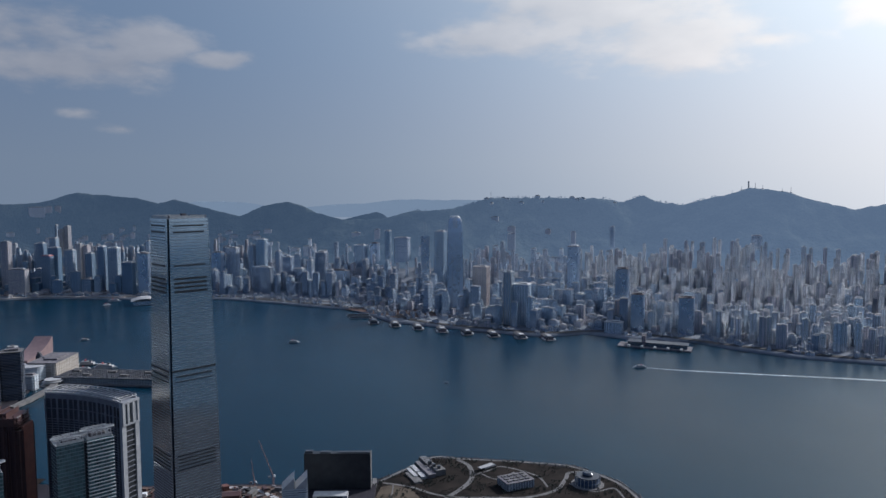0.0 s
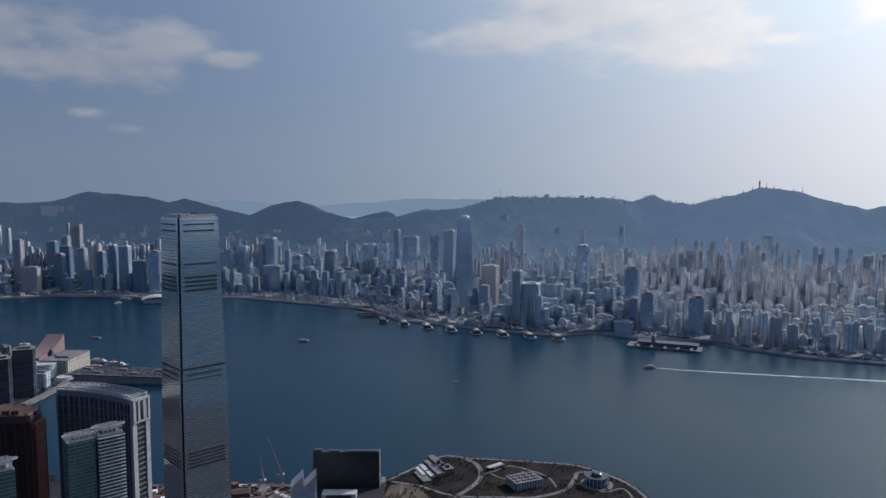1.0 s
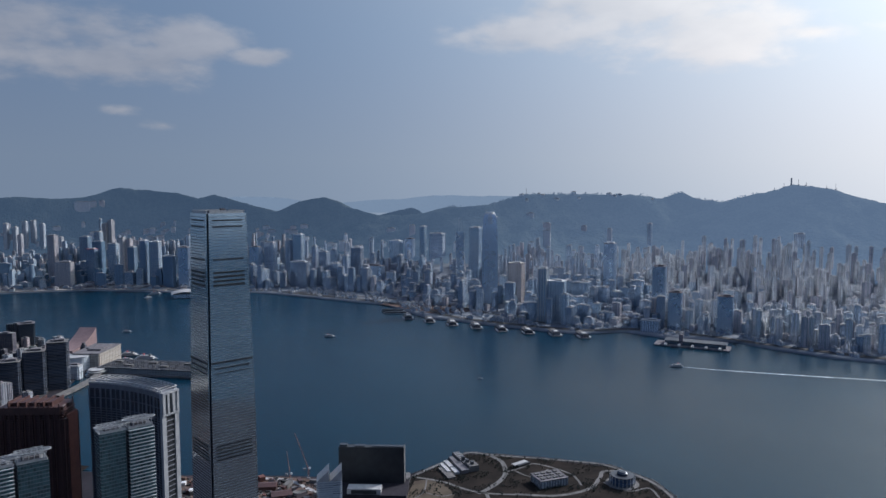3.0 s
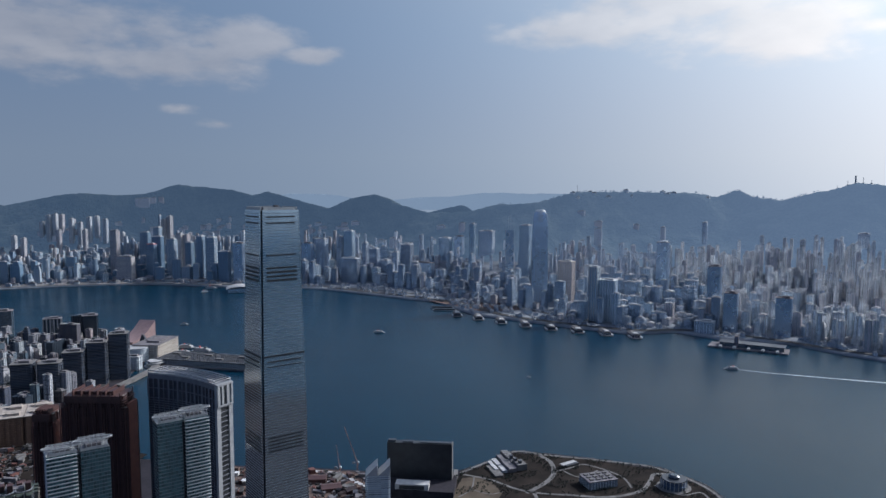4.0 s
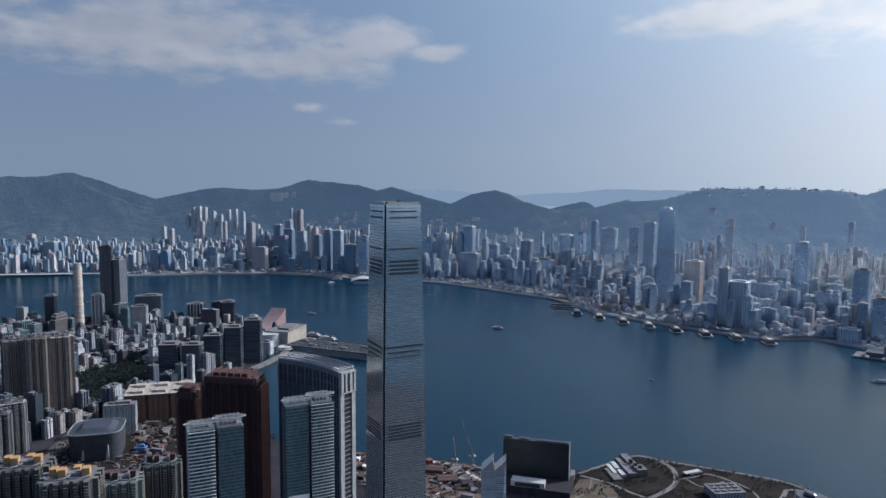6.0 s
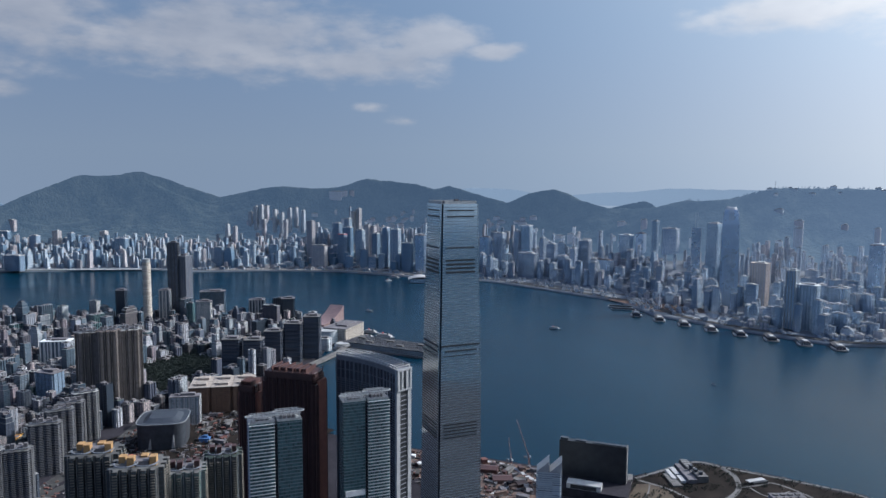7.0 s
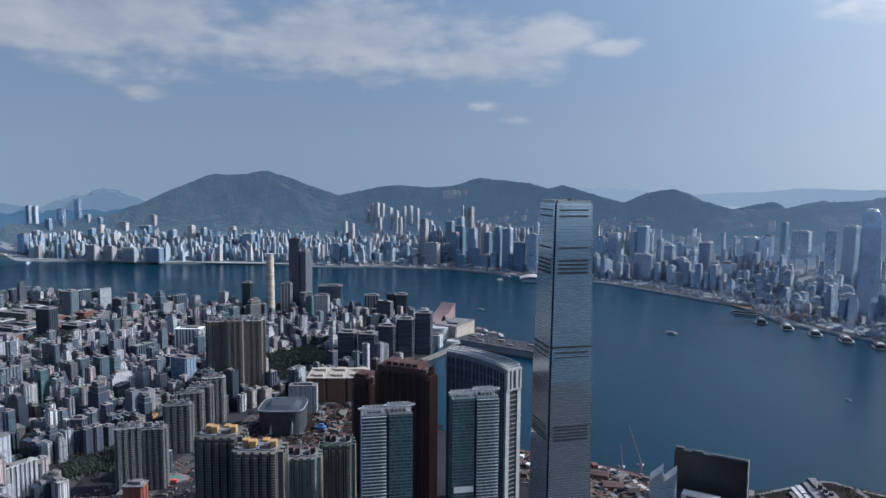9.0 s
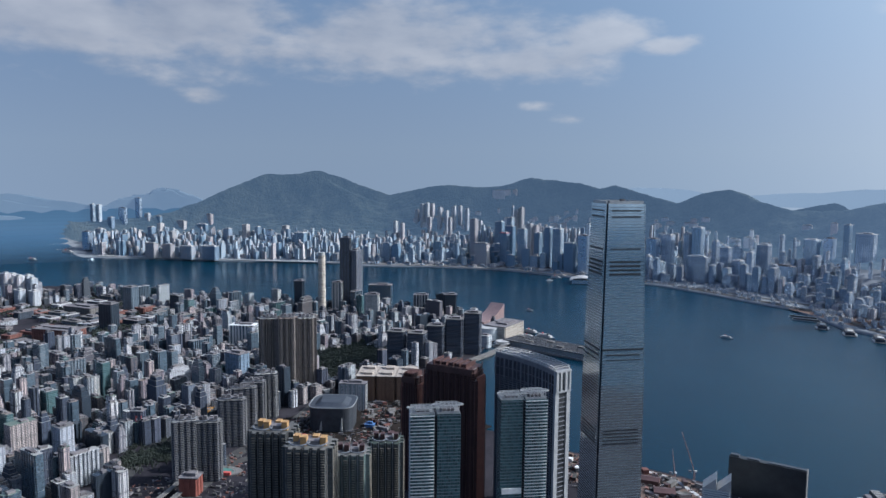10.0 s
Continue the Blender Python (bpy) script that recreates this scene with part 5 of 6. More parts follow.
for x, y, z, w_, h, kind in (
        (-2256, 2365, 8, 50, 256, 'P'), (-2083, 2234, 4, 110, 133, 'P'), (-2154, 2492, 8, 61, 241, 'D'), (-2010, 2408, 6, 68, 227, 'D'),
        (-1998, 2339, 5, 56, 192, 'R'), (-2267, 2815, 60, 26, 245, 'T'), (-2244, 2837, 60, 29, 264, 'T'), (-2355, 2890, 80, 15, 248, 'L'),
        (-2249, 2727, 40, 46, 221, 'L'), (-1904, 2387, 5, 57, 218, 'D'), (-1983, 2571, 10, 39, 229, 'P'), (-1954, 2592, 10, 33, 221, 'P'),
        (-1811, 2414, 5, 42, 199, 'D'), (-1722, 2386, 5, 39, 238, 'W'), (-1653, 2382, 5, 61, 233, 'W'), (-1551, 2343, 4, 68, 163, 'D'),
        (-1473, 2361, 4, 64, 208, 'N'), (-1655, 2708, 30, 26, 220, 'L'), (-1163, 2544, 8, 74, 197, 'N'), (-1109, 2606, 10, 75, 215, 'L'),
        (-1020, 2649, 14, 38, 221, 'L'), (-964, 2649, 16, 65, 253, 'W'), (-852, 2604, 14, 29, 195, 'L'), (-896, 2500, 6, 125, 129, 'D'),
        (-606, 2573, 14, 70, 194, 'D'), (-643, 2504, 8, 37, 165, 'L'), (-794, 2589, 10, 58, 171, 'D'), (-7482, 2138, 12, 58, 185, 'L'), (-7441, 2187, 12, 58, 179, 'L'), (-6749, 2147, 12, 110, 173, 'N'), (-7369, 2591, 12, 85, 248, 'N'),
        (-6211, 1805, 12, 70, 111, 'L'), (-6292, 2817, 12, 200, 107, 'P'), (-5670, 2207, 12, 161, 89, 'P'), (-5182, 2162, 12, 129, 84, 'W'),
        (-6592, 2330, 12, 72, 116, 'L'), (-6367, 2332, 12, 109, 97, 'D'), (-4509, 941, 12, 78, 120, 'N'), (-4911, 1187, 12, 65, 106, 'L'),
        (-4573, 1421, 12, 56, 126, 'L'), (-4703, 1553, 12, 42, 139, 'T'), (-4272, 1432, 12, 47, 109, 'T'), (-3755, 1035, 12, 96, 85, 'P'),
        (-3656, 1094, 12, 92, 81, 'P'), (-3519, 1150, 12, 115, 77, 'L'), (-3398, 1234, 12, 128, 80, 'L'), (-3904, 1651, 12, 65, 139, 'L'),
        (-3960, 1832, 12, 48, 156, 'T'), (-3831, 1848, 12, 39, 146, 'D'), (-3674, 1842, 12, 62, 131, 'N'), (-3989, 2195, 12, 51, 130, 'T'),
        (-3375, 1885, 12, 94, 130, 'W'),
        (-3657, 3285, 120, 33, 124, 'L'), (-3532, 3218, 120, 32, 177, 'P'), (-3504, 3250, 120, 32, 186, 'L'), (-3573, 3384, 120, 33, 176, 'L'),
        (-3345, 3230, 120, 31, 155, 'P'), (-3223, 3176, 120, 31, 134, 'P'), (-3270, 3317, 120, 32, 164, 'L'), (-3326, 3457, 120, 32, 164, 'L'),
        (-3200, 3398, 120, 32, 146, 'L'), (-2994, 2742, 120, 28, 110, 'L'), (-2895, 2853, 120, 28, 107, 'P'), (-3157, 2557, 120, 28, 81, 'L'),
        (-3050, 2522, 120, 28, 72, 'P'), (-2679, 2940, 120, 28, 89, 'L')):
    mat, cap, ribs, label = SHORE_KINDS[kind]
    if z == 120:   # on the slope: down to the ground there
        mat, cap, label = M_HILLHOUSE, M_PALE, "pale apartment tower high on the wooded slope"
        z = min(z, island_height(x, y)) - 15
        h += 120 - z
    block("shore_tower", x, y, z, (-12 if x > -1300 else 2) if x > -2600 else 14, w_ * 0.84, min(34, w_), h, mat, label, "office building" if kind in "DRWN" else "apartment tower", cap=cap, ribs=ribs, group="shore landmarks")

# ---- streets of ordinary houses ----
rng = random.Random(5)


def fill(x0, x1, y0, y1, step, turn, pick, inside, chance=0.92, streets=True, loose=0.2):
    """Houses on a turned, jittered grid; pick gives a house for a place, or nothing."""
    c, s = math.cos(radians(turn)), math.sin(radians(turn))
    cx, cy = (x0 + x1) / 2, (y0 + y1) / 2
    reach = int(max(x1 - x0, y1 - y0) * 0.75 / step)
    n = 0
    for i in range(-reach, reach + 1):
        for j in range(-reach, reach + 1):
            if streets and (i % 5 == 0 or j % 7 == 0 and rng.random() < 0.8):
                continue
            u, v = (i + rng.uniform(-loose, loose)) * step, (j + rng.uniform(-loose, loose)) * step
            x, y = cx + c * u - s * v, cy + s * u + c * v
            if x0 < x < x1 and y0 < y < y1 and rng.random() < chance and inside(x, y) and free(x, y, min(12, step * 0.3)):
                pick(x, y, turn + rng.choice((0, 90)))
                n += 1
    return n


def in_coast(x, y, margin=25):
    ok, j = False, len(COAST) - 1
    for i, (ax, ay) in enumerate(COAST):
        bx, by = COAST[j]
        if (ay > y) != (by > y) and x < (bx - ax) * (y - ay) / (by - ay) + ax:
            ok = not ok
        j = i
    return ok


def in_view(x, y, lo=-35.0, hi=85.0, near=700):
    """The part of town that the camera ever sees."""
    a = math.degrees(math.atan2(EYE.x - x, y - EYE.y))
    return lo < a < hi and math.hypot(x - EYE.x, y - EYE.y) > near


def kowloon_ok(x, y):
    if -760 < x < -540 and abs((x + 694) * 0.42 + (y + 407) * 0.91) < 48:   # the grove beside the elevated road
        return False
    if not in_coast(x, y) or not in_view(x, y, 30, 84, 900):
        return False
    if -1080 < x < -800 and 80 < y < 420:       # the wooded park
        return False
    if x > -560 or (x > -740 and y > -330):     # railway land
        return False
    if -2500 < x < -1640 and -520 < y < 260:    # campus and station
        return False
    return True


def kowloon_pick(x, y, turn):
    k = rng.random()
    tall = 0.6 if x < -1700 and y > 60 else 0.85 if y > 350 else 1.0
    turn += rng.uniform(-4, 4)
    if k < 0.6:
        house(x, y, 4, turn, "old", rng.choice((14, 18, 22, 28)), rng.choice((14, 18)), round(rng.choice((15, 20, 26, 34, 42)) * tall), M_OLD, rng.randint(0, 2), "street_house",
              "weathered concrete street house with roof sheds", "house", "old street houses")
    elif k < 0.87:
        house(x, y, 4, turn, rng.choice(("comb", "step", "comb", "old")), rng.choice((14, 18, 24)), rng.choice((13, 17)), round(rng.choice((30, 40, 50, 62, 80)) * tall), M_TILE, rng.randint(0, 2), "apartment_building",
              "slim tiled apartment building with window rows", "apartment building", "slim apartments")
    else:
        house(x, y, 4, turn, rng.choice(("office", "cross")), rng.choice((18, 24)), 18, round(rng.choice((44, 62, 80)) * tall), rng.choice((M_OFFICE, M_OFFICE, M_HIGH)), rng.randint(0, 1), "office_building",
              "mid-rise office block with flat roof", "office building", "city offices")


def big_pick(x, y, turn):
    """Larger slabs that stand out among the small houses."""
    w_, d, h = rng.choice((28, 36, 46, 58)), rng.choice((14, 18, 24)), rng.choice((34, 46, 58, 72, 90))
    house(x, y, 4, turn, rng.choice(("comb", "office", "comb", "step")), w_, d, h, rng.choice((M_TILE, M_OFFICE, M_HIGH, M_OLD, M_NAVY, M_TEAL)), rng.randint(0, 1), "city_slab",
          "broad mid-rise city block with window rows", "apartment building", "city slabs")
    KEEP_OUT.append((x, y, w_ * 0.45))


n0 = fill(-2700, -450, -900, 950, 70, 8, big_pick, kowloon_ok, 0.7)
n1 = fill(-2700, -450, -900, 950, 22, 8, kowloon_pick, kowloon_ok)


def campus_pick(x, y, turn):
    k = rng.random()
    mat, cap, lab = ((M_REDBRICK, M_REDBRICK, "low red brick campus block"), (M_TILE, M_PALE, "low pale hall with flat roof"), (M_OFFICE, M_PATH, "broad grey office block"), (M_OLD, M_ROOF, "low weathered depot block"))[int(k * 4)]
    block("campus_block", x, y, 4, turn, rng.uniform(34, 80), rng.uniform(24, 46), rng.choice((8, 10, 14, 18, 24)), mat, lab, "school building", cap=cap, group="campus")


fill(-2480, -1650, -510, 250, 62, 20, campus_pick, lambda x, y: in_coast(x, y) and in_view(x, y, 30, 84, 900), 0.85)


def island_ok(x, y):
    a, r = math.atan2(EYE.x - x, y - EYE.y), math.hypot(x - EYE.x, y - EYE.y)
    q = r - shore_r(a)
    if q < 60 or not radians(-40) < a < SH_A[-1] - 0.05:
        return False
    if q < (300 if -900 < x < 260 else 110):
        return False
    h = island_height(x, y)
    if h > (185 if x > 250 else 120) or q > 1150:
        return False
    return rng.random() < (1.0 if h < 70 else 0.7)


def island_pick(x, y, turn):
    """Offices behind the shore in the middle, flats to both sides and up the slopes."""
    a, r = math.atan2(EYE.x - x, y - EYE.y), math.hypot(x - EYE.x, y - EYE.y)
    q, z, k = r - shore_r(a), island_height(x, y), rng.random()
    turn += rng.uniform(-12, 12)
    if -2600 < x < 850 and q < (750 if x > -900 else 560):
        if k < 0.5:
            house(x, y, z, turn, rng.choice(("office", "step", "office", "round")), rng.choice((22, 30, 38, 52)), rng.choice((22, 30)), rng.choice((24, 36, 48, 62, 78, 98, 120)),
                  M_ISLE_DARK if rng.random() < 0.75 else M_ISLE_OFFICE, 0, "shore_office", "grey glass office tower on the far shore", "office building", "island offices")
        elif k < 0.8:
            house(x, y, z, turn, "comb", rng.choice((18, 26, 34)), 20, rng.choice((26, 40, 56, 80)), M_ISLE_WARM if rng.random() < 0.4 else M_ISLE_DARK, 1, "apartment_tower", "pale tiled city block on the far shore", "apartment building", "island blocks")
        else:
            house(x, y, z, turn, "old", rng.choice((28, 44, 60)), 26, rng.choice((12, 18, 26)), M_ISLE_WARM, 0, "shore_block", "low weathered street block by the shore", "house", "island street blocks")
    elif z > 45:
        # west of x = 700 the paler walls carry more haze in their colour
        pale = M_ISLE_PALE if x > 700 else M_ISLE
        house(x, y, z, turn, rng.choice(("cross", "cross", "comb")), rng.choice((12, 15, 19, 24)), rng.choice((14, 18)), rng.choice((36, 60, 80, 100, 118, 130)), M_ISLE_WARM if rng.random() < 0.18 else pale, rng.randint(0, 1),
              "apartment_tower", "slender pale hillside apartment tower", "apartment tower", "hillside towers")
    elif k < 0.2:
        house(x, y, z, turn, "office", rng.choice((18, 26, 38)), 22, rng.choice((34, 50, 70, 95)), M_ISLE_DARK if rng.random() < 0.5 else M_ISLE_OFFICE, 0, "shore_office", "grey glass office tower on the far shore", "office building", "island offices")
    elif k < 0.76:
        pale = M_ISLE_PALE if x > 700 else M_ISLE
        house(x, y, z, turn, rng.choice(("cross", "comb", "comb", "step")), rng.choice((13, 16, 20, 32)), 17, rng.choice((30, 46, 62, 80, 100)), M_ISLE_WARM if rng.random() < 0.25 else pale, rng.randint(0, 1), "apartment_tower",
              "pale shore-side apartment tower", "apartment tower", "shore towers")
    else:
        house(x, y, z, turn, "old", rng.choice((16, 26)), 18, rng.choice((14, 22, 32)), M_ISLE_WARM if k > 0.88 else M_ISLE, 0, "shore_block", "low pale street block by the shore", "house", "island street blocks")


def front_pick(x, y, turn):
    house(x, y, 4, turn, "old", rng.choice((12, 18, 26)), rng.choice((8, 14)), rng.choice((5, 8, 12, 18)), M_ISLE, 0, "shore_block", "low grey hall by the shore", "hall", "shore halls")


def front_ok(x, y):
    a, r = math.atan2(EYE.x - x, y - EYE.y), math.hypot(x - EYE.x, y - EYE.y)
    return 45 < r - shore_r(a) < (290 if -900 < x < 260 else 105) and radians(-40) < a < SH_A[-1] - 0.06


n2 = fill(-1400, 500, 1400, 3400, 40, -10, island_pick, island_ok, 0.82, False, 0.35)
n5 = fill(500, 2700, 1200, 3300, 32, -22, island_pick, island_ok, 0.85, False, 0.35)
n3 = fill(-5600, -1400, 600, 3700, 42, 12, island_pick, island_ok, 0.85, False, 0.35)
n4 = fill(-2700, 2300, 1200, 2600, 27, 22, front_pick, front_ok, 0.75)
build_houses(150)


def kowloon_tree(x, y):
    return in_coast(x, y) and free(x, y, 3) and noise.noise(Vector((x / 60, y / 60, 7))) > 0.15
# ---- ribbons: paths, roads, wakes ----


def curve_points(pts, n=8):
    """A smooth line through the points."""
    p = [pts[0], *pts, pts[-1]]
    res = []
    for i in range(1, len(p) - 2):
        a, b, c, d = (Vector(q) for q in p[i - 1:i + 3])
        for k in range(n):
            t = k / n
            res.append(0.5 * (2 * b + (c - a) * t + (2 * a - 5 * b + 4 * c - d) * t * t + (3 * b - a - 3 * c + d) * t ** 3))
    return res + [Vector(pts[-1])]


def ribbon(name, pts, width, z, mat, label, category, kind="structure", end=None, thick=0.0, remote=False):
    """A strip along a smooth line; it may widen towards its end. With thick it is a raised deck; remote land is drawn in like its ground."""
    line = curve_points(pts)
    m = Mesh()
    for i, p in enumerate(line):
        d = (line[min(i + 1, len(line) - 1)] - line[max(i - 1, 0)]).normalized()
        w_ = (width + ((end or width) - width) * i / (len(line) - 1)) / 2
        for side in (-1, 1):
            spot = (p.x - d.y * w_ * side, p.y + d.x * w_ * side, z)
            m.v.append(far(*spot)[:3] if remote else spot)
    for i in range(len(line) - 1):
        m.face((2 * i, 2 * i + 2, 2 * i + 3, 2 * i + 1))
    if thick:
        k = len(m.v)
        m.v += [(x, y, zz - thick) for x, y, zz in m.v]
        for i in range(len(line) - 1):
            m.face((k + 2 * i + 1, k + 2 * i + 3, k + 2 * i + 2, k + 2 * i))
            m.face((2 * i + 1, 2 * i + 3, k + 2 * i + 3, k + 2 * i + 1))
            m.face((2 * i + 2, 2 * i, k + 2 * i, k + 2 * i + 2))
    me = m.data(name, mat)
    if me.polygons and me.polygons[0].normal.z < 0:
        me.flip_normals()
    return tagged(new(name, me), label, category, kind=kind)


M_ROAD = plain("asphalt", (0.04, 0.04, 0.042), (0.075, 0.074, 0.072), 0.9, 0.05)
M_LAWN = plain("dry_lawn", (0.06, 0.048, 0.038), (0.1, 0.082, 0.064), 0.95, 0.03, fine=0.4)
M_REDSOIL = plain("red_soil", (0.08, 0.055, 0.047), (0.16, 0.115, 0.1), 0.95, 0.01, fine=0.2)
M_BARE = plain("bare_pale_soil", (0.14, 0.135, 0.135), (0.3, 0.28, 0.27), 0.95, 0.01, fine=0.1)
M_FOAM = plain("foam", (0.08, 0.13, 0.16), (0.45, 0.49, 0.52), 0.7, 0.06, fine=0.4)
M_OLDFOAM = plain("thin_foam", (0.015, 0.045, 0.065), (0.13, 0.18, 0.21), 0.6, 0.02, fine=0.3)
M_BLUE = plain("blue_tarp", (0.04, 0.1, 0.24), (0.07, 0.16, 0.33), 0.6, 0.2)
M_ORANGE = plain("orange_roof", (0.5, 0.22, 0.05), (0.62, 0.32, 0.08), 0.7, 0.1)
M_COURT = plain("green_court", (0.04, 0.12, 0.11), (0.06, 0.17, 0.15), 0.8, 0.1)
M_BLUEGLASS = glass_wall("blue_glass", (0.06, 0.09, 0.15), (0.16, 0.19, 0.24), floor=4.0)

# ---- the headland park ----


def patch(name, pts, z, mat, label, category):
    area = sum(pts[i - 1][0] * pts[i][1] - pts[i][0] * pts[i - 1][1] for i in range(len(pts)))
    m = Mesh().prism(pts if area > 0 else pts[::-1], z - 0.6, z)
    return tagged(new(name, m.data(name, mat)), label, category, kind="structure")


patch("park_ground", [(250, 120), (262, 215), (290, 262), (340, 345), (485, 348), (610, 334), (676, 280), (710, 212), (745, 70), (500, 60)], 4.15, M_EARTH, "brown park ground with thin scrub", "ground")
patch("lawn", [(272, 110), (270, 200), (292, 214), (325, 198), (350, 160), (345, 110)], 4.3, M_LAWN, "dry tan lawn", "lawn")
patch("site_ground", [(-690, -250), (-690, 120), (-560, 160), (-340, 150), (-330, -60), (-420, -270)], 4.08, M_EARTH, "dark churned railway land", "ground")
patch("site_ground", [(-150, 138), (30, 172), (130, 180), (150, 60), (60, -10), (-90, 40)], 4.12, M_REDSOIL, "reddish building site ground", "ground")
for name, pts, wd in (("promenade", [(262, 222), (292, 275), (338, 350), (396, 350), (543, 349), (610, 337), (676, 284), (708, 222), (735, 120)], 7),
                      ("path", [(388, 345), (412, 318), (424, 270), (418, 230), (400, 190), (388, 172)], 11), ("path", [(268, 218), (320, 208), (362, 186), (400, 176), (450, 180)], 7),
                      ("path", [(421, 270), (452, 300), (472, 322), (514, 306), (545, 280), (560, 240)], 5), ("path", [(450, 182), (520, 190), (573, 228), (592, 280), (598, 308), (620, 318)], 9),
                      ("path", [(282, 125), (296, 160), (290, 210)], 3), ("path", [(296, 160), (330, 150), (350, 165)], 3), ("path", [(440, 282), (470, 262), (500, 300)], 4),
                      ("path", [(598, 260), (640, 232), (675, 250), (690, 200)], 5), ("path", [(400, 180), (420, 120), (430, 70)], 8)):
    ribbon(name, pts, wd * 0.8, 4.45, M_PATH, "pale curving park path", "path")
t = thing("event_hall", 340, 285, 4.2, -58, "white angular low hall with folded roofs and light wells", "hall")
for i, (x, y, a, b, h) in enumerate(((-18, 8, 66, 14, 9), (14, -8, 44, 16, 8), (20, 12, 26, 20, 12), (-24, -8, 30, 10, 6))):
    p = rect(x, y, a, b)
    part("roof_wing", Mesh().prism(p, 0, h, 0, [(q + 2, w_ * 0.92) for q, w_ in p]).data("roof_wing", M_ROOF if i % 2 else M_PATH), t)
for x, y in ((-2, 4), (14, 6), (26, 10)):
    part("light_well", Mesh().box(x, y, 8, 6, 5, 9).data("light_well", M_SLATE), t)
for i in range(7):
    part("roof_rib", Mesh().box(-44 + i * 9, 8, 9, 1.2, 13, 1.0).data("roof_rib", M_PALE), t)
for x, y, a, b in ((-10, -22, 30, 9), (22, -22, 24, 9), (4, -34, 40, 7)):
    part("low_roof", Mesh().box(x, y, 0, a, b, 4.5).data("low_roof", M_PALE), t)
part("forecourt", Mesh().box(24, -38, 0, 50, 16, 3).data("forecourt", M_PATH), t)
t = thing("park_shed", 446, 310, 4.2, 48, "small white canopy on a dark base", "shed")
part("roof", Mesh().box(0, 0, 4, 34, 10, 1.2).data("roof", M_PALE), t)
part("wall", Mesh().box(4, -5, 0, 30, 8, 4).data("wall", M_DARK), t)
t = thing("pavilion", 504, 240, 4.2, 32, "low white square hall with rows of roof lights", "hall", scale=0.86)
part("wall", Mesh().box(0, 0, 0, 62, 44, 15).data("wall", M_TILE), t)
part("roof", Mesh().box(0, 0, 15, 64, 46, 1.2).data("roof", M_ROOF), t)
for i in range(4):
    for j in range(3):
        part("roof_light", Mesh().box(-22 + i * 14, -13 + j * 13, 16.2, 8, 6, 2.2).data("roof_light", M_PATH), t)
t = thing("round_hall", 630, 262, 4.2, 0, "round blue-grey glass hall with a dark drum on top", "hall", scale=0.8)
ring = [(math.cos(a), math.sin(a)) for a in np.linspace(0, 2 * math.pi, 33)[:-1]]
part("wall", Mesh().stack([(grown(ring, 25), 0), (grown(ring, 25), 7), (grown(ring, 27), 7.2), (grown(ring, 27), 9), (grown(ring, 24), 9.2), (grown(ring, 24), 19)]).data("wall", M_BLUEGLASS), t)
part("roof_rim", Mesh().stack([(grown(ring, 25.5), 19), (grown(ring, 25.5), 20.5)]).data("roof_rim", M_SLATE), t)
part("drum", Mesh().stack([(grown(ring, 12), 20.5), (grown(ring, 12), 25), (grown(ring, 8), 28)]).data("drum", M_NAVY), t)
for i in range(20):
    a = 2 * math.pi * i / 20
    part("column", Mesh().box(27.5 * math.cos(a), 27.5 * math.sin(a), 0, 1, 1, 19.5, 0, a).data("column", M_PALE), t)
part("terrace", Mesh().stack([(grown(ring, 36), 0), (grown(ring, 36), 1.2)]).data("terrace", M_PATH), t)

# scrub and trees: many small leaf clumps
leaf_rng = random.Random(11)


def clumps(spots, name, label, size=(1.6, 3.4), mat=None, per=7):
    m = Mesh()
    for x, y, z in spots:
        h = leaf_rng.uniform(*size)
        m.beam((x, y, z), (x + leaf_rng.uniform(-0.4, 0.4), y, z + h), 0.14 * h)
        for k in range(per):
            a, r = leaf_rng.uniform(0, 6.28), leaf_rng.uniform(0, 0.9) * h
            cx, cy, cz, s = x + r * math.cos(a), y + r * math.sin(a), z + h * leaf_rng.uniform(0.7, 1.75), h * leaf_rng.uniform(0.28, 0.55)
            k0 = len(m.v)
            for dx, dy, dz in ((1, 0, 0), (-0.4, 0.9, 0.1), (-0.5, -0.8, -0.1), (0.1, 0, 0.8), (0, 0.1, -0.6)):
                m.v.append((cx + s * dx * leaf_rng.uniform(0.7, 1.3), cy + s * dy * leaf_rng.uniform(0.7, 1.3), cz + s * dz))
            for f in ((0, 1, 3), (1, 2, 3), (2, 0, 3), (1, 0, 4), (2, 1, 4), (0, 2, 4)):
                m.face([k0 + i for i in f])
    return tagged(new(name, m.data(name, mat or M_LEAF)), label, "trees", kind="stuff")


spots = []
while len(spots) < 1700:
    x, y = leaf_rng.uniform(262, 720), leaf_rng.uniform(90, 345)
    if in_coast(x, y) and in_coast(x + 6, y + 6) and noise.noise(Vector((x / 30, y / 30, 0))) > 0.0:
        spots.append((x, y, 4.1))
clumps(spots, "park_scrub", "low dark scrub and young trees in the park", (0.9, 2.2))
spots = []
while len(spots) < 2600:
    x, y = leaf_rng.uniform(-1290, -800), leaf_rng.uniform(80, 540)
    d = abs((x + 1040) * 0.62 + (y - 300) * 0.78)
    if d < 150 and free(x, y, 2):
        spots.append((x, y, 4))
clumps(spots, "park_trees", "dense dark trees of the city park", (4, 8), per=6)
spots = []
while len(spots) < 700:
    x, y = leaf_rng.uniform(-2480, -1640), leaf_rng.uniform(-520, 250)
    if in_coast(x, y) and free(x, y, 2) and noise.noise(Vector((x / 90, y / 90, 2))) > 0.05:
        spots.append((x, y, 4))
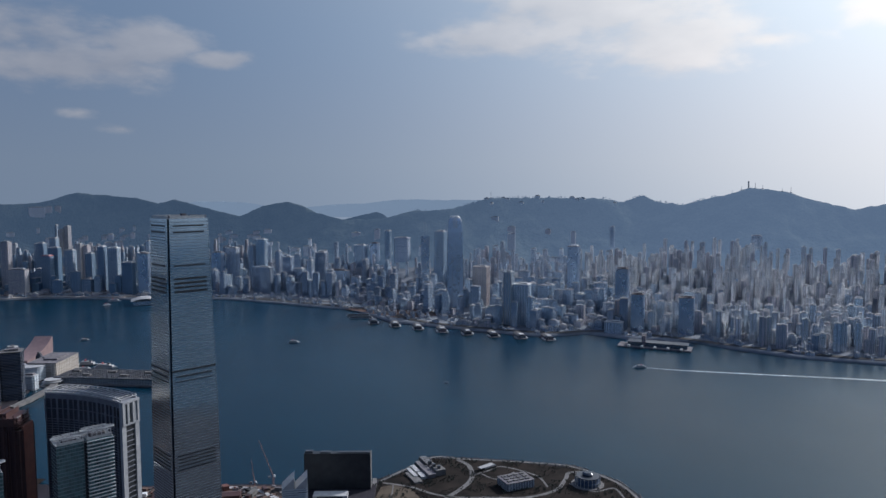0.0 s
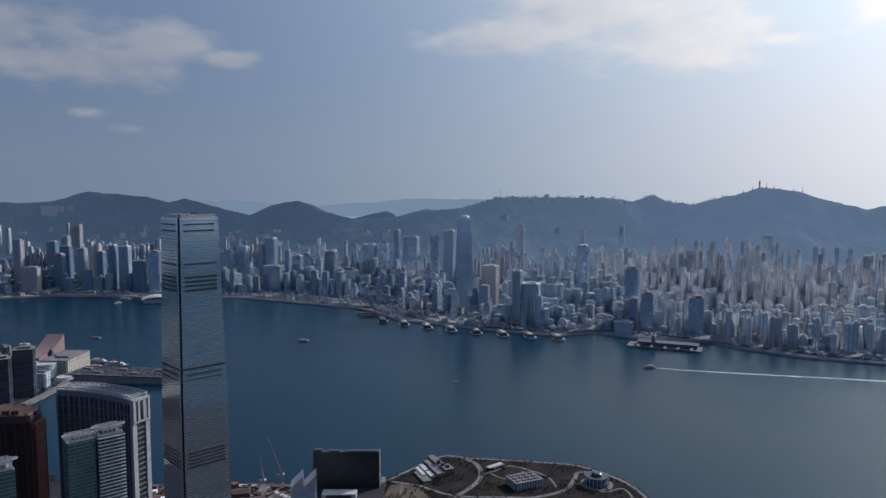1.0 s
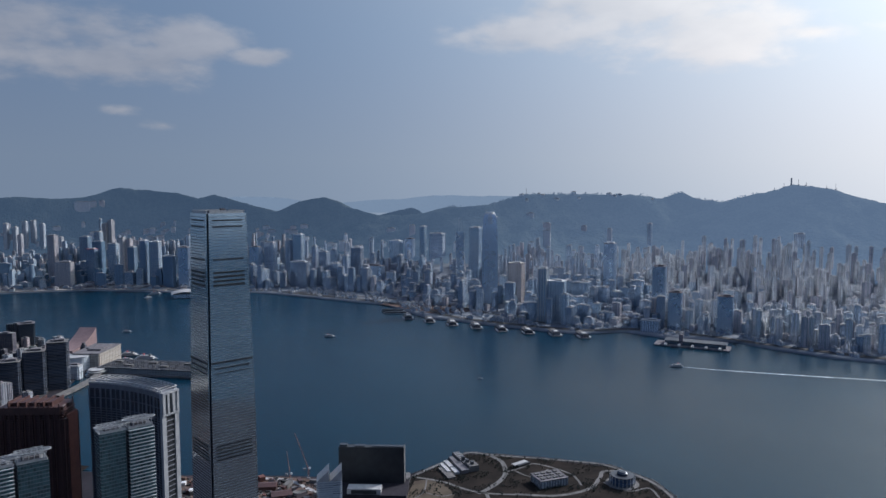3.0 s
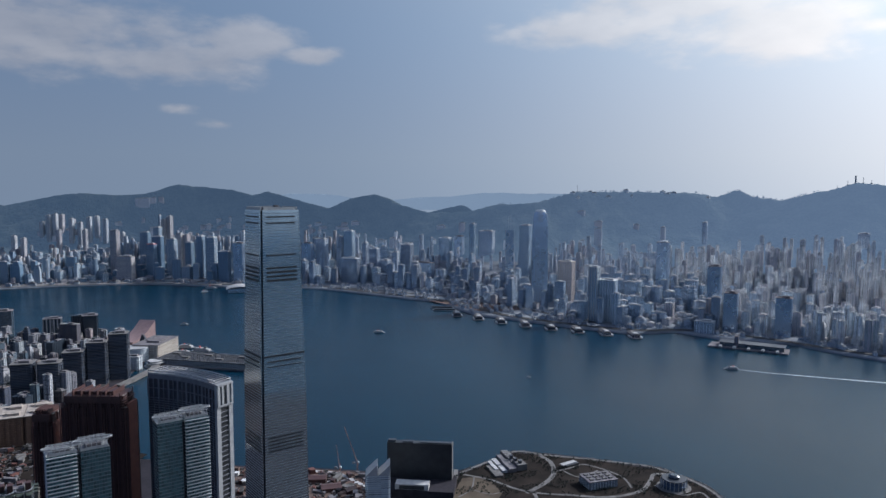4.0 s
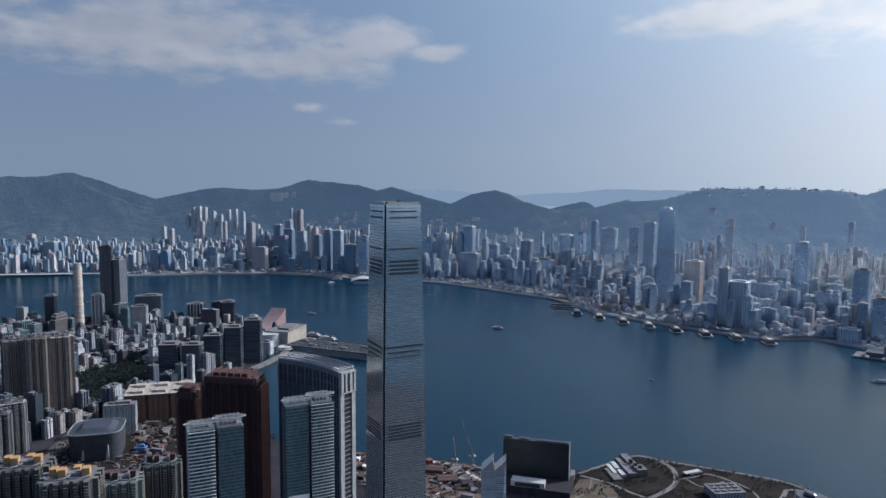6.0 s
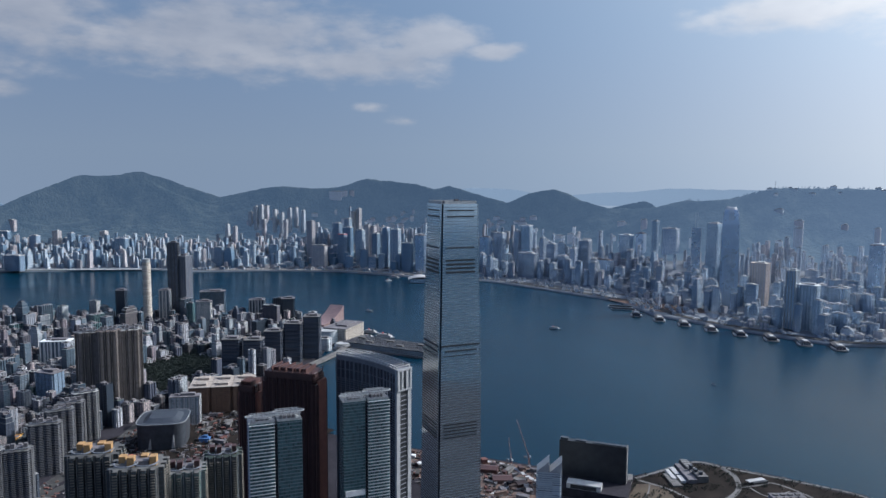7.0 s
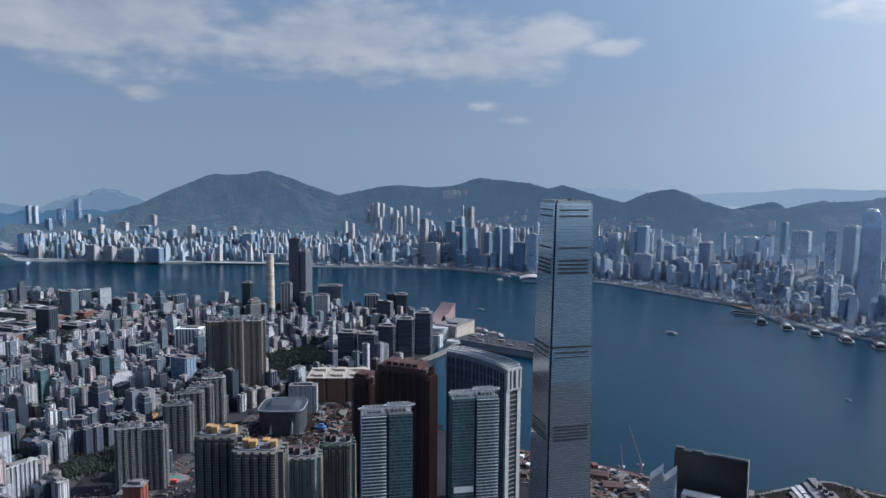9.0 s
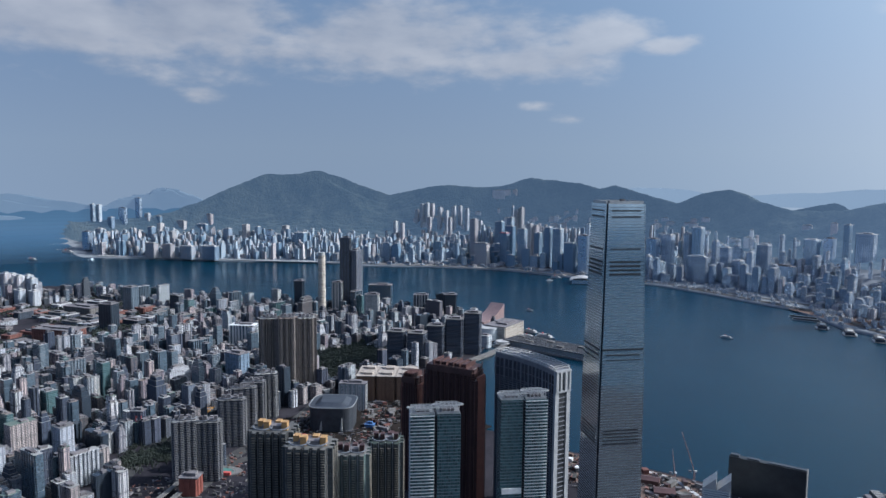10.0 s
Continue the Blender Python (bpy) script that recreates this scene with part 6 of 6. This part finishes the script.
clumps(spots, "campus_trees", "dark trees between the campus blocks", (4, 8), per=6)
spots = []
while len(spots) < 1500:
    if len(spots) < 600:   # the dark grove beside the elevated road
        x, y = leaf_rng.gauss(-694, 26), leaf_rng.gauss(-407, 40)
    else:
        x, y = leaf_rng.uniform(-1500, -560), leaf_rng.uniform(-620, 500)
    if len(spots) < 600 and free(x, y, 0) or kowloon_tree(x, y):
        spots.append((x, y, 4))
clumps(spots, "street_trees", "dark street trees between the blocks", (2.5, 5), per=5)

EDGE_LINE = [p for p in curve_points([(250, 200), (268, 240), (300, 292), (338, 352), (400, 357), (485, 356), (560, 350), (613, 343), (650, 312), (681, 286), (700, 250), (716, 214), (738, 130), (752, 80)], 14)]
rocks = Mesh()
for p in EDGE_LINE:
    for k in range(7):
        x, y, r = p.x + leaf_rng.uniform(-4, 6), p.y + leaf_rng.uniform(-2, 7), leaf_rng.uniform(0.8, 2.4)
        k0 = len(rocks.v)
        for dx, dy, dz in ((1, 0.1, 0), (-0.2, 1, 0), (-1, -0.2, 0), (0.2, -1, 0), (0.1, 0.1, 0.9), (0, 0, -0.8)):
            rocks.v.append((x + dx * r * leaf_rng.uniform(0.7, 1.2), y + dy * r * leaf_rng.uniform(0.7, 1.2), leaf_rng.uniform(0.6, 3.0) + dz * r))
        for f in ((0, 1, 4), (1, 2, 4), (2, 3, 4), (3, 0, 4), (1, 0, 5), (2, 1, 5), (3, 2, 5), (0, 3, 5)):
            rocks.face([k0 + i for i in f])
tagged(new("shore_rocks", rocks.data("shore_rocks", M_PATH)), "grey boulders heaped along the sea wall", "rocks", kind="stuff")
spots = []
for p in EDGE_LINE[::2]:
    if leaf_rng.random() < 0.75:
        spots.append((p.x - leaf_rng.uniform(9, 13) * (1 if p.x > 560 else -0.4), p.y - leaf_rng.uniform(9, 15), 4.1))
clumps(spots, "promenade_trees", "young dark trees lining the shore promenade", (1.8, 3.2))

# ---- building site, crane, roads ----
site_rng = random.Random(21)
for i in range(400):
    if i < 110:
        x, y = site_rng.uniform(-140, 130), site_rng.uniform(20, 165)
    else:
        x, y = site_rng.uniform(-680, -330), site_rng.uniform(-270, 150)
    if not free(x, y, 4) or not in_coast(x, y + 15):
        continue
    mt = site_rng.choice((M_PATH, M_REDSOIL, M_ROAD, M_BROWN, M_REDBRICK, M_ROOF, M_ROOF, M_GROUND, M_WHITE if i % 5 == 0 else M_PATH, M_BLUE if i % 19 == 0 else M_BROWN))
    a, b, h = site_rng.uniform(4, 24), site_rng.uniform(3, 10), site_rng.uniform(1.5, 8)
    t = Mesh().stack([(rect(0, 0, a, b), 0), (rect(0, 0, a, b), h), (rect(0, 0, a + 0.8, b + 0.8), h + 0.05), (rect(0, 0, a + 0.8, b + 0.8), h + 0.5)])
    ob = new("site_hut", t.data("site_hut", mt))
    ob.location, ob.rotation_euler = (x, y, 4.1), (0, 0, site_rng.uniform(0, 3))
    tagged(ob, "flat-roofed site hut among building rubble", "hut", "site huts")


M_CRANE = plain("faded_red_paint", (0.16, 0.08, 0.07), (0.24, 0.13, 0.11), 0.6, 0.2)


def crane(x, y, h, jib, turn):
    t = thing("tower_crane", x, y, 4, turn, "red and white lattice construction crane with raised jib", "crane")
    part("base", Mesh().box(0, 0, 0, 6, 6, 2).data("base", M_ROOF), t)
    mast = Mesh()
    for dx, dy in ((-1, -1), (1, -1), (1, 1), (-1, 1)):
        mast.beam((dx, dy, 4), (dx, dy, h), 0.25)
    for z in np.arange(4, h - 3, 3):
        mast.beam((-1, -1, z), (1, -1, z + 3), 0.16).beam((1, 1, z), (-1, 1, z + 3), 0.16)
    part("mast", mast.data("mast", M_CRANE), t)
    part("cab", Mesh().box(2, 0, h, 3, 2.4, 3).data("cab", M_WHITE), t)
    arm = Mesh()
    for dy in (-0.9, 0.9):
        arm.beam((0, dy, h), (jib[0], 0, jib[1]), 0.28)
    arm.beam((0, 0, h + 2), (jib[0] * 0.98, 0, jib[1]), 0.3)
    part("jib", arm.data("jib", M_CRANE), t)
    part("counterweight", Mesh().box(-7, 0, h - 2, 5, 3, 3).data("counterweight", M_ROOF), t)


ribbon("site_road", [(-60, 140), (-7, 158), (41, 163), (63, 156), (110, 128), (140, 120)], 8, 4.6, M_PALE, "pale site road along the shore", "road")
ribbon("site_road", [(63, 156), (50, 120), (85, 82), (70, 40)], 6, 4.65, M_PALE, "pale curving site road", "road")
ribbon("path", [(250, 236), (258, 200), (262, 150), (264, 96)], 8, 4.5, M_PATH, "pale path beside the museum park", "path")
for x, y, a, b, hh, way_ in ((66, 96, 34, 22, 6, 30), (24, 120, 40, 20, 7, 18), (-30, 110, 46, 24, 8, 24), (100, 96, 20, 14, 5, 60), (-80, 100, 36, 22, 7, 10)):
    shed = thing("site_hall", x, y, 4.1, way_, "long maroon site hall with a low ridged roof", "hall", "site halls")
    part("wall", Mesh().box(0, 0, 0, a, b, hh).data("wall", M_BROWN), shed)
    part("roof", Mesh().stack([(rect(0, 0, a + 1.5, b + 1.5), hh), (rect(0, 0, a + 1.5, b + 1.5), hh + 0.5), (rect(0, 0, a, 0.6), hh + 3.5)]).data("roof", M_BROWN), shed)
crane(82, 176, 18, (-24, 84), 10)
crane(52, 165, 10, (-6, 52), 0)
for pts, wd in (([(-300, -900), (-420, -560), (-520, -400), (-590, -300), (-640, -160), (-720, -20), (-780, 60), (-880, 60)], 26), ([(-480, -480), (-560, -300), (-520, -160), (-420, -60), (-330, 40)], 18),
                ([(-560, -560), (-700, -420), (-900, -240), (-1150, 0), (-1330, 300)], 20), ([(-800, -620), (-1100, -330), (-1450, 40), (-1650, 420)], 24),
                ([(-640, 60), (-700, 250), (-720, 420), (-800, 600), (-900, 800)], 16), ([(-1000, -760), (-1400, -420), (-1900, -60)], 22)):
    road_z = 4.2 + 0.001 * wd + 0.00013 * (pts[0][0] % 100)
    ribbon("road", pts, wd, road_z, M_ROAD, "dark asphalt city road", "road")
for off in (0, 26):
    ribbon("viaduct", [(-330 - off, -860), (-440 - off, -560), (-530 - off, -410), (-575 - off, -330)], 9, 12, M_PATH, "pale raised road deck", "viaduct", thick=1.6)
tr_ = thing("sports_ground", -545, -362, 4.1, 40, "oval playground with green court and red seating", "playground")
part("track", Mesh().stack([([(44 * x, 22 * y) for x, y in ring], 0), ([(44 * x, 22 * y) for x, y in ring], 1.5)]).data("track", M_PATH), tr_)
part("court", Mesh().stack([([(30 * x, 12 * y) for x, y in ring], 1.5), ([(30 * x, 12 * y) for x, y in ring], 1.8)]).data("court", M_COURT), tr_)
part("stand", Mesh().box(8, -16, 1.5, 40, 7, 5).data("stand", M_RED), tr_)
block("market_block", -812, -262, 4, 40, 70, 34, 26, M_OFFICE, "low block with an orange and yellow striped roof", "market", cap=M_ORANGE, top=M_GOLD)
block("red_house", -498, -437, 4, 40, 30, 24, 30, M_DARKRED, "dark red corner block with flat roof", "house", cap=M_ROOF)
sg = block("sign_house", -784, -393, 4, 40, 22, 16, 62, M_TILE, "apartment house with a tall red advertising wall", "apartment building")
part("sign_panel", Mesh().box(4, -8.4, 14, 12, 0.8, 40).data("sign_panel", M_RED), sg, "red sign panel with pale bars")
for i in range(4):
    part("sign_bar", Mesh().box(4, -8.9, 18 + i * 9, 7, 0.4, 4.5).data("sign_bar", M_WHITE), sg)
block("site_shed", -520, -30, 4, 30, 18, 10, 6, M_BLUE, "building with a bright blue tarpaulin roof", "shed", cap=M_BLUE, top=M_BLUE)
block("fire_station", -560, -190, 4, 30, 40, 20, 14, M_TILE, "low grey block with a red and white end", "station", cap=M_RED)

# loose building rubble, stacks and barriers, too many to count
rubble = Mesh()
for i in range(3200):
    x, y = (site_rng.uniform(-140, 130), site_rng.uniform(10, 165)) if i % 4 == 0 else (site_rng.uniform(-690, -330), site_rng.uniform(-270, 160))
    if i % 5 == 1:
        x, y = site_rng.uniform(-600, -300), site_rng.uniform(-560, -290)
        if not free(x, y, 0):
            continue
    if math.hypot(x + 585, y + 72) < 52 or not in_coast(x, y + 12):
        continue
    rubble.box(x, y, 4, site_rng.uniform(1, 9), site_rng.uniform(0.8, 4), site_rng.uniform(0.5, 4), site_rng.choice((0, 0, 1, 1, 2, 3, 4)), site_rng.choice((0.6, 0.7, 2.2, site_rng.uniform(0, 3))))
tagged(new("site_rubble", rubble.data("site_rubble", M_ROAD, M_ROOF, M_REDSOIL, M_PATH, M_REDBRICK)), "grey and brown building rubble and stacked material", "rubble", kind="stuff")

# ---- boats, wakes, piers ----


def ferry(x, y, turn, length, label, group=""):
    fx, fy, fz, s = far(x, y, 0)
    t = thing("ferry", fx, fy, fz, turn, label, "boat", group, s)
    L, W = length / 2, length * 0.13
    hull = [(-L, -W * 0.8), (L * 0.6, -W), (L, 0), (L * 0.6, W), (-L, W * 0.8)]
    part("hull", Mesh().stack([(grown(hull, 0.92), -1), (hull, length * 0.06)]).data("hull", M_STEEL), t)
    part("cabin", Mesh().box(-L * 0.1, 0, length * 0.06, length * 0.7, W * 1.6, length * 0.07).data("cabin", M_PALE), t)
    part("upper_deck", Mesh().box(-L * 0.15, 0, length * 0.13, length * 0.5, W * 1.4, length * 0.05).data("upper_deck", M_PALE), t)
    part("wheelhouse", Mesh().box(L * 0.25, 0, length * 0.18, length * 0.1, W, length * 0.05).data("wheelhouse", M_DARK), t)
    part("funnel", Mesh().box(-L * 0.3, 0, length * 0.18, length * 0.06, W * 0.4, length * 0.08).data("funnel", M_RED), t)


ferry(828, 1150, 195, 42, "white passenger ferry under way with a long wake")
ribbon("wake", [(846, 1152), (930, 1135), (1080, 1121), (1240, 1108)], 4, 0.25, M_FOAM, "long white foam wake on the water", "wake", end=11)
ribbon("wake", [(1240, 1110), (1480, 1090), (1800, 1050)], 12, 0.2, M_OLDFOAM, "fading pale foam wake", "wake", end=24)
for x, y, a, l in ((-310, 1352, 10, 42), (286, 911, 0, 14), (-1060, 1290, 20, 34), (-742, 933, 8, 70), (-822, 965, 8, 60), (-790, 905, 12, 46), (-4200, 495, 40, 60), (-4240, 905, 30, 70), (-4480, 800, 40, 90),
                   (-1467, 2030, 60, 40), (-1720, 2215, 30, 40), (-1500, 2140, 20, 60), (840, 1180, 0, 8)):
    ferry(x, y, a, l, "small grey and white boat on the dark harbour" if l < 40 else "grey and white ferry lying on the harbour", "harbour boats")


def ferry_pier(x, y, turn, label):
    t = thing("ferry_pier", x, y, 0, turn, label, "pier", "ferry piers")
    part("deck", Mesh().box(0, 0, -3, 34, 84, 5).data("deck", M_PATH), t)
    part("hall", Mesh().box(0, 4, 2, 26, 66, 7).data("hall", M_TILE), t)
    p = rect(0, 4, 29, 70)
    part("roof", Mesh().stack([(p, 9), (p, 10), ([(q * 0.35, w_) for q, w_ in p], 14)]).data("roof", M_PATH), t)
    part("upper_hall", Mesh().box(0, -14, 10, 16, 24, 6).data("upper_hall", M_PALE), t)
    for sx in (-18.5, 18.5):
        part("berthed_boat", Mesh().stack([([(sx - 2.5, -30), (sx, -36), (sx + 2.5, -30), (sx + 2.5, 6), (sx - 2.5, 6)], -1), ([(sx - 3, -30), (sx, -38), (sx + 3, -30), (sx + 3, 6), (sx - 3, 6)], 4)]).data("boat", M_STEEL), t)


for i in range(8):
    u = i / 7
    ferry_pier(-130 + u * 690, 1760 - 225 * u - 40 * math.sin(u * 3.1), 18, "ferry pier with long hall and pale roof")
for x, y in ((-205, 1850), (-230, 1900)):
    tp = thing("jetty", x, y, 0, 100, "long narrow dark jetty", "pier")
    part("deck", Mesh().box(0, 0, -3, 16, 100, 6).data("deck", M_STEEL), tp)
    part("hall", Mesh().box(0, 0, 3, 12, 90, 5).data("hall", M_DARK), tp)
t = thing("ferry_terminal", 915, 1440, 0, -15, "broad dark ferry terminal on the water with a small tower", "pier")
part("deck", Mesh().box(0, 0, -3, 236, 74, 7).data("deck", M_ROOF), t)
part("hall", Mesh().box(10, 6, 4, 190, 44, 12).data("hall", M_OFFICE), t)
part("roof", Mesh().box(10, 6, 16, 196, 50, 1.5).data("roof", M_SLATE), t)
part("tower", Mesh().box(-34, -14, 4, 12, 10, 36).data("tower", M_HIGH), t)
for i in range(5):
    part("boarding_bridge", Mesh().box(-80 + i * 42, -32, 4, 8, 26, 5).data("bridge", M_STEEL), t)
patch("reclaimed_land", [(-330, 2040), (-155, 2180), (112, 2131), (125, 1930), (-53, 1850), (-205, 1960)], 4.8, M_REDSOIL, "bare reddish reclaimed land", "ground")
for pts, wd in (([(-900, 2290), (-480, 2150), (-180, 2010), (40, 1800), (300, 1680), (560, 1620), (760, 1670), (1000, 1590), (1200, 1470), (1560, 1330), (2000, 1360)], 26), ([(-1000, 2330), (-480, 2230), (-100, 2120), (180, 1900), (420, 1720)], 18)):
    ribbon("road", pts, wd, 6.5, M_ROAD, "dark shore road", "road")

ribbon("promenade", QUAY, 16, 9, M_PATH, "pale raised harbour promenade", "promenade", thick=8)
ribbon("road", [(-4090, 840), (-3720, 1075), (-3330, 1325), (-3050, 1500), (-2850, 1640), (-2620, 1800)], 24, 10, M_PALE, "pale raised shore road", "viaduct", thick=3, remote=True)
ribbon("road", [(-2620, 1810), (-2330, 2000), (-1900, 2230), (-1360, 2260), (-1010, 2330)], 22, 9, M_PATH, "pale shore road", "road", thick=2, remote=True)
site = Mesh()
bare = [(-2790, 1735), (-2560, 1800), (-2310, 1975), (-1900, 2185), (-1500, 2215), (-1520, 2330), (-1950, 2330), (-2330, 2180), (-2640, 1990)]
site.prism([far(x, y, 6)[:2] for x, y in bare][::-1], 20, 30)
site.v = [far(*bare[len(bare) - 1 - i % len(bare)], 2 if i < len(bare) else 7.5)[:3] for i in range(len(site.v))]
tagged(new("reclaimed_shore", site.data("reclaimed_shore", M_BARE)), "pale bare building land along the far shore", "ground", kind="structure")
for i in range(46):   # huts, sheds and halls on it
    u, v = site_rng.random(), site_rng.uniform(0.15, 0.85)
    x, y = -2600 + 1050 * u, 1800 + 400 * min(1.0, u * 1.5) + 130 * v
    block("shore_shed", x, y, 7, site_rng.choice((10, 35, 60)), site_rng.uniform(14, 46), site_rng.uniform(10, 20), site_rng.choice((5, 7, 10, 14)), site_rng.choice((M_WHITEBAND, M_ISLE_WARM, M_PALE, M_ISLE)),
          "low pale shed on bare shore land", "shed", group="shore sheds")

# big wheel on the shore
t = thing("observation_wheel", -80, 1935, 4, 102, "white observation wheel seen edge-on", "ferris wheel")
rim = Mesh()
for i in range(40):
    a, c = 2 * math.pi * i / 40, 2 * math.pi * (i + 1) / 40
    for yy in (-1.5, 1.5):
        rim.beam((28 * math.cos(a), yy, 33 + 28 * math.sin(a)), (28 * math.cos(c), yy, 33 + 28 * math.sin(c)), 0.6)
part("rim", rim.data("rim", M_WHITE), t)
for i in range(16):
    a = 2 * math.pi * i / 16
    part("spoke", Mesh().beam((0, 0, 33), (28 * math.cos(a), 0, 33 + 28 * math.sin(a)), 0.3).data("spoke", M_WHITE), t)
    part("gondola", Mesh().box(30.5 * math.cos(a), 0, 32 + 30 * math.sin(a), 3, 3, 2.6).data("gondola", M_WHITE), t)
for sx in (-1, 1):
    for sy in (-1, 1):
        part("leg", Mesh().beam((sx * 14, sy * 9, 0), (0, sy * 2.5, 33), 0.9).data("leg", M_WHITE), t)

# ---- houses and masts on the hills ----


def hill_house(x, y, w_, d, h, mat, label, z=None):
    """A block turned to face the camera, 7 degrees off, to fit its view; founded deep enough on the lower side."""
    turn = math.degrees(math.atan2(EYE.x - x, y - EYE.y)) - 7
    block("hill_block", x, y, (island_height(x, y) if z is None else z) - 20, turn, w_, d, h + 18, mat, label, "apartment block", group="hill houses")


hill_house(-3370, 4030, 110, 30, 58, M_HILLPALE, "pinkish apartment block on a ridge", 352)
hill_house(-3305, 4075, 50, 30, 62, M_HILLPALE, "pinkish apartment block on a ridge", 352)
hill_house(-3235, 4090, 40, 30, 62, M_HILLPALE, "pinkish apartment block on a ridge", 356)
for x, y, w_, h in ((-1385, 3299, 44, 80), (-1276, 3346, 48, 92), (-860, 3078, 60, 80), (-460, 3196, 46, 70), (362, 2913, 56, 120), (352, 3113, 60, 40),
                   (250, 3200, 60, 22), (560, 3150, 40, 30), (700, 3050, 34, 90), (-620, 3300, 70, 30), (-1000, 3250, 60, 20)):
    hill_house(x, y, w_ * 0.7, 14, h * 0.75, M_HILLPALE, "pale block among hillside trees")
hill_rng = random.Random(8)
made = 0
while made < 26:
    x, y = hill_rng.uniform(-1400, 1500), hill_rng.uniform(2700, 4000)
    z = island_height(x, y)
    if 105 < z < 190 and free(x, y, 15):
        hill_house(x, y, hill_rng.uniform(14, 30), 14, hill_rng.choice((10, 16, 26, 44)), M_VILLA, "pale house among hillside trees", z)
        made += 1
made = 0
while made < 16:   # villas and low flats along the crest
    x, y = hill_rng.uniform(120, 980), hill_rng.uniform(3050, 3560)
    z = island_height(x, y)
    if 440 < z < 490 and free(x, y, 12):
        hill_house(x, y, hill_rng.uniform(12, 34), 12, hill_rng.choice((4, 5, 7, 9, 13)), M_VILLA, "pale villa among the trees of the upper slope", z)
        made += 1
made = 0
while made < 60:   # terraces of flats on the slopes behind the eastern shore
    x, y = hill_rng.uniform(-3700, -1300), hill_rng.uniform(2700, 4000)
    z = island_height(x, y)
    if 110 < z < 260 and free(x, y, 14):
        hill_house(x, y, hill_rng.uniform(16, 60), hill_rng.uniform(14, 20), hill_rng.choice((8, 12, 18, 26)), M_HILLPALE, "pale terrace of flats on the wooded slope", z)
        made += 1
# trees about the hill houses and along the crest
spots = []
for ob in [o for o in bpy.data.objects if o.name.startswith("hill_block") and o.parent is None]:
    for i in range(8):
        spots.append((ob.location.x + leaf_rng.uniform(-40, 40), ob.location.y - leaf_rng.uniform(14, 30), ob.location.z - leaf_rng.uniform(9, 16)))
while len(spots) < 1500:
    x, y = leaf_rng.uniform(-300, 1500), leaf_rng.uniform(3150, 3750)
    z = island_height(x, y)
    if z > 400 and noise.noise(Vector((x / 80, y / 80, 1))) > 0.0:
        spots.append(far(x, y, z - 2)[:3])
# the trees share the hills' material, so the haze glow is in them too
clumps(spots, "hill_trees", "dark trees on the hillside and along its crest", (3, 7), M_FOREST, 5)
for x, y, h, r in ((1632, 3077, 40, 3.2), (1600, 3090, 22, 0.7), (1665, 3070, 30, 0.7), (1700, 3060, 18, 0.7), (1560, 3120, 16, 0.7), (1831, 3019, 30, 0.6), (1790, 3030, 18, 0.6), (210, 3405, 40, 0.7)):
    fx, fy, fz, s = far(x, y, island_height(x, y) - 3)
    t = thing("radio_mast", fx, fy, fz, 0, "thin grey radio mast on the summit", "mast", "summit masts", s)
    part("pole", Mesh().beam((0, 0, 0), (0, 0, h), r).data("pole", M_STEEL), t)
    part("hut", Mesh().box(0, 0, 0, 9, 7, 4).data("hut", M_PALE), t)
    part("dish", Mesh().box(0, -r - 0.5, h * 0.7, 3, 1, 3).data("dish", M_WHITE), t)

# ---- islands in the far distance ----


def far_island(name, x, y, h, sx, sy, turn, seed, label):
    m = Mesh()
    n = 34
    c, s = math.cos(radians(turn)), math.sin(radians(turn))
    for i in range(n):
        for j in range(n):
            u, v = i / (n - 1) * 2 - 1, j / (n - 1) * 2 - 1
            d = math.sqrt(u * u + v * v)
            z = h * max(0, 1 - d ** 1.3) * (1 + 0.55 * noise.fractal(Vector((u * 2.2 + seed, v * 2.2, 0)), 0.9, 2.0, 4)) - 12
            m.v.append(far(x + c * u * sx - s * v * sy, y + s * u * sx + c * v * sy, z)[:3])
    for i in range(n - 1):
        for j in range(n - 1):
            m.face((i * n + j, (i + 1) * n + j, (i + 1) * n + j + 1, i * n + j + 1))
    # the haze over these islands is the emission set into M_DISTANT
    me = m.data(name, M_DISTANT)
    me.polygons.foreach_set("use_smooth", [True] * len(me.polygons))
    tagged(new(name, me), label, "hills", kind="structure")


far_island("backdrop_island", -10240, 4250, 330, 1100, 700, 20, 2.0, "faint blue island hill in the haze")
far_island("backdrop_headland", -10900, 1900, 210, 1900, 900, 60, 5.0, "faint blue headland in the haze")
far_island("backdrop_point", -9000, 1350, 90, 800, 500, 30, 9.0, "low hazy point of land")
far_island("backdrop_range", -900, 15000, 345, 7000, 1200, 0, 12.0, "pale distant mountains behind the island")
far_island("backdrop_range", -9000, 14500, 350, 5000, 1200, 30, 15.0, "pale distant mountains behind the island")
